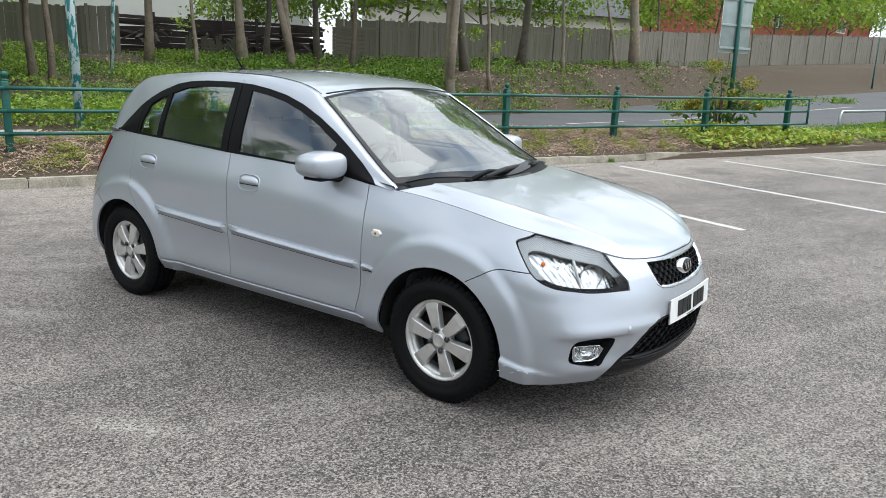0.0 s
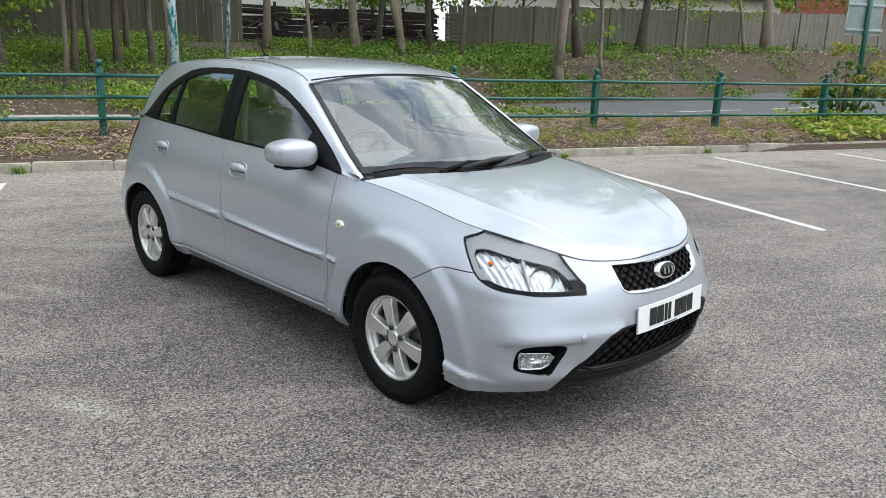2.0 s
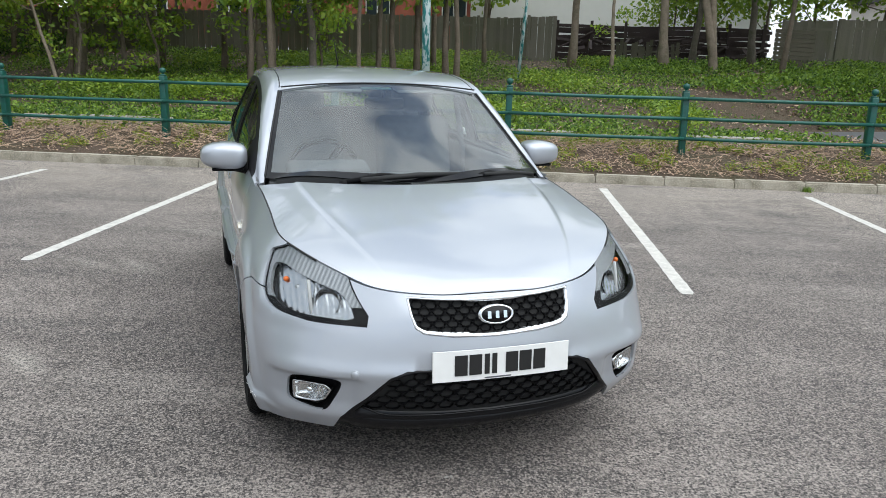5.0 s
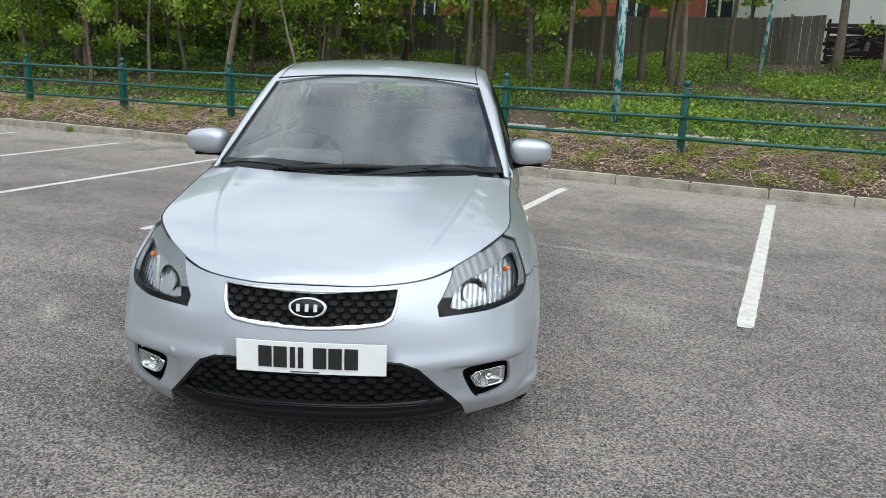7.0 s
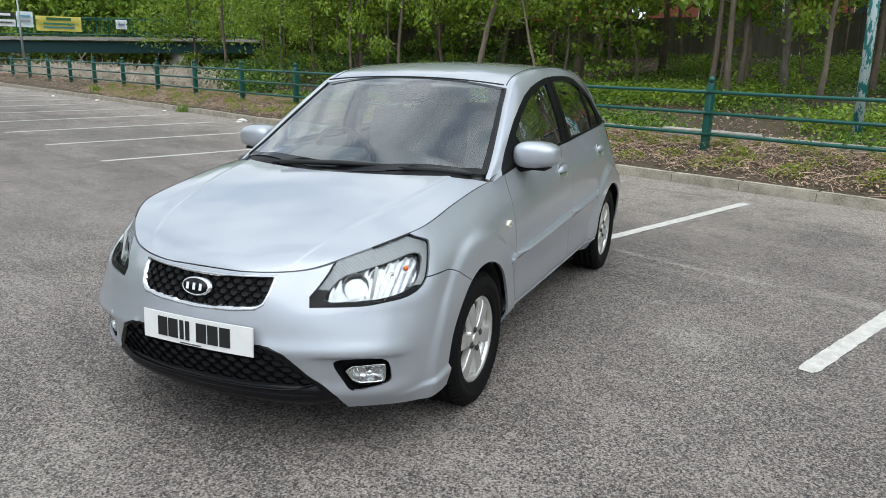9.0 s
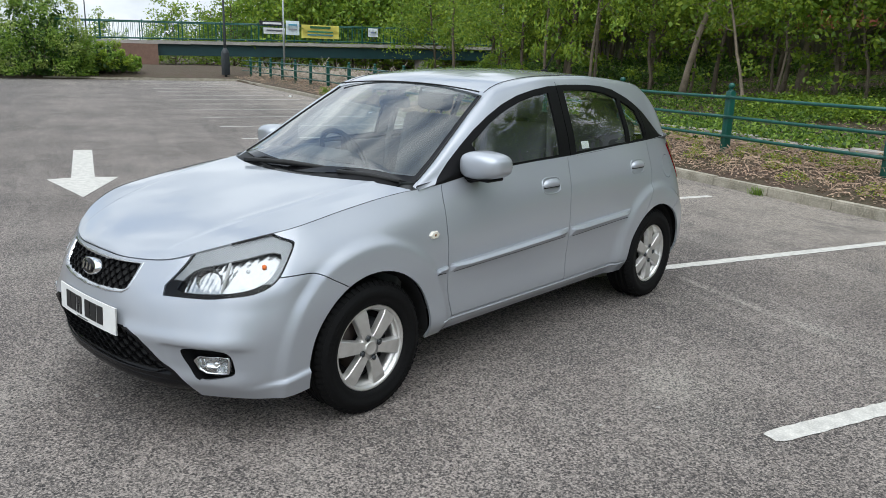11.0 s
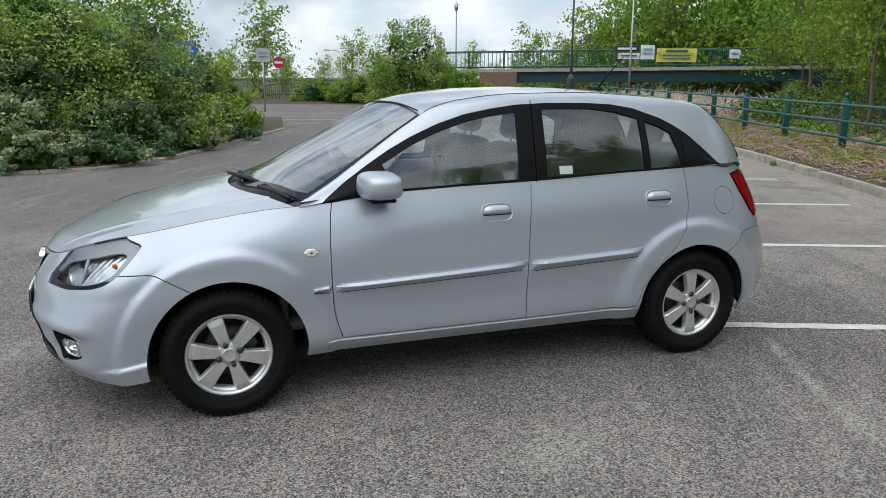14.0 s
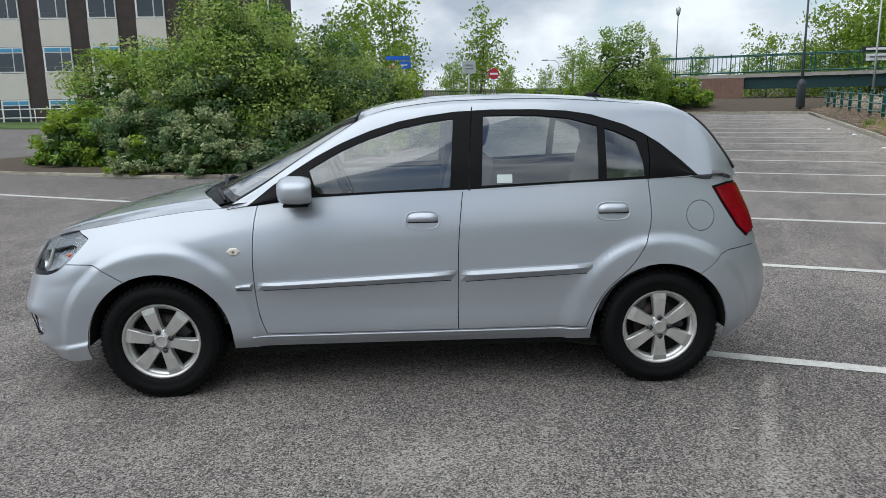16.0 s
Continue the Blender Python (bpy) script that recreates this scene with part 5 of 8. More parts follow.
for vc, w, h, zc, col, bars in [(9.0, 2.75, .92, 3.1, (.62, .55, .12), [(.3, .16, 1.5, (.03, .12, .05)), (.0, .1, 1.9, (.03, .2, .12)), (-.22, .1, 1.9, (.05, .2, .25))]),
                                (5.55, 1.75, .32, 3.55, (.03, .03, .035), [(0, .14, 1.3, (.7, .7, .7))]), (5.7, 1.5, .42, 3.05, (.7, .7, .7), [(0.06, .08, 1.1, (.1, .1, .12))]),
                                (7.0, .95, .95, 3.3, (.65, .72, .74), [(.2, .1, .6, (.1, .35, .5)), (-.1, .1, .6, (.3, .3, .32))]), (13.0, .75, .6, 3.2, (.7, .74, .78), [(0, .1, .4, (.2, .25, .4))])]:
    ban = thing("banner", "cloth advertising banner tied to the bridge railing", "banner", Matrix.Translation(uv(BU - .07, vc, zc)) @ pose(0, 0, 0, 0, 0, KERB_ANGLE + 90), "banners on the bridge")
    bm = bmesh.new()
    n = 14
    R = [[bm.verts.new((-w / 2 + w * i / n, .02 * math.sin(i * 1.3), z)) for i in range(n + 1)] for z in (-h / 2, 0, h / 2)]
    for a, b in zip(R, R[1:]):
        for i in range(n):
            bm.faces.new((a[i], a[i + 1], b[i + 1], b[i]))
    bmesh.ops.solidify(bm, geom=bm.faces, thickness=.01)
    part("cloth", bm, mat("banner_cloth", col, .7, var=.15, scale=3), ban)
    for dz, bh, bw, bc in bars:
        bm = bmesh.new()
        box(bm, bw, .004, bh, Matrix.Translation((0, .034, dz * h / .92)))
        box(bm, bw, .004, bh, Matrix.Translation((0, -.034, dz * h / .92)))
        part("lettering_bar", bm, mat("banner_ink", bc, .7), ban, smooth=False)

# green fence and signs by the entrance road
gf = thing("metal_fence", "green metal bar fence beside the entrance road", "fence", kind="structure")
for a, b in zip(np.arange(-30, -8, 2.4), np.arange(-27.6, -5.6, 2.4)):
    bm = bmesh.new()
    for k in range(16):
        box(bm, .03, .03, 1.25, Matrix.Translation(uv(54, a + .15 * k, .75)) @ pose(0, 0, 0, 0, 0, KERB_ANGLE))
    for z in (.25, 1.3):
        box(bm, 2.4, .04, .05, Matrix.Translation(uv(54, a + 1.2, z)) @ pose(0, 0, 0, 0, 0, KERB_ANGLE + 90))
    part("fence_panel", bm, M_GREENPAINT, gf, smooth=False)


def post_sign(label, u, v, z, panels, h):
    t = thing("road_sign", label, "road sign", Matrix.Translation(uv(u, v, z)) @ pose(0, 0, 0, 0, 0, 180 + 12))
    bm = bmesh.new()
    tube(bm, [(0, .03, -.1), (0, .03, h)], [.035, .035], 10)
    part("sign_post", bm, M_STEEL, t)
    for shape, x, zz, w, hh, col in panels:
        bm = bmesh.new()
        if shape == "disc":
            lathe(bm, [(.001, -.02), (w / 2, -.02), (w / 2, 0), (.001, 0)], 28, "Y", Matrix.Translation((x, -.012, zz)))
        else:
            box(bm, w, .02, hh, Matrix.Translation((x, -.02 if shape == "box" else -.05, zz)), .004)
        part("sign_face" if shape != "bar" else "sign_bar", bm, mat("sign_colour", col, .5, var=.1, scale=6), t, smooth=False)
    return t


RED_, WHT_, BLU_, GRY_ = (.5, .03, .04), (.75, .75, .75), (.02, .12, .5), (.42, .46, .46)
post_sign("round red no-entry sign on a grey post", 45.9, -17.8, .1, [("disc", 0, 2.35, .75, 0, RED_), ("bar", 0, 2.35, .55, .13, WHT_)], 2.8)
post_sign("pale rectangular sign board on a post", 29.3, -14.1, .05, [("box", 0, 2.4, .62, .56, GRY_), ("bar", 0, 2.5, .4, .03, (.25, .25, .25)), ("bar", 0, 2.35, .4, .03, (.25, .25, .25))], 2.7)
post_sign("blue direction signs on a grey post", 30.8, -17.9, .05, [("box", -.3, 2.95, 1.2, .2, BLU_), ("box", .05, 2.62, .55, .34, BLU_), ("bar", .0, 2.62, .3, .05, WHT_)], 3.2)
post_sign("round red no-entry sign behind the blue sign", 33.0, -19.4, .05, [("disc", 0, 2.45, .5, 0, RED_), ("bar", 0, 2.45, .36, .09, WHT_)], 2.8)

# ---------- office building ----------
office = thing("office_building", "three-storey office block with dark brick piers and pale panels", "building", (8.7, -40.5, -.4))
bm = bmesh.new()
box(bm, 34, 12, 11.5, Matrix.Translation((17, -6, 5.75)))
part("wall", bm, M_BRICK_DARK, office, smooth=False)
bm = bmesh.new()
box(bm, 34.6, 12.6, .4, Matrix.Translation((17, -6, 11.6)))
part("roof", bm, M_CONC, office, smooth=False)
M_BLUEPANE = mat("blue_panel", (0.08, 0.3, 0.48), .3, var=.2, scale=2)
for k in range(9):
    x = 5.98 + 2.67 * k
    for s in range(4):
        z = .35 + 2.9 * s
        bm = bmesh.new()
        box(bm, 1.62, .12, 1.45, Matrix.Translation((x, .03, z + 2.05)))
        part("panel", bm, M_RENDER, office, smooth=False)
        bm = bmesh.new()
        box(bm, 1.58, .1, 1.4, Matrix.Translation((x, .03, z + .6)))
        win = part("window", bm, M_WHITE, office, smooth=False)
        for dx, dz, w, hh, mt in ((-.49, -.12, .48, 1.0, M_WINGLASS), (.25, .0, .86, .75, M_WINGLASS), (.25, -.5, .86, .22, M_WINGLASS), (-.49, .54, .48, .2, M_BLUEPANE), (.25, .54, .86, .2, M_BLUEPANE)):
            bm = bmesh.new()
            box(bm, w, .05, hh, Matrix.Translation((x + dx, .08, z + .6 + dz)))
            part("pane", bm, mt, win, smooth=False)
flat("office_lawn", [(22, -18), (22, -60), (45, -60), (45, -24)], 0.03, bpy.data.materials["mown_grass"], "strip of grass before the office building", "grass")
wr = thing("white_railing", "low white railing before the office building", "railing")
for z in (.35, .8):
    bm = bmesh.new()
    tube(bm, [(14, -37, z), (34, -37, z)], [.03, .03], 6)
    part("rail", bm, M_WHITE, wr)
for k in range(11):
    bm = bmesh.new()
    tube(bm, [(14 + 2 * k, -37, 0), (14 + 2 * k, -37, .82)], [.03, .03], 6)
    part("post", bm, M_WHITE, wr)

# ---------- the car ----------
M_PAINT = mat("silver_paint", (0.41, 0.433, 0.472), 0.36, metal=0.45, coat=1.0, var=0.1, scale=2.2, tint=(0.37, 0.385, 0.41))
M_BLACK = mat("black_plastic", (0.006, 0.006, 0.0065), 0.45, spec=0.1, bump=0.1, bscale=300, bdist=0.001)
M_GLOSSBLACK = mat("gloss_black", (0.006, 0.006, 0.007), 0.16, spec=0.22)
M_SEAL = mat("rubber_seal", (0.01, 0.01, 0.01), 0.7)
M_TYRE = mat("tyre_rubber", (0.0065, 0.0065, 0.0068), 0.65, var=0.3, scale=20, var2=0.2, scale2=120, tint=(0.007, 0.0068, 0.0066), spec=0.1)
M_ALLOY = mat("silver_alloy", (0.66, 0.65, 0.63), 0.34, metal=0.7, var=0.3, scale=25, tint=(0.42, 0.4, 0.36))
M_CHROME = mat("chrome", (0.8, 0.81, 0.82), 0.08, metal=1.0)
M_FOG = mat("fog_reflector", (0.62, 0.62, 0.62), 0.16, metal=1.0, bump=0.4, bscale=14, bdist=0.01)
M_SATIN = mat("satin_chrome", (0.62, 0.63, 0.64), 0.25, metal=0.9)
M_BROWNBULB = mat("brown_bulb", (0.2, 0.1, 0.03), 0.4)
M_LAMPSILVER = mat("lamp_reflector", (0.4, 0.41, 0.42), 0.2, metal=0.9, bump=0.5, bscale=26, bdist=0.012)
M_BOWL = mat("bright_reflector", (0.42, 0.43, 0.44), 0.12, metal=1.0, bump=0.6, bscale=60, bdist=0.006)
M_WHITEPLATE = mat("plate_white", (0.78, 0.78, 0.76), 0.35, var=0.1, scale=20)
M_INK = mat("plate_black", (0.01, 0.01, 0.01), 0.5)
M_RED = mat("red_lens", (0.24, 0.0, 0.01), 0.12, coat=0.1, var=0.6, scale=14, tint=(0.1, 0.0, 0.001))
M_ORANGE = mat("orange_bulb", (0.75, 0.16, 0.03), 0.25)
M_CLEARLENS = mat("pale_lens", (0.72, 0.7, 0.62), 0.15, var=0.3, scale=60, tint=(0.5, 0.35, 0.2))
M_CLOTH = mat("grey_cloth", (0.125, 0.127, 0.13), 0.95, var=0.3, scale=30, bump=0.2, bscale=400, bdist=0.002)
M_TRIM = mat("grey_trim", (0.105, 0.108, 0.11), 0.7, var=0.2, scale=12)
M_LIGHTTRIM = mat("pale_grey_trim", (0.48, 0.48, 0.47), 0.7, var=0.2, scale=12)
M_UNDER = mat("underbody", (0.01, 0.01, 0.01), 0.9)
M_DISC = mat("brake_disc", (0.06, 0.045, 0.038), 0.5, metal=0.5)
M_MESH = mat("grille_plastic", (0.004, 0.004, 0.0045), 0.4, spec=0.05)
M_RIBS = mat("ribbed_grey", (0.23, 0.24, 0.25), 0.2, metal=0.5)


def fluted(m, scale, depth, strength=0.6):
    """Add fine upright flutes to a surface."""
    nt = m.node_tree
    wv = nt.nodes.new("ShaderNodeTexWave")
    wv.bands_direction = "Y"
    wv.inputs["Scale"].default_value = scale
    ge = nt.nodes.new("ShaderNodeNewGeometry")
    nt.links.new(ge.outputs["Position"], wv.inputs["Vector"])
    bp = nt.nodes.new("ShaderNodeBump")
    bp.inputs["Strength"].default_value, bp.inputs["Distance"].default_value = strength, depth
    nt.links.new(wv.outputs["Fac"], bp.inputs["Height"])
    old = nt.nodes.get("Bump")
    if old and old != bp:
        nt.links.new(old.outputs["Normal"], bp.inputs["Normal"])
    nt.links.new(bp.outputs["Normal"], nt.nodes["Principled BSDF"].inputs["Normal"])
    return m


fluted(M_RIBS, 75, .0016, .5)
fluted(M_LAMPSILVER, 17, .005, .22)
M_GLASS = glass_mat("side_glass", (0.86, 0.92, 0.91), 3.5, dust=.004, top=.75)
M_SCREEN = glass_mat("windscreen_glass", (0.84, 0.93, 0.92), 2.5, dust=.065, top=.6)
M_LENS = glass_mat("lamp_lens", (0.96, 0.97, 0.97), .3, top=.25)

# rows: height levels from the sill to the shoulder; columns: from the middle of the tail round to the middle of the nose
def side_net():
    cols = [
        [(-1.78, 0, .21), (-1.86, 0, .30), (-1.89, 0, .42), (-1.89, 0, .55), (-1.84, 0, .68), (-1.80, 0, .84), (-1.72, 0, 1.03)],
        [(-1.77, .30, .21), (-1.85, .30, .30), (-1.88, .30, .42), (-1.88, .30, .55), (-1.83, .30, .68), (-1.79, .30, .84), (-1.71, .29, 1.03)],
        [(-1.74, .55, .21), (-1.82, .58, .30), (-1.85, .58, .42), (-1.85, .58, .55), (-1.80, .58, .68), (-1.76, .57, .84), (-1.68, .53, 1.03)],
        [(-1.66, .69, .21), (-1.74, .72, .30), (-1.78, .725, .42), (-1.78, .725, .55), (-1.745, .715, .68), (-1.70, .69, .84), (-1.62, .64, 1.035)],
        [(-1.53, .775, .22), (-1.55, .805, .31), (-1.56, .815, .43), (-1.56, .82, .56), (-1.55, .81, .68), (-1.53, .765, .84), (-1.50, .70, 1.04)],
        [(-1.25, .79, .24), (-1.25, .82, .32), (-1.25, .822, .45), (-1.25, .828, .58), (-1.25, .824, .67), (-1.25, .80, .83), (-1.25, .738, 1.04)],
        [(-.85, .765, .24), (-.85, .81, .32), (-.85, .818, .45), (-.85, .828, .58), (-.85, .827, .70), (-.85, .812, .86), (-.85, .757, 1.025)],
        [(-.25, .76, .24), (-.25, .81, .31), (-.25, .815, .45), (-.25, .826, .58), (-.25, .825, .70), (-.25, .812, .85), (-.25, .765, 1.0)],
        [(.35, .76, .24), (.35, .81, .31), (.35, .815, .45), (.35, .826, .58), (.35, .824, .70), (.35, .806, .84), (.35, .757, .985)],
        [(.78, .765, .24), (.78, .808, .31), (.78, .812, .45), (.78, .82, .58), (.78, .818, .69), (.78, .79, .82), (.78, .737, .945)],
        [(1.05, .79, .24), (1.05, .82, .32), (1.05, .82, .45), (1.05, .826, .57), (1.05, .822, .66), (1.05, .80, .79), (1.05, .722, .926)],
        [(1.3, .80, .24), (1.3, .825, .32), (1.3, .824, .45), (1.3, .828, .57), (1.3, .822, .66), (1.3, .805, .76), (1.3, .713, .893)],
        [(1.53, .79, .22), (1.54, .815, .31), (1.55, .82, .42), (1.55, .824, .53), (1.55, .816, .62), (1.55, .795, .715), (1.55, .704, .851)],
        [(1.70, .765, .20), (1.73, .79, .28), (1.735, .80, .38), (1.73, .803, .48), (1.72, .795, .57), (1.71, .77, .67), (1.69, .652, .824)],
        [(1.84, .66, .20), (1.89, .69, .28), (1.905, .70, .38), (1.905, .70, .47), (1.88, .685, .565), (1.865, .65, .65), (1.83, .548, .781)],
        [(1.97, .45, .20), (2.01, .46, .28), (2.035, .465, .38), (2.035, .465, .47), (2.015, .455, .56), (1.985, .435, .64), (1.943, .41, .731)],
        [(2.02, .23, .20), (2.075, .235, .28), (2.10, .235, .38), (2.10, .235, .47), (2.085, .235, .56), (2.06, .23, .64), (2.017, .21, .715)],
        [(2.04, 0, .20), (2.09, 0, .28), (2.115, 0, .38), (2.115, 0, .47), (2.10, 0, .56), (2.073, 0, .638), (2.03, 0, .714)],
    ]
    return np.array(cols).transpose(1, 0, 2)


SIDE_NET = side_net()


def grid_bm(P):
    bm = bmesh.new()
    vs = [[bm.verts.new(p) for p in row] for row in P]
    for a, b in zip(vs, vs[1:]):
        for k in range(len(a) - 1):
            try:
                bm.faces.new((a[k], a[k + 1], b[k + 1], b[k]))
            except ValueError:
                pass
    bmesh.ops.remove_doubles(bm, verts=bm.verts, dist=1e-5)
    return bm


def side_surface(ns=40, nt=260):
    net = SIDE_NET
    a = cubic(net, np.linspace(0, net.shape[0] - 1, ns))
    return cubic(a.transpose(1, 0, 2), np.linspace(0, net.shape[1] - 1, nt)).transpose(1, 0, 2)


# greenhouse: x, belt (y, z), window-frame top, rail, roof edge
GREEN = np.array([
    (.90, .728, .932, .724, .936, .715, .942, .698, .945),
    (.75, .738, .947, .722, .985, .700, 1.025, .668, 1.03),
    (.57, .748, .967, .690, 1.11, .660, 1.145, .628, 1.145),
    (.34, .757, .985, .655, 1.24, .607, 1.29, .575, 1.288),
    (.20, .760, .99, .637, 1.295, .588, 1.362, .548, 1.366),
    (.06, .762, .992, .625, 1.34, .577, 1.395, .54, 1.402),
    (-.25, .765, 1.0, .615, 1.385, .572, 1.426, .535, 1.432),
    (-.63, .761, 1.017, .612, 1.39, .57, 1.43, .53, 1.437),
    (-.91, .756, 1.027, .615, 1.36, .565, 1.415, .52, 1.424),
    (-1.08, .75, 1.033, .63, 1.30, .56, 1.40, .51, 1.41),
    (-1.23, .742, 1.04, .655, 1.22, .553, 1.38, .50, 1.395),
    (-1.40, .722, 1.045, .69, 1.09, .55, 1.34, .495, 1.365),
    (-1.50, .70, 1.04, .685, 1.065, .575, 1.27, .52, 1.295),
    (-1.62, .64, 1.035, .632, 1.05, .60, 1.125, .562, 1.14),
    (-1.675, .595, 1.032, .592, 1.036, .585, 1.045, .577, 1.05),
])


def green_at(xs):
    xs = np.asarray(xs, float)
    return np.stack([pchip(GREEN[::-1, 0], GREEN[::-1, k], xs) for k in range(1, 9)], 1)


def green_surface(n=150):
    xs = np.linspace(.90, -1.675, n)
    g = green_at(xs)
    rows = []
    for x, (yb, zb, yf, zf, yr, zr, ye, ze) in zip(xs, g):
        pts = np.array([(yb, zb), ((yb * .62 + yf * .38) + .012 * min(1, max(0, (x + 1.5) / .25)), zb * .62 + zf * .38), (yf, zf), (yr, zr), (ye, ze)])
        q = cubic(pts, np.linspace(0, 4, 33))
        rows.append(np.column_stack([np.full(len(q), x), q]))
    return np.array(rows)


CENTRE_X = [-1.72, -1.60, -1.50, -1.455, -1.42, -1.23, -.9, -.47, -.25, .06, .20, .27, .6, .9, 1.09]
CENTRE_Z = [1.03, 1.175, 1.305, 1.365, 1.40, 1.42, 1.448, 1.462, 1.457, 1.43, 1.402, 1.378, 1.215, 1.062, .958]


def top_surface(x0, x1, n, m=24):
    """Screens and roof between the two edges."""
    rows = []
    for x in np.linspace(x0, x1, n):
        xe = min(max(x, -1.675), .90)
        ye, ze = green_at([xe])[0][6:8]
        zc = pchip(CENTRE_X, CENTRE_Z, [x])[0]
        s = np.linspace(0, 1, m)
        rows.append(np.column_stack([np.full(m, x), s * ye, zc + (ze - zc) * s ** 2.2]))
    return np.array(rows)


def hood_surface(n=70, m=64):
    net = cubic(SIDE_NET[6], np.linspace(8.5, 17, 400))
    o = np.argsort(net[:, 0])
    net = net[o]
    rows = []
    for x in np.concatenate([np.linspace(.88, 1.9, n - 25), np.linspace(1.92, 2.0295, 25)]):
        ye, ze = np.interp(x, net[:, 0], net[:, 1]), np.interp(x, net[:, 0], net[:, 2])
        zc = pchip([.88, 1.0, 1.15, 1.34, 1.5, 1.66, 1.81, 1.95, 2.005, 2.031], [1.0, .982, .962, .931, .897, .859, .816, .766, .738, .716], [x])[0]
        # crease that runs from the screen towards the grille, sharp along one line of the mesh
        sc = min(.86, (.575 - .12 * (x - .95) - .19 * max(0, x - 1.2) ** 2) / max(ye, .05))
        s = np.concatenate([np.linspace(0, sc, m - 22), np.linspace(sc, 1, 23)[1:]])
        f = np.where(s < sc, .33 * (s / sc) ** 2.2, .33 + .67 * np.clip((s - sc) / (1 - sc), 0, 1) ** .95)
        k = min(1, max(0, (1.96 - x) / .3))
        f = f * k + s ** 2.4 * (1 - k)
        step = np.interp((s - sc) * ye, [-.03, 0, .011, .09], [0, .0015, -.0035, 0]) * k
        rows.append(np.column_stack([np.full(m, x), s * max(0, ye - .006), zc + (ze - zc) * f + step]))
    return np.array(rows)


car = thing("car", "silver five-door hatchback car parked on the asphalt", "car", pose(0, -0.015, 0, 0, 0, 0.6))

# --- cutting panels out of the shell ---
SIDE = (lambda p: (p[0], p[2]), lambda a, b: Vector((a, 0, b)))
FRONT = (lambda p: (p[1], p[2]), lambda a, b: Vector((0, a, b)))
PLAN = (lambda p: (p[0], p[1]), lambda a, b: Vector((a, b, 0)))
PH = radians(40)
QUARTER = (lambda p: (p[1] * math.cos(PH) - p[0] * math.sin(PH), p[2]), lambda a, b: Vector((-a * math.sin(PH), a * math.cos(PH), b)))


def inside(poly, a, b):
    r = False
    for (x1, y1), (x2, y2) in zip(poly, poly[1:] + poly[:1]):
        if (y1 > b) != (y2 > b) and a < (x2 - x1) * (b - y1) / (y2 - y1) + x1:
            r = not r
    return r


def cut(bm, poly, view, tag, where=None, only=None):
    """Cut the outline poly into the shell and give the faces within it a tag."""
    pr, lift = view
    lay = bm.faces.layers.int["tag"]
    poly = [tuple(p) for p in poly]
    lo, hi = np.min(poly, 0) - 0.01, np.max(poly, 0) + 0.01

    def near():
        out = []
        for f in bm.faces:
            if where and not where(f.calc_center_median()):
                continue
            q = [pr(v.co) for v in f.verts]
            if max(a for a, _ in q) > lo[0] and min(a for a, _ in q) < hi[0] and max(b for _, b in q) > lo[1] and min(b for _, b in q) < hi[1]:
                out.append(f)
        return out

    pool = set(near())
    for p, q in zip(poly, poly[1:] + poly[:1]):
        s0, s1 = (min(p[0], q[0]) - 1e-4, min(p[1], q[1]) - 1e-4), (max(p[0], q[0]) + 1e-4, max(p[1], q[1]) + 1e-4)
        fs = []
        for f in pool:
            if not f.is_valid:
                continue
            c = [pr(v.co) for v in f.verts]
            if max(a for a, _ in c) >= s0[0] and min(a for a, _ in c) <= s1[0] and max(b for _, b in c) >= s0[1] and min(b for _, b in c) <= s1[1]:
                fs.append(f)
        if not fs:
            continue
        n = lift(-(q[1] - p[1]), q[0] - p[0])
        if n.length < 1e-9:
            continue
        geom = fs + list({e for f in fs for e in f.edges}) + list({v for f in fs for v in f.verts})
        r = bmesh.ops.bisect_plane(bm, geom=geom, dist=1e-5, plane_co=lift(*p), plane_no=n.normalized())
        pool = {f for f in pool if f.is_valid} | {g for g in r["geom"] if isinstance(g, bmesh.types.BMFace)}
    for f in pool:
        if f.is_valid and inside(poly, *pr(f.calc_center_median())) and (only is None or f[lay] in only):
            f[lay] = tag


def seam(bm, line, view, width=0.006, where=None):
    for p, q in zip(line, line[1:]):
        d = Vector(q) - Vector(p)
        d.normalize()
        n = Vector((-d.y, d.x)) * width / 2
        p2, q2 = Vector(p) - d * width * 0.4, Vector(q) + d * width * 0.4
        cut(bm, [tuple(p2 + n), tuple(q2 + n), tuple(q2 - n), tuple(p2 - n)], view, 99, where)


def shell(P):
    bm = grid_bm(P)
    bm.faces.layers.int.new("tag")
    bmesh.ops.recalc_face_normals(bm, faces=bm.faces)
    return bm


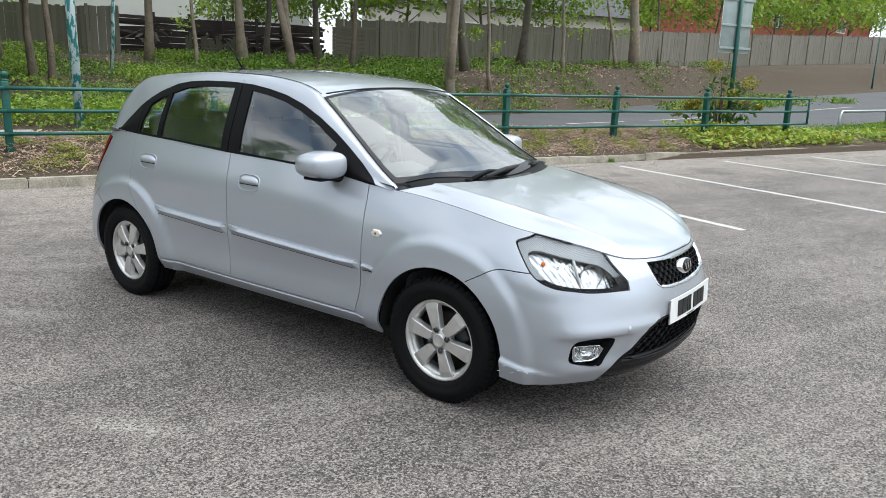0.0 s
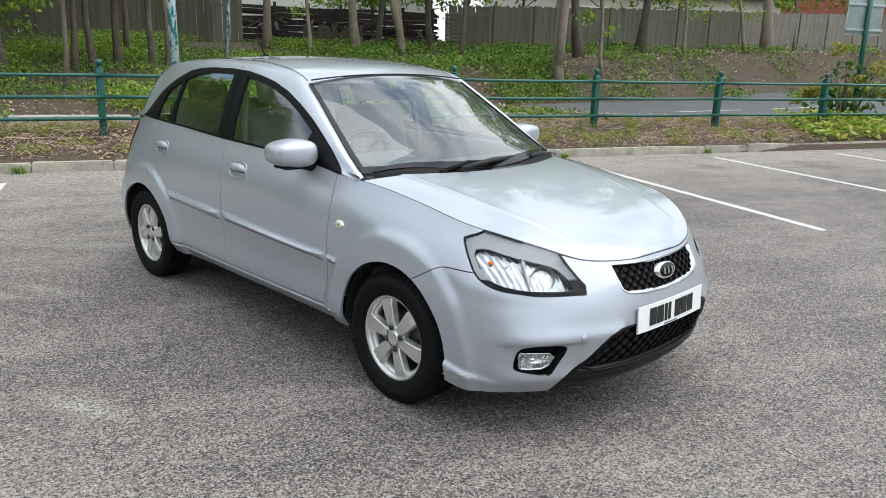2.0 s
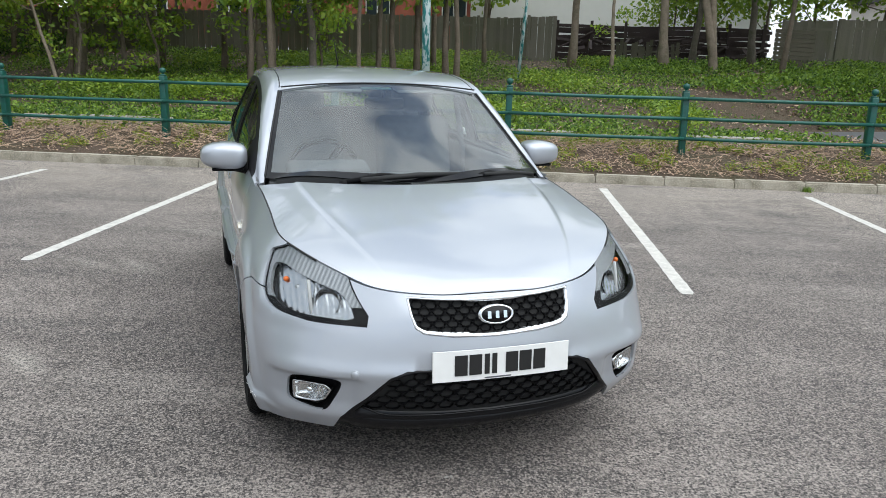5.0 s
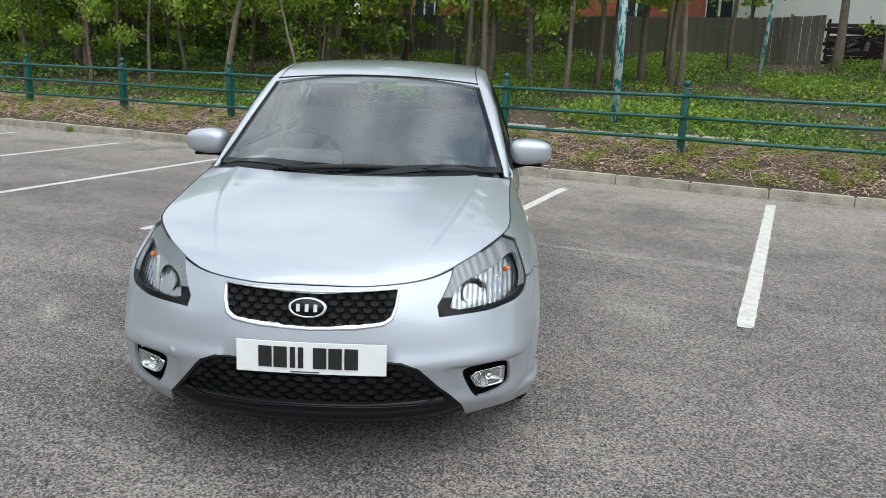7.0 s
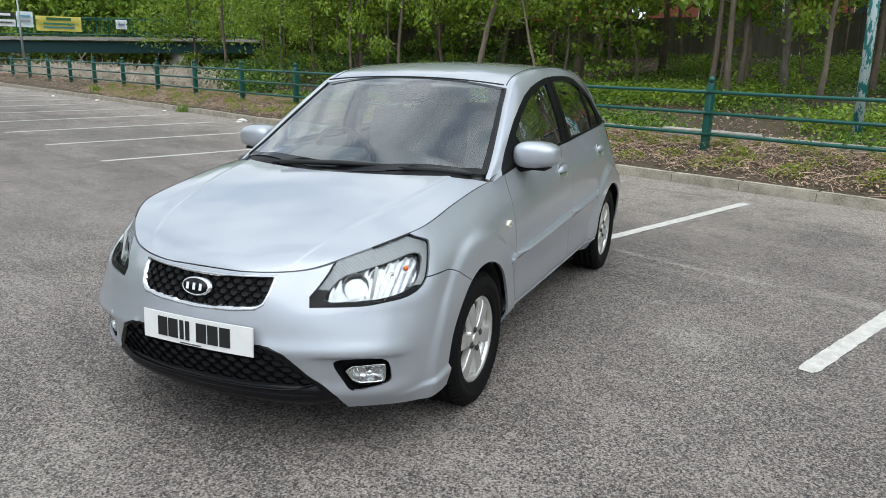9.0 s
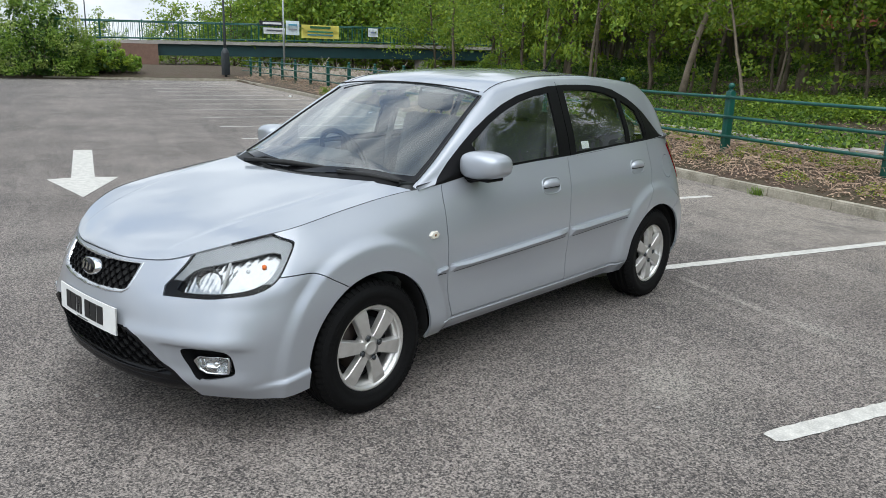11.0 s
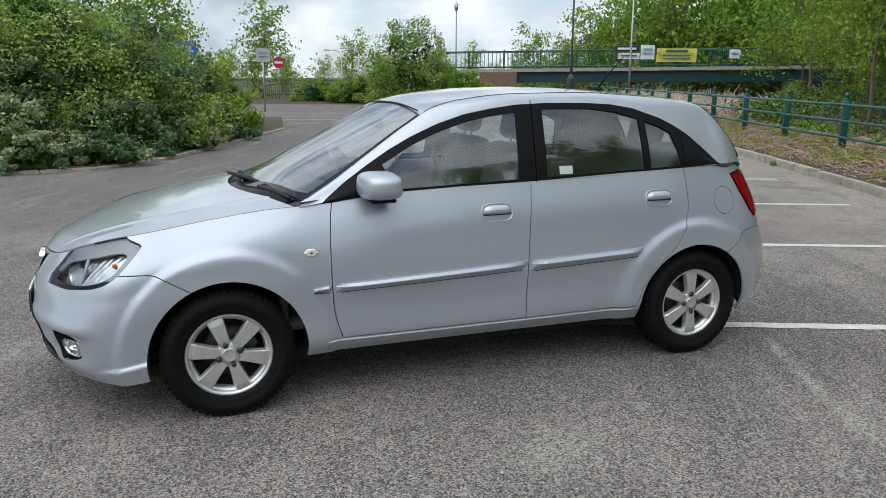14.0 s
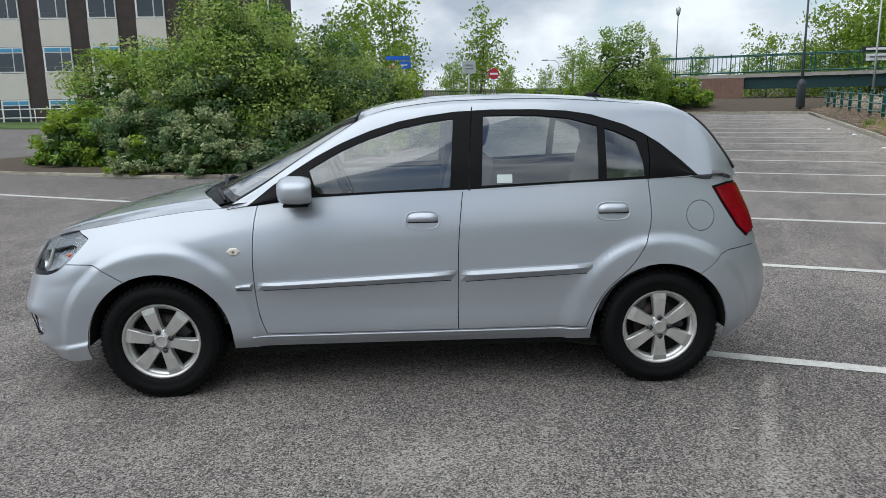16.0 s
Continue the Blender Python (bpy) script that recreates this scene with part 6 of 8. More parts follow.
def take(bm, tags, flip=1, lip=0.012, offset=0.0, whole=False):
    """A new bmesh of the faces with these tags, its edges turned inward."""
    out = bm.copy()
    lay = out.faces.layers.int["tag"]
    bmesh.ops.delete(out, geom=[f for f in out.faces if f[lay] not in tags], context="FACES")
    if not out.faces:
        return out
    out.normal_update()
    c = sum((f.normal.y * f.calc_area() for f in out.faces)) + 0.3 * sum(f.normal.z * f.calc_area() for f in out.faces) + sum(f.normal.x * f.calc_center_median().x * f.calc_area() for f in out.faces) * 0.5
    if c < 0:
        bmesh.ops.reverse_faces(out, faces=out.faces)
        out.normal_update()
    if offset:
        for v, n in [(v, v.normal.copy()) for v in out.verts]:
            v.co -= n * offset
    if whole:
        m = out.copy()
        for v in m.verts:
            v.co.y *= -1
        bmesh.ops.reverse_faces(m, faces=m.faces)
        me = bpy.data.meshes.new("tmp")
        m.to_mesh(me)
        m.free()
        out.from_mesh(me)
        bpy.data.meshes.remove(me)
        bmesh.ops.remove_doubles(out, verts=out.verts, dist=2e-4)
        out.normal_update()
    if lip:
        es = [e for e in out.edges if e.is_boundary]
        for e in es:
            e.smooth = False
        nrm = {v: v.normal.copy() for e in es for v in e.verts}
        r = bmesh.ops.extrude_edge_only(out, edges=es)
        for v in [g for g in r["geom"] if isinstance(g, bmesh.types.BMVert)]:
            src = min((e.other_vert(v) for e in v.link_edges if e.other_vert(v) in nrm), key=lambda w: (w.co - v.co).length, default=None)
            if src:
                v.co -= nrm[src] * lip
    if flip < 0:
        for v in out.verts:
            v.co.y *= -1
        bmesh.ops.reverse_faces(out, faces=out.faces)
    return out


def circle(cx, cz, r, n=40, a0=0.0, a1=math.tau):
    return [(cx + r * math.cos(a0 + (a1 - a0) * k / n), cz + r * math.sin(a0 + (a1 - a0) * k / n)) for k in range(n if a1 - a0 > 6.28 else n + 1)]


SURF = side_surface(62, 300)
# wheel-arch flares
for _cx, _r, _h in ((1.245, .352, .017), (-1.235, .347, .024)):
    _d = np.hypot(SURF[..., 0] - _cx, SURF[..., 2] - .285)
    _w = np.clip((_r + .150 - _d) / .05, 0, 1)
    SURF[..., 1] += np.where(SURF[..., 1] > .6, _h * _w * _w * (3 - 2 * _w), 0)
# swage under the headlamp corner and a shelf above the fog lamp
_g = SURF
_w = np.exp(-((_g[..., 2] - .445) / .035) ** 2) * np.clip((_g[..., 0] - 1.75) / .1, 0, 1) * np.clip((.85 - _g[..., 1]) / .05, 0, 1)
SURF[..., 0] += .012 * _w * (np.abs(_g[..., 1]) > .3)
# fin at the bumper's lower corner: a step that widens towards the wheel
_z0 = .262 + .05 * np.clip((1.82 - _g[..., 0]) / .24, 0, 1)
_w = np.clip((_z0 - _g[..., 2]) / .016, 0, 1) * np.clip((_g[..., 0] - 1.5) / .05, 0, 1) * np.clip((1.86 - _g[..., 0]) / .16, 0, 1) * (_g[..., 1] > .5)
SURF[..., 1] += .017 * _w
SURF[..., 0] += .006 * _w
# pressed pocket round each fog lamp, deepest under the brow
_b = (np.clip((_g[..., 1] - .46) / .06, 0, 1) * np.clip((.79 - _g[..., 1]) / .07, 0, 1)
      * np.clip((.432 - _g[..., 2]) / .014, 0, 1) * np.clip((_g[..., 2] - .262) / .07, 0, 1) * (_g[..., 0] > 1.62))
_b = _b * _b * (3 - 2 * _b)
SURF[..., 0] -= .016 * _b
SURF[..., 1] -= .007 * _b
SURF = np.insert(SURF, -1, .55 * SURF[-1] + .45 * SURF[-2], axis=0)
FLATS = SURF.reshape(-1, 3)


def side_y(x, z, k=6):
    d = np.hypot(FLATS[:, 0] - x, FLATS[:, 2] - z) + np.where(FLATS[:, 1] < .3, 9, 0)
    i = np.argpartition(d, k)[:k]
    w = 1 / (d[i] + 1e-4) ** 2
    return float((FLATS[i, 1] * w).sum() / w.sum())


def front_x(y, z, k=6):
    d = np.hypot(FLATS[:, 1] - abs(y), FLATS[:, 2] - z) + np.where(FLATS[:, 0] < 1.4, 9, 0)
    i = np.argpartition(d, k)[:k]
    w = 1 / (d[i] + 1e-4) ** 2
    return float((FLATS[i, 0] * w).sum() / w.sum())


# tags: 0 wing, 1 front door, 2 rear door, 3 quarter, 4 front bumper, 5 rear bumper, 6 tailgate, 7 sill, 8 headlamp, 9 tail lamp,
# 10 grille, 11 lower grille, 12 fog lamp, 13 fuel flap, 99 gap
F_SEAM = [(.752, .95), (.768, .87), (.778, .72), (.775, .55), (.762, .42), (.73, .318)]
B_SEAM = [(-.252, 1.01), (-.235, .87), (-.224, .72), (-.22, .5), (-.22, .314)]
R_SEAM = [(-1.172, 1.045), (-1.182, .9), (-1.17, .79), (-1.13, .70), (-1.06, .605), (-.965, .515), (-.905, .42), (-.862, .317)]
F_SEAM, R_SEAM, B_SEAM = [[tuple(p) for p in cubic(np.array(q), np.linspace(0, len(q) - 1, 2 * len(q)))] for q in (F_SEAM, R_SEAM, B_SEAM)]
SILL = [(.9, .306), (.73, .314), (-.22, .312), (-.862, .315), (-.95, .32)]
BUMP_F = [(1.40, .605), (1.47, .645), (1.53, .678), (1.58, .686), (1.70, .684)]
BUMP_F = [tuple(p) for p in cubic(np.array(BUMP_F), np.linspace(0, 4, 13))]
BUMP_R = [(-1.42, .575), (-1.47, .61), (-1.53, .665), (-1.58, .685), (-1.70, .695), (-1.95, .695)]
HEAD3 = [(1.99, .443, .604), (1.907, .615, .608), (1.86, .68, .617), (1.79, .74, .628), (1.728, .768, .652), (1.685, .775, .686), (1.64, .764, .738), (1.612, .752, .772), (1.60, .745, .80),
         (1.622, .735, .812), (1.655, .705, .828), (1.70, .665, .86), (1.81, .63, .90), (1.875, .56, .82), (1.895, .515, .775), (1.922, .488, .722), (1.955, .462, .675), (1.982, .44, .64)]
LAMP_IN = [(1.955, .475, .622), (1.895, .61, .628), (1.85, .672, .634), (1.79, .728, .647), (1.74, .752, .668), (1.70, .758, .70), (1.645, .742, .765), (1.70, .725, .776), (1.78, .665, .752), (1.84, .59, .732), (1.89, .52, .71), (1.93, .488, .668)]
HEAD = [QUARTER[0](p) for p in HEAD3]
HEAD = [tuple(p) for p in cubic(np.array(HEAD), np.linspace(0, len(HEAD) - 1, 3 * len(HEAD) - 2))]
_c = np.mean(HEAD, 0)
LAMP_RIM = [tuple(_c + (np.array(p) - _c) * (1 - .007 / np.hypot(*(np.array(p) - _c)))) for p in HEAD]
GRILLE = [(-.01, .699), (.11, .70), (.17, .702), (.313, .708), (.306, .648), (.293, .606), (.264, .588), (.16, .575), (-.01, .569)]
LOWER = [(-.01, .465), (.325, .465), (.385, .44), (.54, .262), (.57, .15), (-.01, .15)]
FOG = [(.532, .398), (.56, .417), (.665, .421), (.712, .408), (.717, .322), (.70, .307), (.61, .285), (.58, .292)]


def rounded(poly, times=2):
    """Cut the corners of a closed outline."""
    for _ in range(times):
        out = []
        for (a, b), (c, d) in zip(poly, poly[1:] + poly[:1]):
            out += [(a * .78 + c * .22, b * .78 + d * .22), (a * .22 + c * .78, b * .22 + d * .78)]
        poly = out
    return poly


FOG = rounded(FOG)
lower = shell(SURF)
lay = lower.faces.layers.int["tag"]
is_front = lambda c: c.x > 1.5
cut(lower, [(.78, 1.2), *F_SEAM, (-.22, .314), *B_SEAM[::-1], (-.25, 1.2)], SIDE, 1)
cut(lower, [(-.25, 1.2), *B_SEAM, (-.862, .317), *R_SEAM[::-1], (-1.17, 1.2)], SIDE, 2)
cut(lower, [(.93, .1), (.93, .306), *SILL[1:4], (-.98, .32), (-.98, .1)], SIDE, 7, only={0})
cut(lower, [(-.80, .1), (-.862, .317), *R_SEAM[::-1], (-1.17, 1.2), (-2.2, 1.2), (-2.2, .1)], SIDE, 3, only={0})
cut(lower, [*BUMP_F, (2.3, .684), (2.3, .1), (1.40, .1)], SIDE, 4, only={0})
cut(lower, [*BUMP_F[9:], (1.60, .95), (2.3, .95), (2.3, .684)], SIDE, 4, lambda c: c.x > 1.86, only={0})
cut(lower, [*BUMP_R, (-2.2, .1), (-1.42, .1)], SIDE, 5, only={3})
cut(lower, [(-1.655, .69), (-1.655, 1.2), (-2.2, 1.2), (-2.2, .69)], SIDE, 6, only={3})
cut(lower, [(-1.506, .995), (-1.60, 1.012), (-1.95, .997), (-1.95, .765), (-1.72, .754), (-1.692, .735), (-1.632, .79), (-1.565, .893)], SIDE, 97, lambda c: c.y > .5 and c.x < -1.48)
cut(lower, [(-1.525, .985), (-1.60, 1.0), (-1.95, .985), (-1.95, .775), (-1.72, .765), (-1.695, .75), (-1.645, .795), (-1.58, .895)], SIDE, 9, lambda c: c.y > .5 and c.x < -1.5)
cut(lower, HEAD, QUARTER, 8, is_front)
cut(lower, GRILLE, FRONT, 10, lambda c: c.x > 1.9)
cut(lower, LOWER, FRONT, 11, lambda c: c.x > 1.85)
cut(lower, FOG, FRONT, 12, lambda c: c.x > 1.7)
cut(lower, circle(1.245, .285, .352, 72), SIDE, 99)
cut(lower, circle(-1.235, .285, .347, 72), SIDE, 99)
cut(lower, circle(-1.435, .857, .0745, 40), SIDE, 98, lambda c: c.x > -1.6)
cut(lower, circle(-1.435, .857, .0712, 40), SIDE, 13, lambda c: c.x > -1.6)
for line in (F_SEAM, B_SEAM, R_SEAM):
    seam(lower, line, SIDE, 0.0042)
seam(lower, SILL[1:4], SIDE, 0.0045)
seam(lower, BUMP_F, SIDE, 0.004, lambda c: c.x < 1.72)
seam(lower, BUMP_R, SIDE, 0.004, lambda c: c.y > .3)

WINDOW = [(.83, .925), (.68, 1.04), (.57, 1.112), (.46, 1.178), (.34, 1.238), (.20, 1.294), (.06, 1.336), (-.08, 1.362), (-.22, 1.38), (-.40, 1.388), (-.63, 1.386), (-.78, 1.377), (-.91, 1.357), (-1.08, 1.303),
          (-1.17, 1.26), (-1.25, 1.212), (-1.36, 1.123), (-1.455, 1.035), (-1.40, 1.05), (-1.17, 1.040), (-.75, 1.028), (-.29, 1.008), (.12, .998), (.5, .982), (.72, .952)]
PANE_F = [(.50, 1.115), (.34, 1.202), (.20, 1.258), (.06, 1.302), (-.08, 1.33), (-.215, 1.347), (-.19, 1.02), (.38, 1.0), (.44, 1.0), (.465, 1.02)]
PANE_R = [(-.365, 1.358), (-.5, 1.36), (-.65, 1.356), (-.80, 1.338), (-.935, 1.302), (-.925, 1.045), (-.345, 1.025)]
PANE_Q = [(-.972, 1.29), (-1.06, 1.26), (-1.13, 1.225), (-1.155, 1.13), (-1.16, 1.055), (-.966, 1.046)]
upper = shell(green_surface(170))
cut(upper, WINDOW, SIDE, 20)
for poly, tag in ((PANE_F, 21), (PANE_R, 22), (PANE_Q, 23)):
    cut(upper, poly, SIDE, tag)
seam(upper, [(-.283, 1.0), (-.292, 1.2), (-.31, 1.40)], SIDE, .006)
seam(upper, [(-1.178, 1.04), (-1.188, 1.15), (-1.19, 1.24)], SIDE, .005)

roof = shell(top_surface(-1.45, .265, 60, 30))
hood = shell(hood_surface())
rear_edge = [(1.155 - .215 * (y / .7) ** 2, y) for y in np.linspace(0, .80, 17)]
cut(hood, [(x, y) for x, y in [(rear_edge[0][0], -.02), *rear_edge]] + [(.6, .80), (.6, -.02)], PLAN, 99)

_top = SURF[-2]
for f in lower.faces:
    c = f.calc_center_median()
    if c.x > 1.86 and f[lay] == 4 and c.z > float(np.interp(c.y, _top[::-1][:60, 1][::1], _top[::-1][:60, 2])) - .0005:
        f[lay] = 99
part("bonnet", take(hood, {0}, whole=True), M_PAINT, car)
for sy in (1, -1):
    bm = bmesh.new()
    edge = cubic(SIDE_NET[6], np.linspace(8.7, 13.6, 60))
    tube(bm, [(p[0], sy * (p[1] - .004), p[2] - .003) for p in edge], [.0045] * 60, 6)
    part("bonnet_seam", bm, M_SEAL, car)
part("roof", take(roof, {0}, whole=True), M_PAINT, car)
part("front_bumper", take(lower, {4}, whole=True), M_PAINT, car, "silver front bumper with a scuffed lower corner")
part("rear_bumper", take(lower, {5}, whole=True), M_PAINT, car)
part("tailgate", take(lower, {6}, whole=True), M_PAINT, car)
DOORS = {}


def islands(bm, main, rest):
    """The connected pieces of a cut panel, the largest first."""
    bm.faces.index_update()
    left, out = set(bm.faces), []
    while left:
        stack, seen = [left.pop()], []
        while stack:
            f = stack.pop()
            seen.append(f.index)
            for e in f.edges:
                for g in e.link_faces:
                    if g in left:
                        left.remove(g)
                        stack.append(g)
        out.append(set(seen))
    out.sort(key=len, reverse=True)
    for k, keep in enumerate(out):
        c = bm.copy()
        c.faces.index_update()
        bmesh.ops.delete(c, geom=[f for f in c.faces if f.index not in keep], context="FACES")
        if k == 0 or len(keep) > 6:
            yield (main if k == 0 else rest), c


for sy in (1, -1):
    for name, piece in islands(take(lower, {0}, sy), "front_wing", "lamp_surround_strip"):
        part(name, piece, M_PAINT, car)
    part("rear_quarter", take(lower, {3} if sy > 0 else {3, 98, 13}, sy), M_PAINT, car)
    part("sill", take(lower, {7}, sy), M_PAINT, car)
    if sy > 0:
        part("fuel_flap", take(lower, {13}, sy), M_PAINT, car)
    part("roof_side", take(upper, {0}, sy), M_PAINT, car)
    DOORS[sy, 0] = part("front_door", take(lower, {1}, sy), M_PAINT, car)
    DOORS[sy, 1] = part("rear_door", take(lower, {2}, sy), M_PAINT, car)
    part("window_frame", take(upper, {20}, sy), M_BLACK, car, "black window surround")
    part("window_pane", take(upper, {21}, sy, 0, .007), M_GLASS, DOORS[sy, 0])
    part("window_pane", take(upper, {22}, sy, 0, .007), M_GLASS, DOORS[sy, 1])
    part("window_pane", take(upper, {23}, sy, 0, .007), M_GLASS, DOORS[sy, 1])
    tl = part("tail_lamp", take(lower, {9}, sy, .02, -.004), M_RED, car, "red tail lamp lens")
    part("lamp_surround", take(lower, {97}, sy, .01, .004), M_BLACK, tl)

# dark inner shell behind the panel gaps, open at the windows
inner = shell(SURF)
cut(inner, circle(1.245, .285, .36), SIDE, 99)
cut(inner, circle(-1.235, .285, .355), SIDE, 99)
cut(inner, HEAD, QUARTER, 8, is_front)
cut(inner, FOG, FRONT, 8, lambda c: c.x > 1.7)
part("inner_shell", take(inner, {0}, 1, 0, .016, whole=True), M_UNDER, car)
bm = bmesh.new()
box(bm, 3.1, 1.30, .06, Matrix.Translation((.05, 0, .2)), .01)
part("floor_pan", bm, M_UNDER, car)
for x, r in ((1.245, .358), (-1.235, .353)):
    for sy in (1, -1):
        bm = bmesh.new()
        for k in range(25):
            a = math.pi * (-.01 + 1.02 * k / 24)
            p = (x + r * math.cos(a), .285 + r * math.sin(a))
            bm.verts.new((p[0], sy * .80, p[1]))
            bm.verts.new((p[0], sy * .50, p[1]))
        bm.verts.ensure_lookup_table()
        for k in range(24):
            bm.faces.new([bm.verts[i] for i in (2 * k, 2 * k + 1, 2 * k + 3, 2 * k + 2)])
        bm.faces.new([bm.verts[2 * k + 1] for k in range(25)])
        part("wheel_arch_liner", bm, M_UNDER, car)

# screens
def clear(ob):
    """Let daylight through a pane."""
    ob.visible_shadow = False
    return ob


def grid_part(P, material, name, whole=True, offset=0.0, parent=None, label=""):
    return part(name, take(shell(P), {0}, 1, 0, offset, whole), material, parent or car, label)


def screen(x0, x1, name, glass, base=None):
    P = top_surface(x0, x1, 48, 48)
    if base:
        s = np.linspace(0, 1, 48)
        for i, f in enumerate(np.linspace(0, 1, 48)):
            xs = x0 + (base(s) - x0) * f
            for j, x in enumerate(xs):
                ye, ze = green_at([min(x, .90)])[0][6:8]
                zc = pchip(CENTRE_X, CENTRE_Z, [x])[0]
                P[i, j] = (x, s[j] * ye, zc + (ze - zc) * s[j] ** 2.2)
    g = grid_part(P[:-3, :-2], glass, name)
    bm = bmesh.new()
    for Q in (P[-4:], P[:-3, -3:]):
        for sy in (1, -1):
            R = Q.copy()
            R[..., 1] *= sy
            vs = [[bm.verts.new(p) for p in row] for row in R]
            for a, b in zip(vs, vs[1:]):
                for k in range(len(a) - 1):
                    bm.faces.new((a[k], a[k + 1], b[k + 1], b[k]) if sy > 0 else (a[k], b[k], b[k + 1], a[k + 1]))
    bmesh.ops.remove_doubles(bm, verts=bm.verts, dist=1e-5)
    part("screen_border", bm, M_GLOSSBLACK, g, "black printed border")
    return g


SCREEN_BASE = lambda s: 1.085 - .215 * s ** 2
wind = screen(.275, 1.085, "windscreen", M_SCREEN, SCREEN_BASE)
screen(-1.72, -1.45, "rear_window", M_GLASS)
# cowl between windscreen and bonnet
bm = bmesh.new()
rows = []
for y in np.linspace(-.645, .645, 49):
    s = abs(y) / .70
    xa, xb = 1.085 - .215 * s ** 2, 1.17 - .215 * s ** 2
    za = pchip(CENTRE_X, CENTRE_Z, [min(xa, 1.09)])[0]
    ze = green_at([min(xa, .90)])[0][7]
    za = za + (ze - za) * min(1, s) ** 2.2
    rows.append([bm.verts.new(p) for p in ((xa - .02, y, za - .004), (xa + .012, y, za - .006), (xa + .04, y, za - .016), (xb, y, za - .03), (xb + .02, y, za - .05))])
for a, b in zip(rows, rows[1:]):
    for k in range(4):
        bm.faces.new((a[k], a[k + 1], b[k + 1], b[k]))
cowl = part("cowl", bm, M_BLACK, car, "black plastic scuttle panel")
bm = bmesh.new()
for y in np.concatenate([np.arange(-.52, -.16, .014), np.arange(-.05, .57, .014)]):
    s = abs(y) / .70
    x = 1.085 - .215 * s ** 2 + .043
    box(bm, .04, .006, .01, pose(x, y, .951 - .012 * s, 0, 18, 0))
part("vent_slats", bm, M_TRIM, cowl, smooth=False)["kind"] = "stuff"

# wipers
def wiper(p0, p1, p2):
    bm = bmesh.new()
    tube(bm, [p0, Vector(p0).lerp(Vector(p1), .5) + Vector((0, 0, .022)), p1], [.014, .012, .008], 8)
    w = part("wiper", bm, M_BLACK, car)
    bm = bmesh.new()
    a, b = Vector(p1).lerp(Vector(p2), -.9), Vector(p2)
    tube(bm, [a, (a + b) / 2 + Vector((0, 0, .006)), b], [.010, .014, .008], 6)
    part("wiper_blade", bm, M_SEAL, w)
    bm = bmesh.new()
    lathe(bm, [(0, .014), (.018, .012), (.02, -.01), (0, -.012)], 16, "Z", Matrix.Translation(p0))
    part("wiper_hub", bm, M_BLACK, w)


wiper((1.075, -.36, .962), (1.07, -.02, .985), (1.0, .28, .985))
wiper((1.03, .26, .962), (.985, .48, .975), (.93, .64, .965))



# --- lamps ---
def disc_bowl(c, d, r, depth, n=28):
    bm = bmesh.new()
    m = Vector(d).to_track_quat("Z", "Y").to_matrix().to_4x4()
    m.translation = c
    lathe(bm, [(r, 0), (r * .93, -depth * .25), (r * .7, -depth * .65), (r * .35, -depth * .95), (.001, -depth)], n, "Z", m)
    return bm


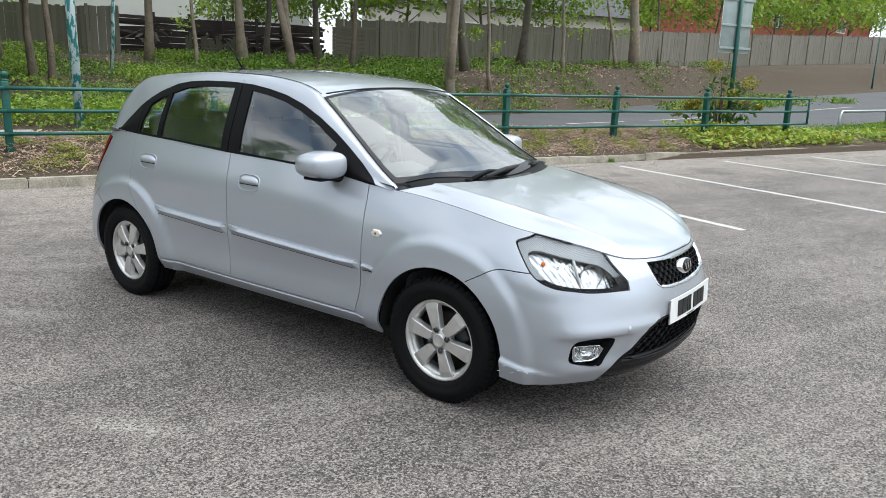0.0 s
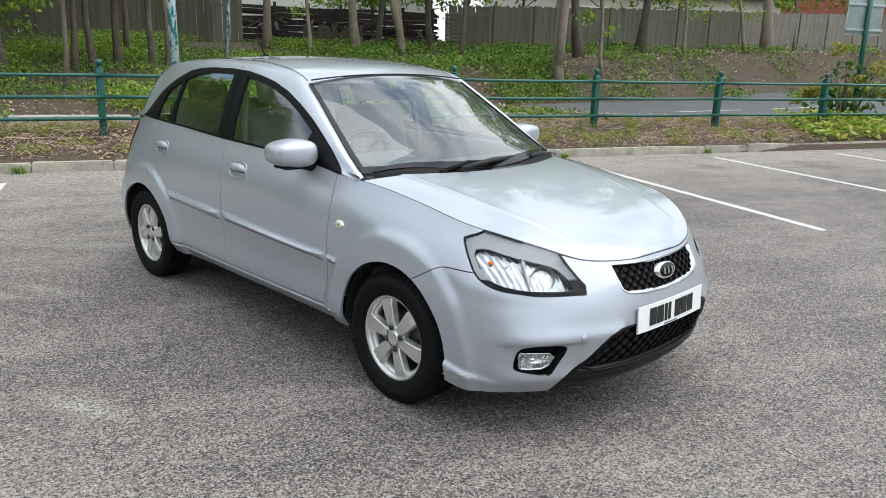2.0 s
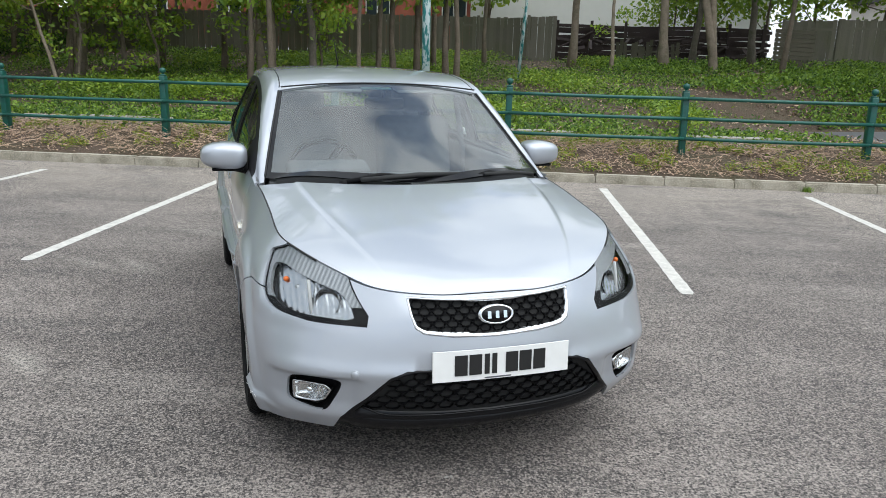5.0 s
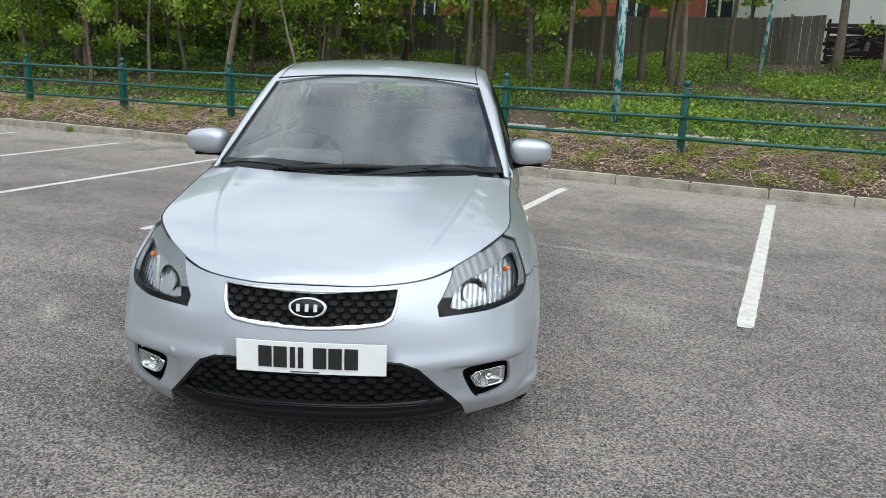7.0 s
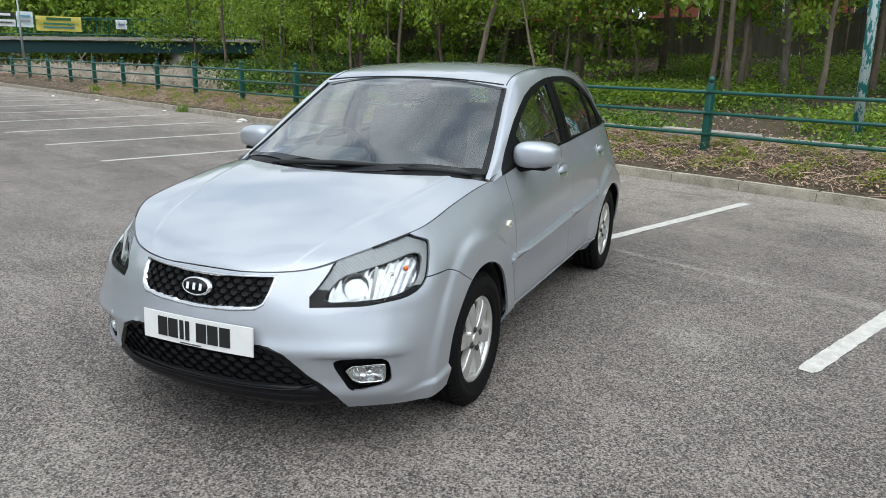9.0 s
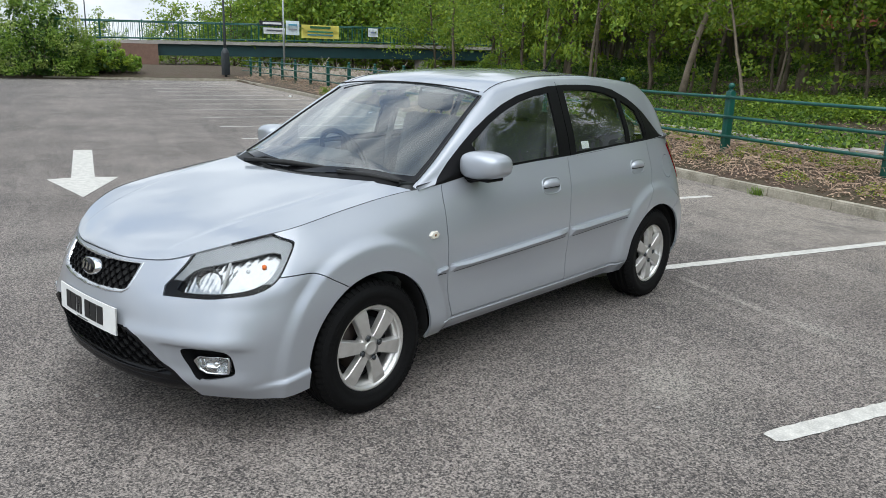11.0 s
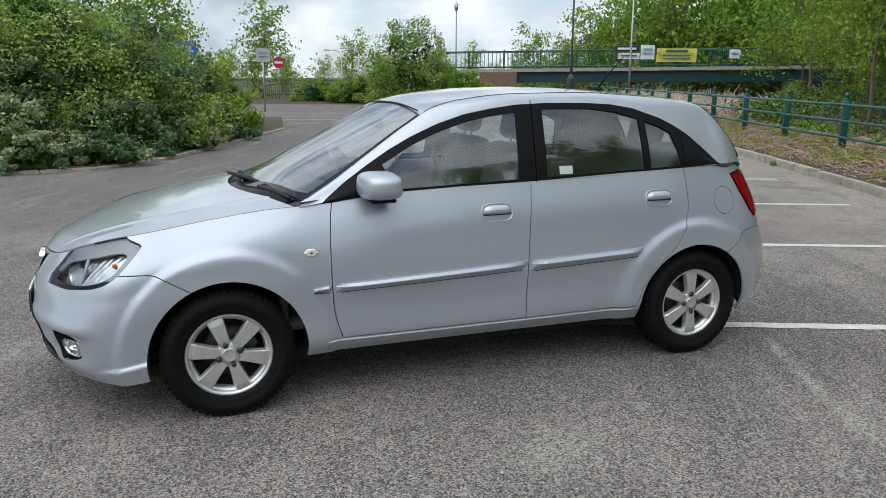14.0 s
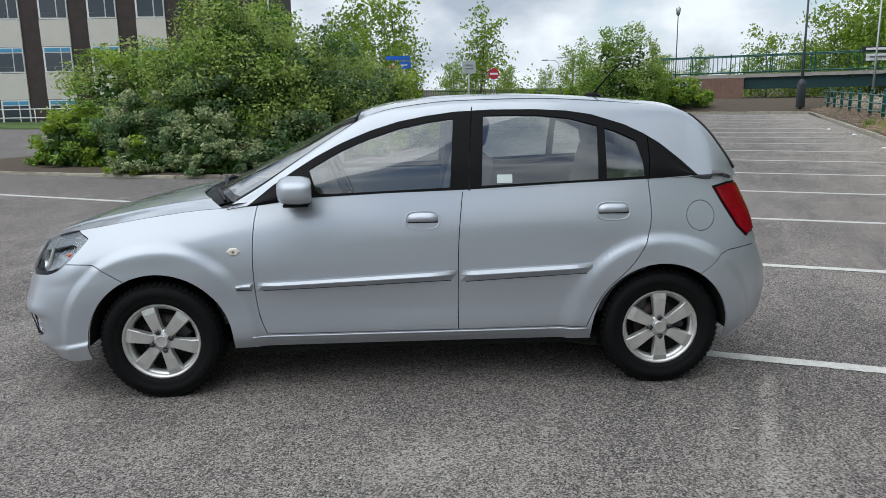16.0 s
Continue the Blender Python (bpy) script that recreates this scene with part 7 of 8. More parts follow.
for sy in (1, -1):
    lens = clear(part("headlamp", take(lower, {8}, sy, .0, -.001), M_LENS, car, "clear headlamp with chrome reflectors"))
    bk = shell(SURF)
    cut(bk, HEAD, QUARTER, 8, is_front)
    part("lamp_housing", take(bk, {8}, sy, 0, .04), M_LAMPSILVER, lens, "chrome lamp housing")
    # dark bezel: a rim within the outline, deep along the top
    ins = rounded([tuple(QUARTER[0](p)) for p in LAMP_IN], 1)
    rim_ = LAMP_RIM
    cut(bk, rim_, QUARTER, 6, is_front)
    cut(bk, [(-5, .5), (5, .5), (5, .665), (-5, .665)], QUARTER, 8, is_front, only={6})
    cut(bk, ins, QUARTER, 7, is_front)
    part("bezel", take(bk, {8}, sy, .012, .009), M_BLACK, lens, "black lamp bezel")
    part("ribbed_cover", take(bk, {6}, sy, .012, .011), M_RIBS, lens, "grey ribbed lamp cover")
    bk.free()
    for c, r, q in (((1.878, .575, .668), .05, .030),):
        d = Vector((.8, .62 * sy, .16)).normalized()
        part("reflector_bowl", disc_bowl(Vector((c[0], sy * c[1], c[2])) - d * .012, d, r, q), M_BOWL, lens, "bright chrome reflector bowl")
    for c, r in (((1.872, .565, .668), .016), ((1.775, .672, .69), .013)):
        bm = bmesh.new()
        bmesh.ops.create_uvsphere(bm, u_segments=16, v_segments=10, radius=r, matrix=Matrix.Translation((c[0] - .03, sy * c[1] - .02 * sy, c[2])))
        part("bulb_cap", bm, M_LAMPSILVER, lens)
    bm = bmesh.new()
    bmesh.ops.create_uvsphere(bm, u_segments=14, v_segments=8, radius=.010, matrix=Matrix.Translation((1.70, sy * .692, .712)))
    part("indicator_bulb", bm, M_ORANGE, lens, "orange indicator bulb")
    bm = bmesh.new()
    box(bm, .012, .011, .125, pose(1.825, sy * .622, .675, sy * -14, -14, sy * 40), .003)
    part("lamp_divider", bm, M_LIGHTTRIM, lens)
    # fog lamp in its recess
    fog = part("fog_lamp_recess", take(lower, {12}, sy, .0, .05), M_BLACK, car, "black fog lamp recess")
    bm = bmesh.new()
    ring = [Vector((front_x(a, b) + .0, sy * a, b)) for a, b in FOG]
    back = [p - Vector((.055, 0, 0)) for p in ring]
    vs = [bm.verts.new(p) for p in ring] + [bm.verts.new(p) for p in back]
    n = len(ring)
    for k in range(n):
        bm.faces.new((vs[k], vs[(k + 1) % n], vs[n + (k + 1) % n], vs[n + k]))
    part("recess_wall", bm, M_BLACK, fog, smooth=False)
    c = Vector((front_x(.63, .35) - .034, sy * .628, .348))
    m = Matrix.Translation(c) @ (Vector((1, .62 * sy, 0)).to_track_quat("X", "Z").to_matrix().to_4x4())
    bm = bmesh.new()
    shape = rounded([(-.090, .030), (.064, .039), (.072, .031), (.069, -.027), (.058, -.035), (-.05, -.038)], 1)
    cy, cz = .005, 0.0
    R = [[bm.verts.new(m @ Vector((dx, sy * (cy + (a - cy) * f), cz + (b - cz) * f))) for a, b in shape] for f, dx in ((1.0, -.012), (1.0, .016), (.9, .018), (.86, .006), (.6, -.012), (.3, -.018))]
    for A, B in zip(R, R[1:]):
        for k in range(len(A)):
            bm.faces.new((A[k], A[(k + 1) % len(A)], B[(k + 1) % len(A)], B[k]))
    bm.faces.new(R[-1])
    bmesh.ops.recalc_face_normals(bm, faces=bm.faces)
    fl = part("fog_lamp", bm, M_FOG, fog, "chrome fog lamp")
    bm = bmesh.new()
    R = [[bm.verts.new(m @ Vector((dx, sy * (cy + (a - cy) * f), cz + (b - cz) * f))) for a, b in shape] for f, dx in ((.93, .018), (.6, .026), (.25, .029))]
    for A, B in zip(R, R[1:]):
        for k in range(len(A)):
            bm.faces.new((A[k], A[(k + 1) % len(A)], B[(k + 1) % len(A)], B[k]))
    bm.faces.new(R[-1])
    clear(part("fog_lens", bm, M_LENS, fl))
    bm = bmesh.new()
    bmesh.ops.create_uvsphere(bm, u_segments=12, v_segments=8, radius=.014, matrix=m @ Matrix.Translation((-.004, sy * .01, 0)))
    part("bulb_cap", bm, M_CHROME, fl)
    bm = bmesh.new()
    for k in range(2):
        box(bm, .004, .005, .046 - .008 * k, m @ Matrix.Translation((.012, (-.046 + .016 * (1 - k)) * sy, 0)) @ pose(0, 0, 0, 14 * sy, 0, 0), .001)
    part("fog_trim", bm, M_CHROME, fog)
    # side marker
    x, z = .868, .735
    bm = bmesh.new()
    lathe(bm, [(.001, .011), (.8, .010), (1.0, .004), (1.0, -.006)], 6, "Y", Matrix.Translation((x, sy * side_y(x, z), z)) @ Matrix.Diagonal((.034, sy, .02, 1)))
    rep = part("side_repeater", bm, M_CLEARLENS, car, "pale side indicator", smooth=False)
    bm = bmesh.new()
    lathe(bm, [(.001, .0125), (.7, .012), (1.0, .009)], 12, "Y", Matrix.Translation((x, sy * side_y(x, z), z)) @ Matrix.Diagonal((.008, sy, .007, 1)))
    part("bulb", bm, M_BROWNBULB, rep)


# --- grilles ---
def honeycomb(name, poly, cw, ch, bar, depth, setback, parent, material, label=""):
    """Flattened hexagon mesh filling a front-view outline."""
    bm = bmesh.new()
    full = poly + [(-a, b) for a, b in poly[::-1]]
    z0, z1 = min(b for _, b in poly), max(b for _, b in poly)
    w = max(a for a, _ in poly)
    rows_n, cols_n = int((z1 - z0) / (ch * .75)) + 2, int(2 * w / cw) + 3
    for r in range(rows_n):
        for c in range(cols_n):
            cy, cz = -w + c * cw + (cw / 2 if r % 2 else 0), z0 + r * ch * .75
            if not inside(full, cy, cz):
                continue
            hexa = [(-.5, 0), (-.28, .5), (.28, .5), (.5, 0), (.28, -.5), (-.28, -.5)]
            ring = []
            for sc, dx in ((1.0, 0), (1 - bar, .003), (1 - bar * 1.5, -depth)):
                ring.append([bm.verts.new((front_x(cy + a * cw * sc, cz + b * ch * sc) - setback + dx, cy + a * cw * sc, cz + b * ch * sc)) for a, b in hexa])
            for A, B in zip(ring, ring[1:]):
                for k in range(6):
                    bm.faces.new((A[k], A[(k + 1) % 6], B[(k + 1) % 6], B[k]))
    return part(name, bm, material, parent, label, smooth=False)


GAP = [(0.0, .680), (.085, .681), (.115, .688), (.165, .690), (.298, .697), (.292, .648), (.279, .614), (.254, .600), (.16, .591), (.10, .589), (.085, .583), (0, .582)]
grille = part("grille", take(lower, {10}, 1, 0, .045, whole=True), M_UNDER, car, "black honeycomb grille in a bright surround")
# surround
def ring_strip(outer, inner_, lift, material, name, parent, label=""):
    bm = bmesh.new()
    O = outer + [(-a, b) for a, b in outer[::-1]]
    I = inner_ + [(-a, b) for a, b in inner_[::-1]]
    def dense(P, n=160):
        P = np.array(P + P[:1])
        L = np.concatenate([[0], np.cumsum(np.hypot(*np.diff(P, axis=0).T))])
        q = np.linspace(0, L[-1], n, endpoint=False)
        return np.column_stack([np.interp(q, L, P[:, 0]), np.interp(q, L, P[:, 1])])
    A = dense(O)
    B = dense(I)
    c = np.array([0, np.mean([b for _, b in outer])])
    ang = lambda P: np.unwrap(np.arctan2(P[:, 1] - c[1], (P[:, 0]) * .5))
    rows_ = [[], [], []]
    for k in range(160):
        a, b = A[k], B[k]
        rows_[0].append(bm.verts.new((front_x(*a) - .002, *a)))
        mid = (a + b) / 2
        rows_[1].append(bm.verts.new((front_x(*mid) + lift, *mid)))
        rows_[2].append(bm.verts.new((front_x(*b) - .02, *b)))
    for R, S in zip(rows_, rows_[1:]):
        for k in range(160):
            bm.faces.new((R[k], R[(k + 1) % 160], S[(k + 1) % 160], S[k]))
    bmesh.ops.recalc_face_normals(bm, faces=bm.faces)
    return part(name, bm, material, parent, label)


ring_strip([(0, .699), (.11, .70), (.17, .702), (.313, .708), (.306, .648), (.293, .606), (.264, .588), (.16, .575), (0, .569)], GAP, .004, M_SATIN, "grille_surround", grille, "bright metal grille surround")
honeycomb("grille_mesh", [(-.0, .69), (.11, .692), (.17, .695), (.300, .70), (.298, .645), (.286, .61), (.26, .596), (.155, .585), (0, .578)], .048, .027, .17, .02, .012, grille, M_MESH)
low = part("lower_grille", take(lower, {11}, 1, 0, .04, whole=True), M_UNDER, car, "black lower grille and lip")
honeycomb("grille_mesh", [(0, .45), (.30, .45), (.36, .43), (.46, .31), (0, .30)], .062, .031, .16, .018, .008, low, M_MESH)
LOUT = [(0, .464), (.325, .464), (.385, .44), (.47, .343), (.54, .262), (.40, .255), (.2, .25), (0, .25)]
LIN = [(0, .452), (.315, .452), (.37, .43), (.43, .36), (.475, .302), (.38, .297), (.2, .292), (0, .29)]
ring_strip(LOUT, LIN, .006, M_GLOSSBLACK, "grille_frame", low)
bm = bmesh.new()
Y = np.linspace(-.58, .58, 41)
prof = [(-.0, .262), (.014, .25), (.012, .225), (-.02, .19), (-.10, .175)]
gr = [[bm.verts.new((front_x(y, max(z, .205)) + dx - (.02 * max(0, abs(y) - .45) / .13), y, z + .02 * (abs(y) / .58) ** 3)) for dx, z in prof] for y in Y]
for a, b in zip(gr, gr[1:]):
    for k in range(len(prof) - 1):
        bm.faces.new((a[k], a[k + 1], b[k + 1], b[k]))
part("front_lip", bm, M_GLOSSBLACK, low, "black front lip")
bm = bmesh.new()
tube(bm, [(front_x(y, .30) - .004, y, .285 + .03 * max(0, abs(y) - .40) / .07) for y in np.linspace(-.475, .475, 31)], [.004] * 31, 6)
part("lip_trim", bm, M_GLOSSBLACK, low)

# badge, drawn as plain shapes
bm = bmesh.new()
c = Matrix.Translation((front_x(0, .645) + .004, 0, .645)) @ pose(0, 0, 0, 0, -14, 0)
lathe(bm, [(.001, .006), (.8, .006), (.86, .012), (1.0, .008), (1.02, -.02)], 40, "X", c @ Matrix.Diagonal((1, .068, .035, 1)))
badge = part("badge", bm, M_CHROME, car, "oval chrome badge")
bm = bmesh.new()
lathe(bm, [(.001, .0135), (.80, .0135), (.82, .008)], 40, "X", c @ Matrix.Diagonal((1, .068, .035, 1)))
part("badge_field", bm, M_GLOSSBLACK, badge)
bm = bmesh.new()
for y in (-.03, 0.0, .03):
    box(bm, .004, .013, .026, c @ pose(.0155, y, 0))
part("badge_bars", bm, M_CHROME, badge, smooth=False)

# number plate with plain bars
pm = Matrix.Translation((2.122, .018, .478)) @ pose(0, 0, 0, 0, -3, 0)
bm = bmesh.new()
Yp = np.linspace(-.26, .26, 27)
def plate_x(y):
    return -.011 * (y / .26) ** 2
vs = []
for dx in (.0, -.006):
    vs.append([[bm.verts.new(pm @ Vector((plate_x(y) + dx, y, z))) for y in Yp] for z in (-.0555, .0555)])
for k in range(26):
    bm.faces.new((vs[0][0][k], vs[0][0][k + 1], vs[0][1][k + 1], vs[0][1][k]))
    bm.faces.new((vs[1][0][k], vs[1][1][k], vs[1][1][k + 1], vs[1][0][k + 1]))
    for r in (0, 1):
        bm.faces.new((vs[0][r][k], vs[1][r][k], vs[1][r][k + 1], vs[0][r][k + 1]))
plate = part("number_plate", bm, M_WHITEPLATE, car, "white front number plate with black bars", smooth=False)
for k, (y, w) in enumerate(((-.158, .046), (-.105, .046), (-.062, .018), (-.034, .018), (.032, .046), (.085, .046), (.14, .046))):
    bm = bmesh.new()
    box(bm, .003, w, .074, pm @ pose(plate_x(y) + .002, y, .002, 0, 0, math.degrees(.325 * y)))
    part("plate_bar", bm, M_INK, plate, smooth=False)
bm = bmesh.new()
box(bm, .003, .10, .004, pm @ pose(plate_x(0) + .001, -.02, -.049))
part("plate_maker_bar", bm, M_TRIM, plate, smooth=False)
bm = bmesh.new()
box(bm, .04, .46, .08, pm @ pose(-.03, 0, 0), .01)
part("plate_mount", bm, M_BLACK, plate)
bm = bmesh.new()
lathe(bm, [(.001, .0015), (.0145, .0015), (.0152, -.001), (.0165, .001), (.018, -.006)], 24, "X", Matrix.Translation((front_x(.50, .445) + .001, -.50, .445)) @ pose(0, 0, 0, 0, 0, -25))
part("tow_eye_cap", bm, M_PAINT, car)

# --- doors: handles, mouldings, mirrors ---
for sy in (1, -1):
    for k, (x, z) in enumerate(((-.052, .868), (-.99, .893))):
        y = side_y(x, z)
        door = DOORS[sy, k]
        def oval(a, f, d):
            c, s = math.cos(a), math.sin(a)
            px_, pz = math.copysign(abs(c) ** .62, c) * .084 * f, math.copysign(abs(s) ** .62, s) * .044 * f
            return (x + px_, sy * (side_y(x + px_, z + pz) + d), z + pz)

        bm = bmesh.new()
        R = [[bm.verts.new(oval(math.tau * k / 36, f, d)) for k in range(36)] for f, d in ((1.03, -.003), (1.0, .0035), (.95, .0035), (.88, -.004), (.7, -.014), (.35, -.018))]
        for A, B in zip(R, R[1:]):
            for j in range(36):
                bm.faces.new((A[j], A[(j + 1) % 36], B[(j + 1) % 36], B[j]))
        bm.faces.new(R[-1])
        bmesh.ops.recalc_face_normals(bm, faces=bm.faces)
        cup = part("handle_cup", bm, M_PAINT, door)
        bm = bmesh.new()
        R = []
        for i in range(25):
            s = -1 + 2 * i / 24
            h = .036 * (1 - abs(s) ** 4) ** .5
            e = (1 - abs(s) ** 5)
            R.append([bm.verts.new((x + .078 * s, sy * (y + d * e - .002), z + zz)) for zz, d in ((-.005, .0), (-.006, .014), (-.001, .023), (h * .35, .025), (h * .7, .019), (h, .004))])
        for A, B in zip(R, R[1:]):
            for j in range(5):
                bm.faces.new((A[j], A[j + 1], B[j + 1], B[j]))
        bmesh.ops.remove_doubles(bm, verts=bm.verts, dist=1e-4)
        bmesh.ops.recalc_face_normals(bm, faces=bm.faces)
        part("door_handle", bm, M_PAINT, door)
        bm = bmesh.new()
        box(bm, .15, .004, .006, Matrix.Translation((x, sy * (y + .004), z - .009)), .001)
        part("handle_gap", bm, M_SEAL, door)

    def moulding(xs, z0, z1, name, parent):
        bm = bmesh.new()
        rows_ = []
        n = len(xs)
        for i, x in enumerate(xs):
            f = i / (n - 1)
            end = min(1, 8 * f, 8 * (1 - f)) ** .5 * (1 if n > 20 else .55)
            zl, zh = z0[0] + (z0[1] - z0[0]) * f, z1[0] + (z1[1] - z1[0]) * f
            zm = zl + (zh - zl) * .62
            row = [(zl, -.004), (zl + .001, .002 * end + .001), (zm - .002, .034 * end + .001), (zm + .002, .035 * end + .001), (zh - .002, .024 * end + .001), (zh, -.004)]
            rows_.append([bm.verts.new((x, sy * (side_y(x, (zl + zh) / 2) + d), z)) for z, d in row])
        for A, B in zip(rows_, rows_[1:]):
            for j in range(5):
                bm.faces.new((A[j], A[j + 1], B[j + 1], B[j]))
        bm.faces.new(rows_[0])
        bm.faces.new(rows_[-1])
        bmesh.ops.recalc_face_normals(bm, faces=bm.faces)
        strip = part(name, bm, M_PAINT, parent, "silver rubbing strip", smooth=False)
        # black tube along the strip's lower edge, painting in its shadow line
        bm = bmesh.new()
        q = [i / (n - 1) for i in range(n)]
        pts = [(x, z0[0] + (z0[1] - z0[0]) * f - .001) for x, f in zip(xs, q)][1:-1]
        n -= 2
        tube(bm, [(x, sy * (side_y(x, z) + .0005), z) for x, z in pts], [.0024] * n, 6)
        part("strip_gap", bm, M_SEAL, strip)
        return strip

    moulding(np.linspace(.763, -.214, 34), (.540, .572), (.582, .622), "rubbing_strip", DOORS[sy, 0])
    moulding(np.linspace(-.232, -.885, 26), (.562, .592), (.620, .643), "rubbing_strip", DOORS[sy, 1])
    moulding(np.linspace(.868, .782, 14), (.548, .541), (.570, .580), "rubbing_strip", car)
    # mirror
    my = .858 if sy < 0 else .838
    bm = bmesh.new()
    bmesh.ops.create_uvsphere(bm, u_segments=32, v_segments=20, radius=1.0)
    for v in bm.verts:
        p = v.co
        p.x, p.y, p.z = [math.copysign(abs(c) ** .64, c) for c in p]
        p.x = max(p.x, -.8)
        k = 1 - .18 * max(0, p.y)
        p.z *= k
    for v in bm.verts:
        v.co = Vector((.55 + .09 * v.co.x - .016 * v.co.y, sy * (my + .112 * v.co.y), 1.029 + .067 * v.co.z))
    if sy < 0:
        bmesh.ops.reverse_faces(bm, faces=bm.faces)
    mirror = part("door_mirror", bm, M_PAINT, car)
    bm = bmesh.new()
    box(bm, .004, .15, .085, pose(.479, sy * (my - .003), 1.029, 0, 0, sy * 9), .0015)
    part("mirror_glass", bm, M_CHROME, mirror, smooth=False)
    bm = bmesh.new()
    tube(bm, [(.57, sy * .70, .955), (.56, sy * .76, .968), (.545, sy * .82, .985)], [.036, .03, .034], 12)
    part("mirror_arm", bm, M_BLACK, mirror)
    bm = bmesh.new()
    box(bm, .12, .15, .016, Matrix.Translation((.545, sy * (my - .015), .965)), .007, 2)
    part("mirror_base", bm, M_BLACK, mirror)
rs = random.Random(4)
for k in range(5):
    bm = bmesh.new()
    x, z = 1.60 + .03 * k + rs.uniform(-.01, .01), .262 + rs.uniform(-.02, .02)
    box(bm, rs.uniform(.012, .03), .0008, rs.uniform(.0015, .003), pose(x, -(side_y(x, z) + .001), z, 0, rs.uniform(-25, 25), 8 + 3 * k))
    part("scuff_mark", bm, M_WHITEPLATE, bpy.data.objects["front_bumper"], smooth=False)
# pressed ledge along the foot of the sill
for sy in (1, -1):
    bm = bmesh.new()
    xs = np.linspace(.80, -.87, 40)
    tube(bm, [(x, sy * (side_y(x, .300) + .002), .301) for x in xs], [.0055] * 40, 6)
    part("sill_ledge", bm, M_PAINT, car)
# roof aerial
bm = bmesh.new()
lathe(bm, [(.001, .03), (.02, .026), (.034, .008), (.036, -.01)], 20, "Z", Matrix.Translation((-1.06, 0, 1.432)) @ Matrix.Diagonal((1.5, .7, 1, 1)))
aerial = part("aerial", bm, M_BLACK, car)
bm = bmesh.new()
tube(bm, [(-1.07, 0, 1.455), (-1.16, 0, 1.56), (-1.24, 0, 1.64)], [.006, .004, .0025], 6)
part("aerial_rod", bm, M_BLACK, aerial)
# seal down the sides of the rear window
for sy in (1, -1):
    bm = bmesh.new()
    xs = np.linspace(-1.44, -1.665, 16)
    g = green_at(xs)
    tube(bm, [(x - .004, sy * (r[6] + .002), r[7] + .002) for x, r in zip(xs, g)], [.011] * 16, 6)
    part("rear_window_seal", bm, M_SEAL, car)
# roof ditch strips
for sy in (1, -1):
    bm = bmesh.new()
    xs = np.linspace(.24, -1.38, 30)
    g = green_at(xs)
    tube(bm, [(x, sy * (r[6] - .004), r[7] - .001) for x, r in zip(xs, g)], [.0038] * 30, 6)
    part("roof_strip", bm, M_BLACK, car)
    bm = bmesh.new()
    xs = np.linspace(.86, .27, 20)
    g = green_at(xs)
    tube(bm, [(x + .002, sy * (r[6] - .002), r[7] + .001) for x, r in zip(xs, g)], [.005] * 20, 6)
    part("screen_seal", bm, M_SEAL, car)
bm = bmesh.new()
tube(bm, [(.272, y, 1.381 + (1.352 - 1.381) * abs(y / .55) ** 2.2) for y in np.linspace(-.545, .545, 25)], [.004] * 25, 6)
part("screen_seal", bm, M_SEAL, car)
# window stickers
bm = bmesh.new()
box(bm, .075, .002, .04, pose(-.46, .752, 1.055, 0, 0, 0))
for v in bm.verts:
    v.co.y -= (v.co.z - 1.02) * .33
part("window_sticker", bm, M_WHITEPLATE, car, "small pale window sticker", smooth=False)


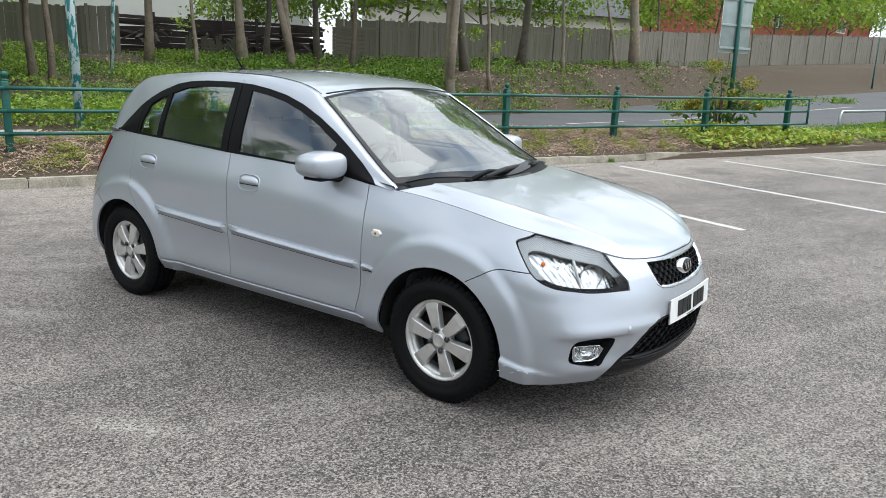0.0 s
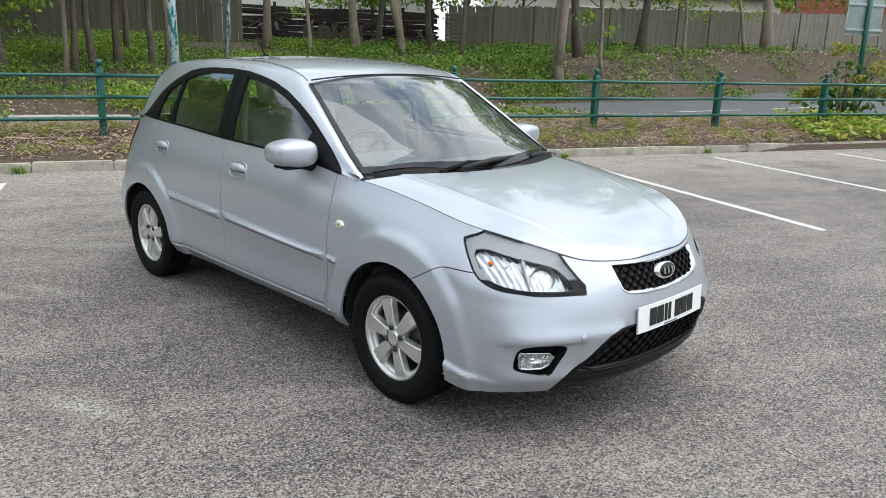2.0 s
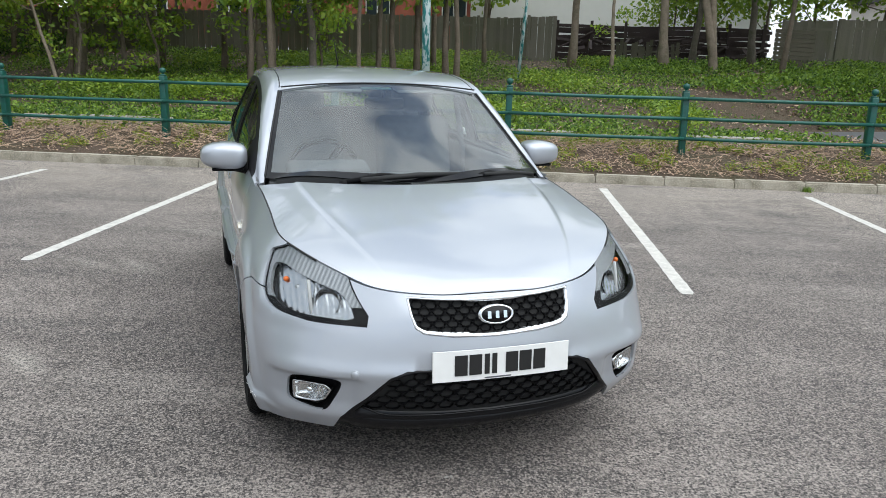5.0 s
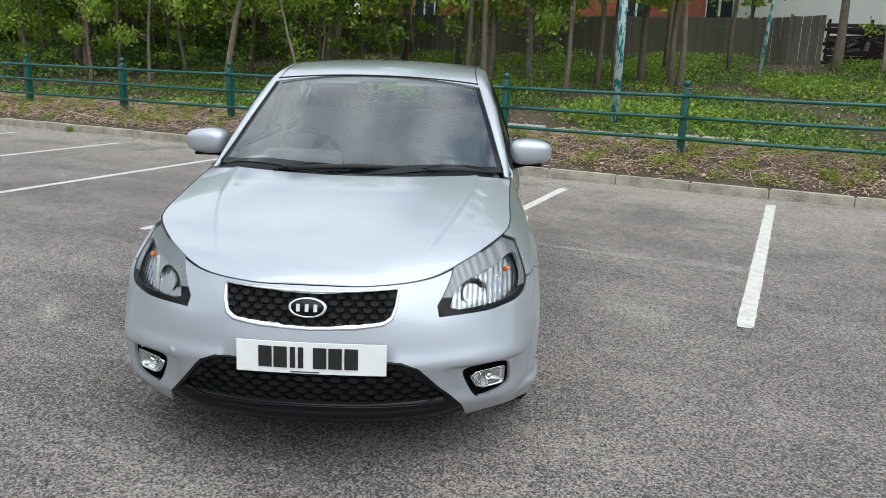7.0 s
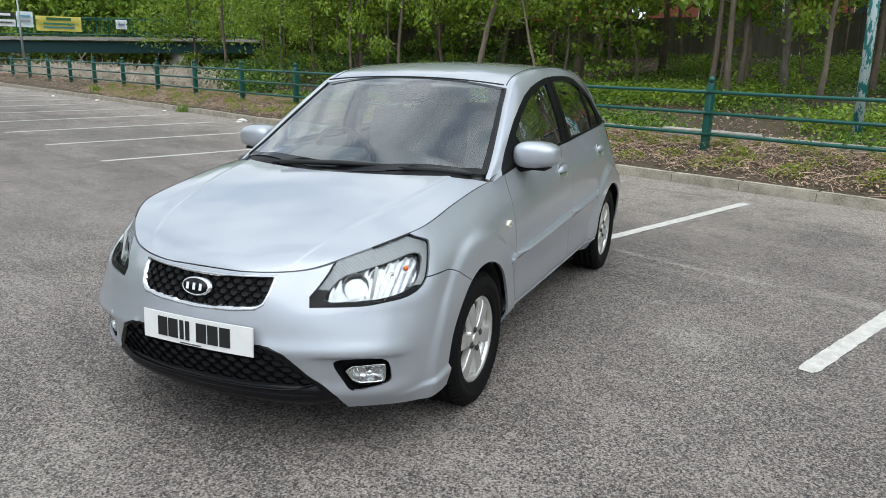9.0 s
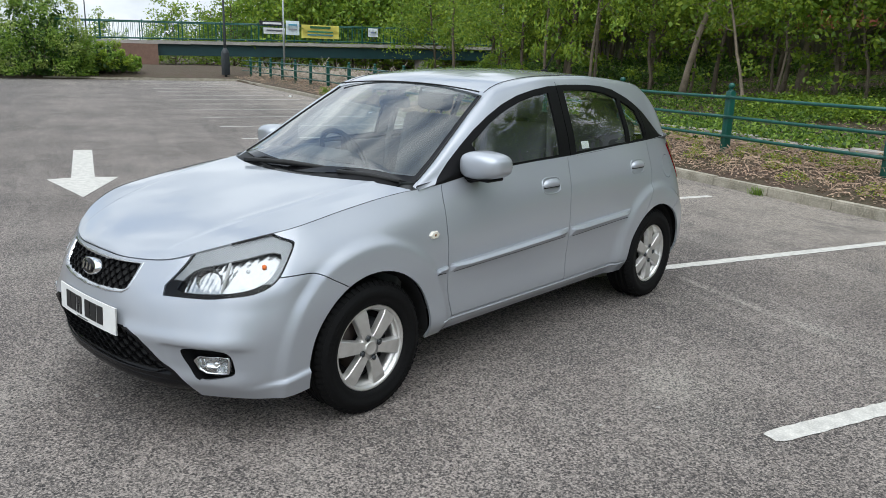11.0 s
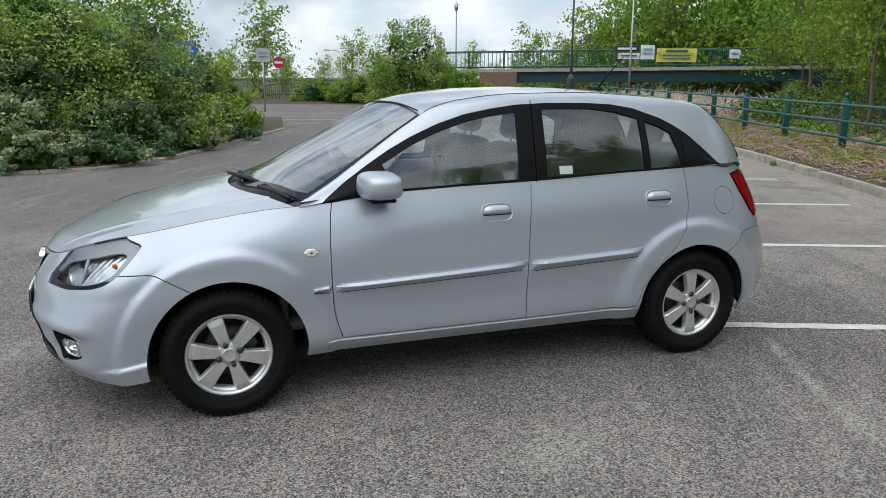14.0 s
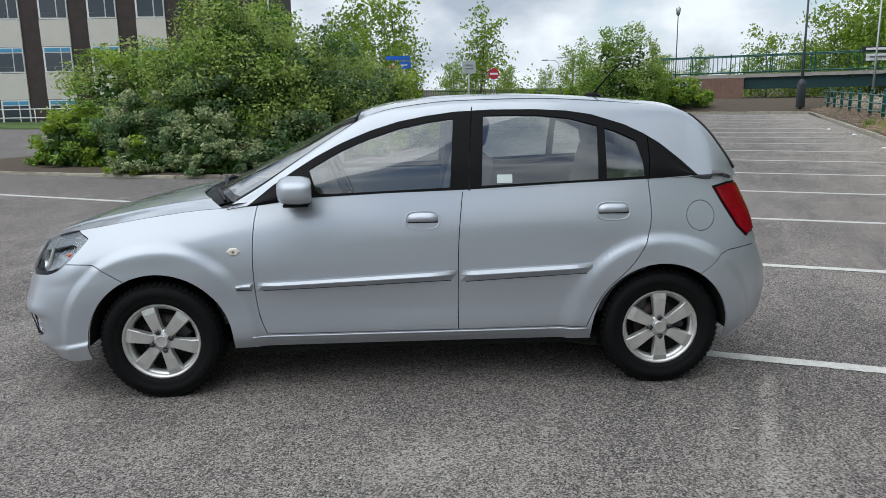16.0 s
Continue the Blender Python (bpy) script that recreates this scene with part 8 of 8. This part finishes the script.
# --- wheels ---
def build_wheel():
    w = new("wheel")
    w.empty_display_size = .1
    bm = bmesh.new()
    prof = [(.196, -.085), (.215, -.092), (.25, -.094), (.278, -.088), (.290, -.072)]
    prof += [(.2945, -.06), (.2945, -.044), (.287, -.042), (.287, -.034), (.2955, -.032), (.2955, -.006), (.288, -.004), (.288, .004), (.2955, .006), (.2955, .032), (.287, .034), (.287, .042), (.2945, .044), (.2945, .06)]
    prof += [(.290, .072), (.278, .088), (.262, .0925), (.260, .0945), (.235, .0945), (.233, .0925), (.215, .091), (.196, .085), (.190, .06)]
    lathe(bm, prof, 72, "Y")
    tyre = part("tyre", bm, M_TYRE, w, "black worn tyre")
    bm = bmesh.new()
    for k in range(60):
        a = k * math.tau / 60
        for s in (-1, 1):
            box(bm, .019, .03, .006, Matrix.Rotation(a + s * .03, 4, "Y") @ Matrix.Translation((0, s * .075, .2882)) @ pose(0, 0, 0, s * -38, 0, 0))
    part("tread", bm, M_TYRE, tyre, smooth=False)["kind"] = "stuff"
    bm = bmesh.new()
    for a0, n in ((.5, 9), (math.pi + .5, 7)):
        for k in range(n):
            box(bm, .014 if k % 3 else .01, .003, .022, Matrix.Rotation(a0 + k * .085, 4, "Y") @ Matrix.Translation((0, .0945, .247)))
    part("sidewall_relief", bm, M_TYRE, tyre, smooth=False)["kind"] = "stuff"
    bm = bmesh.new()
    lathe(bm, [(.186, -.075), (.178, -.05), (.172, .0), (.174, .05), (.180, .062), (.192, .068), (.194, .075), (.189, .079), (.180, .073), (.174, .06)], 64, "Y")
    rim = part("rim", bm, M_ALLOY, w, "six-spoke silver alloy rim")
    for k in range(6):
        bm = bmesh.new()
        pr = [(.045, .024, .072), (.07, .025, .075), (.105, .029, .075), (.150, .034, .075), (.179, .037, .068)]
        top, bot = [], []
        for r, hw, y in pr:
            top.append([bm.verts.new((s * hw, y - .004 * (abs(s) == 1), r)) for s in (-1, -.9, .9, 1)])
            bot.append([bm.verts.new((s * (hw * 1.0 + .004), y - .03, r)) for s in (-1, 1)])
        for i in range(4):
            for j in range(3):
                bm.faces.new((top[i][j], top[i][j + 1], top[i + 1][j + 1], top[i + 1][j]))
            bm.faces.new((top[i][0], top[i + 1][0], bot[i + 1][0], bot[i][0]))
            bm.faces.new((top[i][3], bot[i][1], bot[i + 1][1], top[i + 1][3]))
        bmesh.ops.recalc_face_normals(bm, faces=bm.faces)
        bm.transform(Matrix.Rotation(k * math.tau / 6 + .12, 4, "Y"))
        part("spoke", bm, M_ALLOY, rim, smooth=False)
    bm = bmesh.new()
    lathe(bm, [(.062, .03), (.06, .062), (.052, .07), (.001, .07)], 36, "Y")
    part("rim_hub", bm, M_ALLOY, rim)
    bm = bmesh.new()
    lathe(bm, [(.158, .028), (.160, .040), (.166, .050), (.173, .057), (.180, .060)], 64, "Y")
    part("rim_flange", bm, M_ALLOY, rim)
    bm = bmesh.new()
    lathe(bm, [(.034, .066), (.033, .074), (.029, .079), (.026, .0775), (.001, .0785)], 30, "Y")
    part("centre_cap", bm, M_ALLOY, rim)
    for k in range(4):
        a = k * math.tau / 4 + 1.45
        bm = bmesh.new()
        lathe(bm, [(.016, .073), (.016, .0705), (.0105, .068), (.0105, .0765), (.001, .0775)], 6, "Y", Matrix.Translation((.051 * math.cos(a), .003, .051 * math.sin(a))))
        part("wheel_nut", bm, M_DARKSTEEL, rim)
    bm = bmesh.new()
    lathe(bm, [(.05, .0), (.118, .0), (.118, -.02), (.05, -.02)], 40, "Y")
    part("brake_disc", bm, M_DISC, w)
    bm = bmesh.new()
    lathe(bm, [(.172, -.02), (.001, -.021)], 40, "Y")
    part("wheel_back", bm, M_UNDER, w)
    bm = bmesh.new()
    box(bm, .07, .06, .1, pose(-.09, .0, .03, 0, 25, 0), .01, 2)
    part("brake_caliper", bm, M_DARKSTEEL, w)
    return w


wheel0 = build_wheel()
SPOTS = [(1.250, .735, 0, 11.8), (-1.245, .73, 0, -4.4), (1.250, -.735, 180, 10.4), (-1.245, -.73, 180, 35)]
for k, (x, y, turn, spin) in enumerate(SPOTS):
    m = Matrix.Translation((x, y, .291)) @ pose(0, 0, 0, 0, 0, turn) @ pose(0, 0, 0, 0, spin, 0)
    if k == 0:
        wheel0.matrix_basis = m
        wheel0.parent = car
    else:
        copy_thing(wheel0, m).parent = car

# --- cabin ---
bm = bmesh.new()
box(bm, 2.6, 1.40, .04, Matrix.Translation((-.25, 0, .36)))
box(bm, .03, 1.40, .5, Matrix.Translation((.98, 0, .62)))
part("cabin_floor", bm, M_TRIM, car)
for sy in (1, -1):
    bm = bmesh.new()
    box(bm, 1.95, .05, .62, Matrix.Translation((-.22, sy * .715, .67)), .02, 2)
    part("door_lining", bm, M_TRIM, car)
bm = bmesh.new()
P = [(1.02, .90), (.92, .945), (.72, .955), (.58, .93), (.54, .86), (.56, .70), (.62, .5), (.95, .5)]
for s in (-1, 1):
    vs = [bm.verts.new((x, s * .69, z)) for x, z in P]
    bm.faces.new(vs if s > 0 else vs[::-1])
bm.verts.ensure_lookup_table()
for k in range(8):
    a, b = k, (k + 1) % 8
    bm.faces.new((bm.verts[a], bm.verts[b], bm.verts[8 + b], bm.verts[8 + a]))
bmesh.ops.bevel(bm, geom=[e for e in bm.edges], offset=.02, segments=2, affect="EDGES")
M_DASH = mat("dark_dash", (0.055, 0.057, 0.06), 0.8, var=0.2, scale=12, bump=0.2, bscale=300, bdist=0.001)
dash = part("dashboard", bm, M_DASH, car)
bm = bmesh.new()
box(bm, .16, .42, .07, pose(.60, -.35, .955, 0, 12, 0), .03, 3)
part("instrument_binnacle", bm, M_DASH, dash)
# steering wheel
bm = bmesh.new()
wm = Matrix.Translation((.42, -.35, .93)) @ pose(0, 0, 0, 0, -65, 0)
tube(bm, [wm @ Vector((.18 * math.cos(a), .18 * math.sin(a), 0)) for a in np.linspace(0, math.tau, 41)], [.016] * 41, 8, False)
sw = part("steering_wheel", bm, M_BLACK, car)
bm = bmesh.new()
for a in (0, 120, 240):
    box(bm, .17, .04, .02, wm @ pose(0, 0, 0, 0, 0, a + 30) @ Matrix.Translation((.09, 0, -.01)), .006)
box(bm, .13, .13, .04, wm, .02, 2)
part("wheel_spokes", bm, M_BLACK, sw)


def seat(x, y, width, label):
    bm = bmesh.new()
    box(bm, .52, width, .16, pose(x + .02, y, .55, 0, -6, 0), .05, 3)
    s = part("seat", bm, M_CLOTH, car, label)
    bm = bmesh.new()
    box(bm, .16, width - .02, .62, pose(x - .27, y, .86, 0, -14, 0), .06, 3)
    part("backrest", bm, M_CLOTH, s)
    return s


def headrest(x, y, z, s):
    bm = bmesh.new()
    box(bm, .10, .27, .17, pose(x, y, z, 0, -12, 0), .045, 4)
    part("headrest", bm, M_CLOTH, s)
    for d in (-.055, .055):
        bm = bmesh.new()
        tube(bm, [(x, y + d, z - .06), (x + .025, y + d, z - .17)], [.006, .006], 8)
        part("headrest_post", bm, M_CHROME, s)


for y in (.35, -.35):
    s = seat(-.02, y, .5, "grey cloth front seat")
    headrest(-.36, y, 1.27, s)
s = seat(-.86, 0, 1.28, "grey cloth rear bench")
for y in (.38, -.38):
    headrest(-1.17, y, 1.2, s)
bm = bmesh.new()
box(bm, .05, .22, .065, pose(.35, 0, 1.275, 0, 12, 0), .02, 2)
im = part("interior_mirror", bm, M_BLACK, car)
bm = bmesh.new()
tube(bm, [(.345, 0, 1.29), (.325, 0, 1.338)], [.012, .012], 8)
part("mirror_stalk", bm, M_BLACK, im)
for y in (.3, -.3):
    bm = bmesh.new()
    box(bm, .14, .40, .018, pose(.17, y, 1.345, 0, 6, 0), .008, 2)
    part("sun_visor", bm, M_LIGHTTRIM, car)
# head lining and pillars
bm = bmesh.new()
P = top_surface(-1.40, .24, 20, 10)
P[..., 2] -= .03
for sy in (1, -1):
    Q = P.copy()
    Q[..., 1] *= sy
    vs = [[bm.verts.new(p) for p in row] for row in Q]
    for a, b in zip(vs, vs[1:]):
        for k in range(9):
            bm.faces.new((a[k], a[k + 1], b[k + 1], b[k]))
part("head_lining", bm, M_LIGHTTRIM, car)
for sy in (1, -1):
    part("pillar_lining", take(upper, {20, 0}, sy, 0, .022), M_TRIM, car)
    bm = bmesh.new()
    tube(bm, [(-.27, sy * .62, 1.28), (-.22, sy * .66, .95), (-.2, sy * .66, .6)], [.02, .02, .02], 6)
    part("seat_belt", bm, M_CLOTH, car)
for ob in car.children_recursive:
    if ob.name.split(".")[0] in ("windscreen", "rear_window", "window_pane", "headlamp"):
        clear(ob)
lower.free(), upper.free(), inner.free(), roof.free(), hood.free()
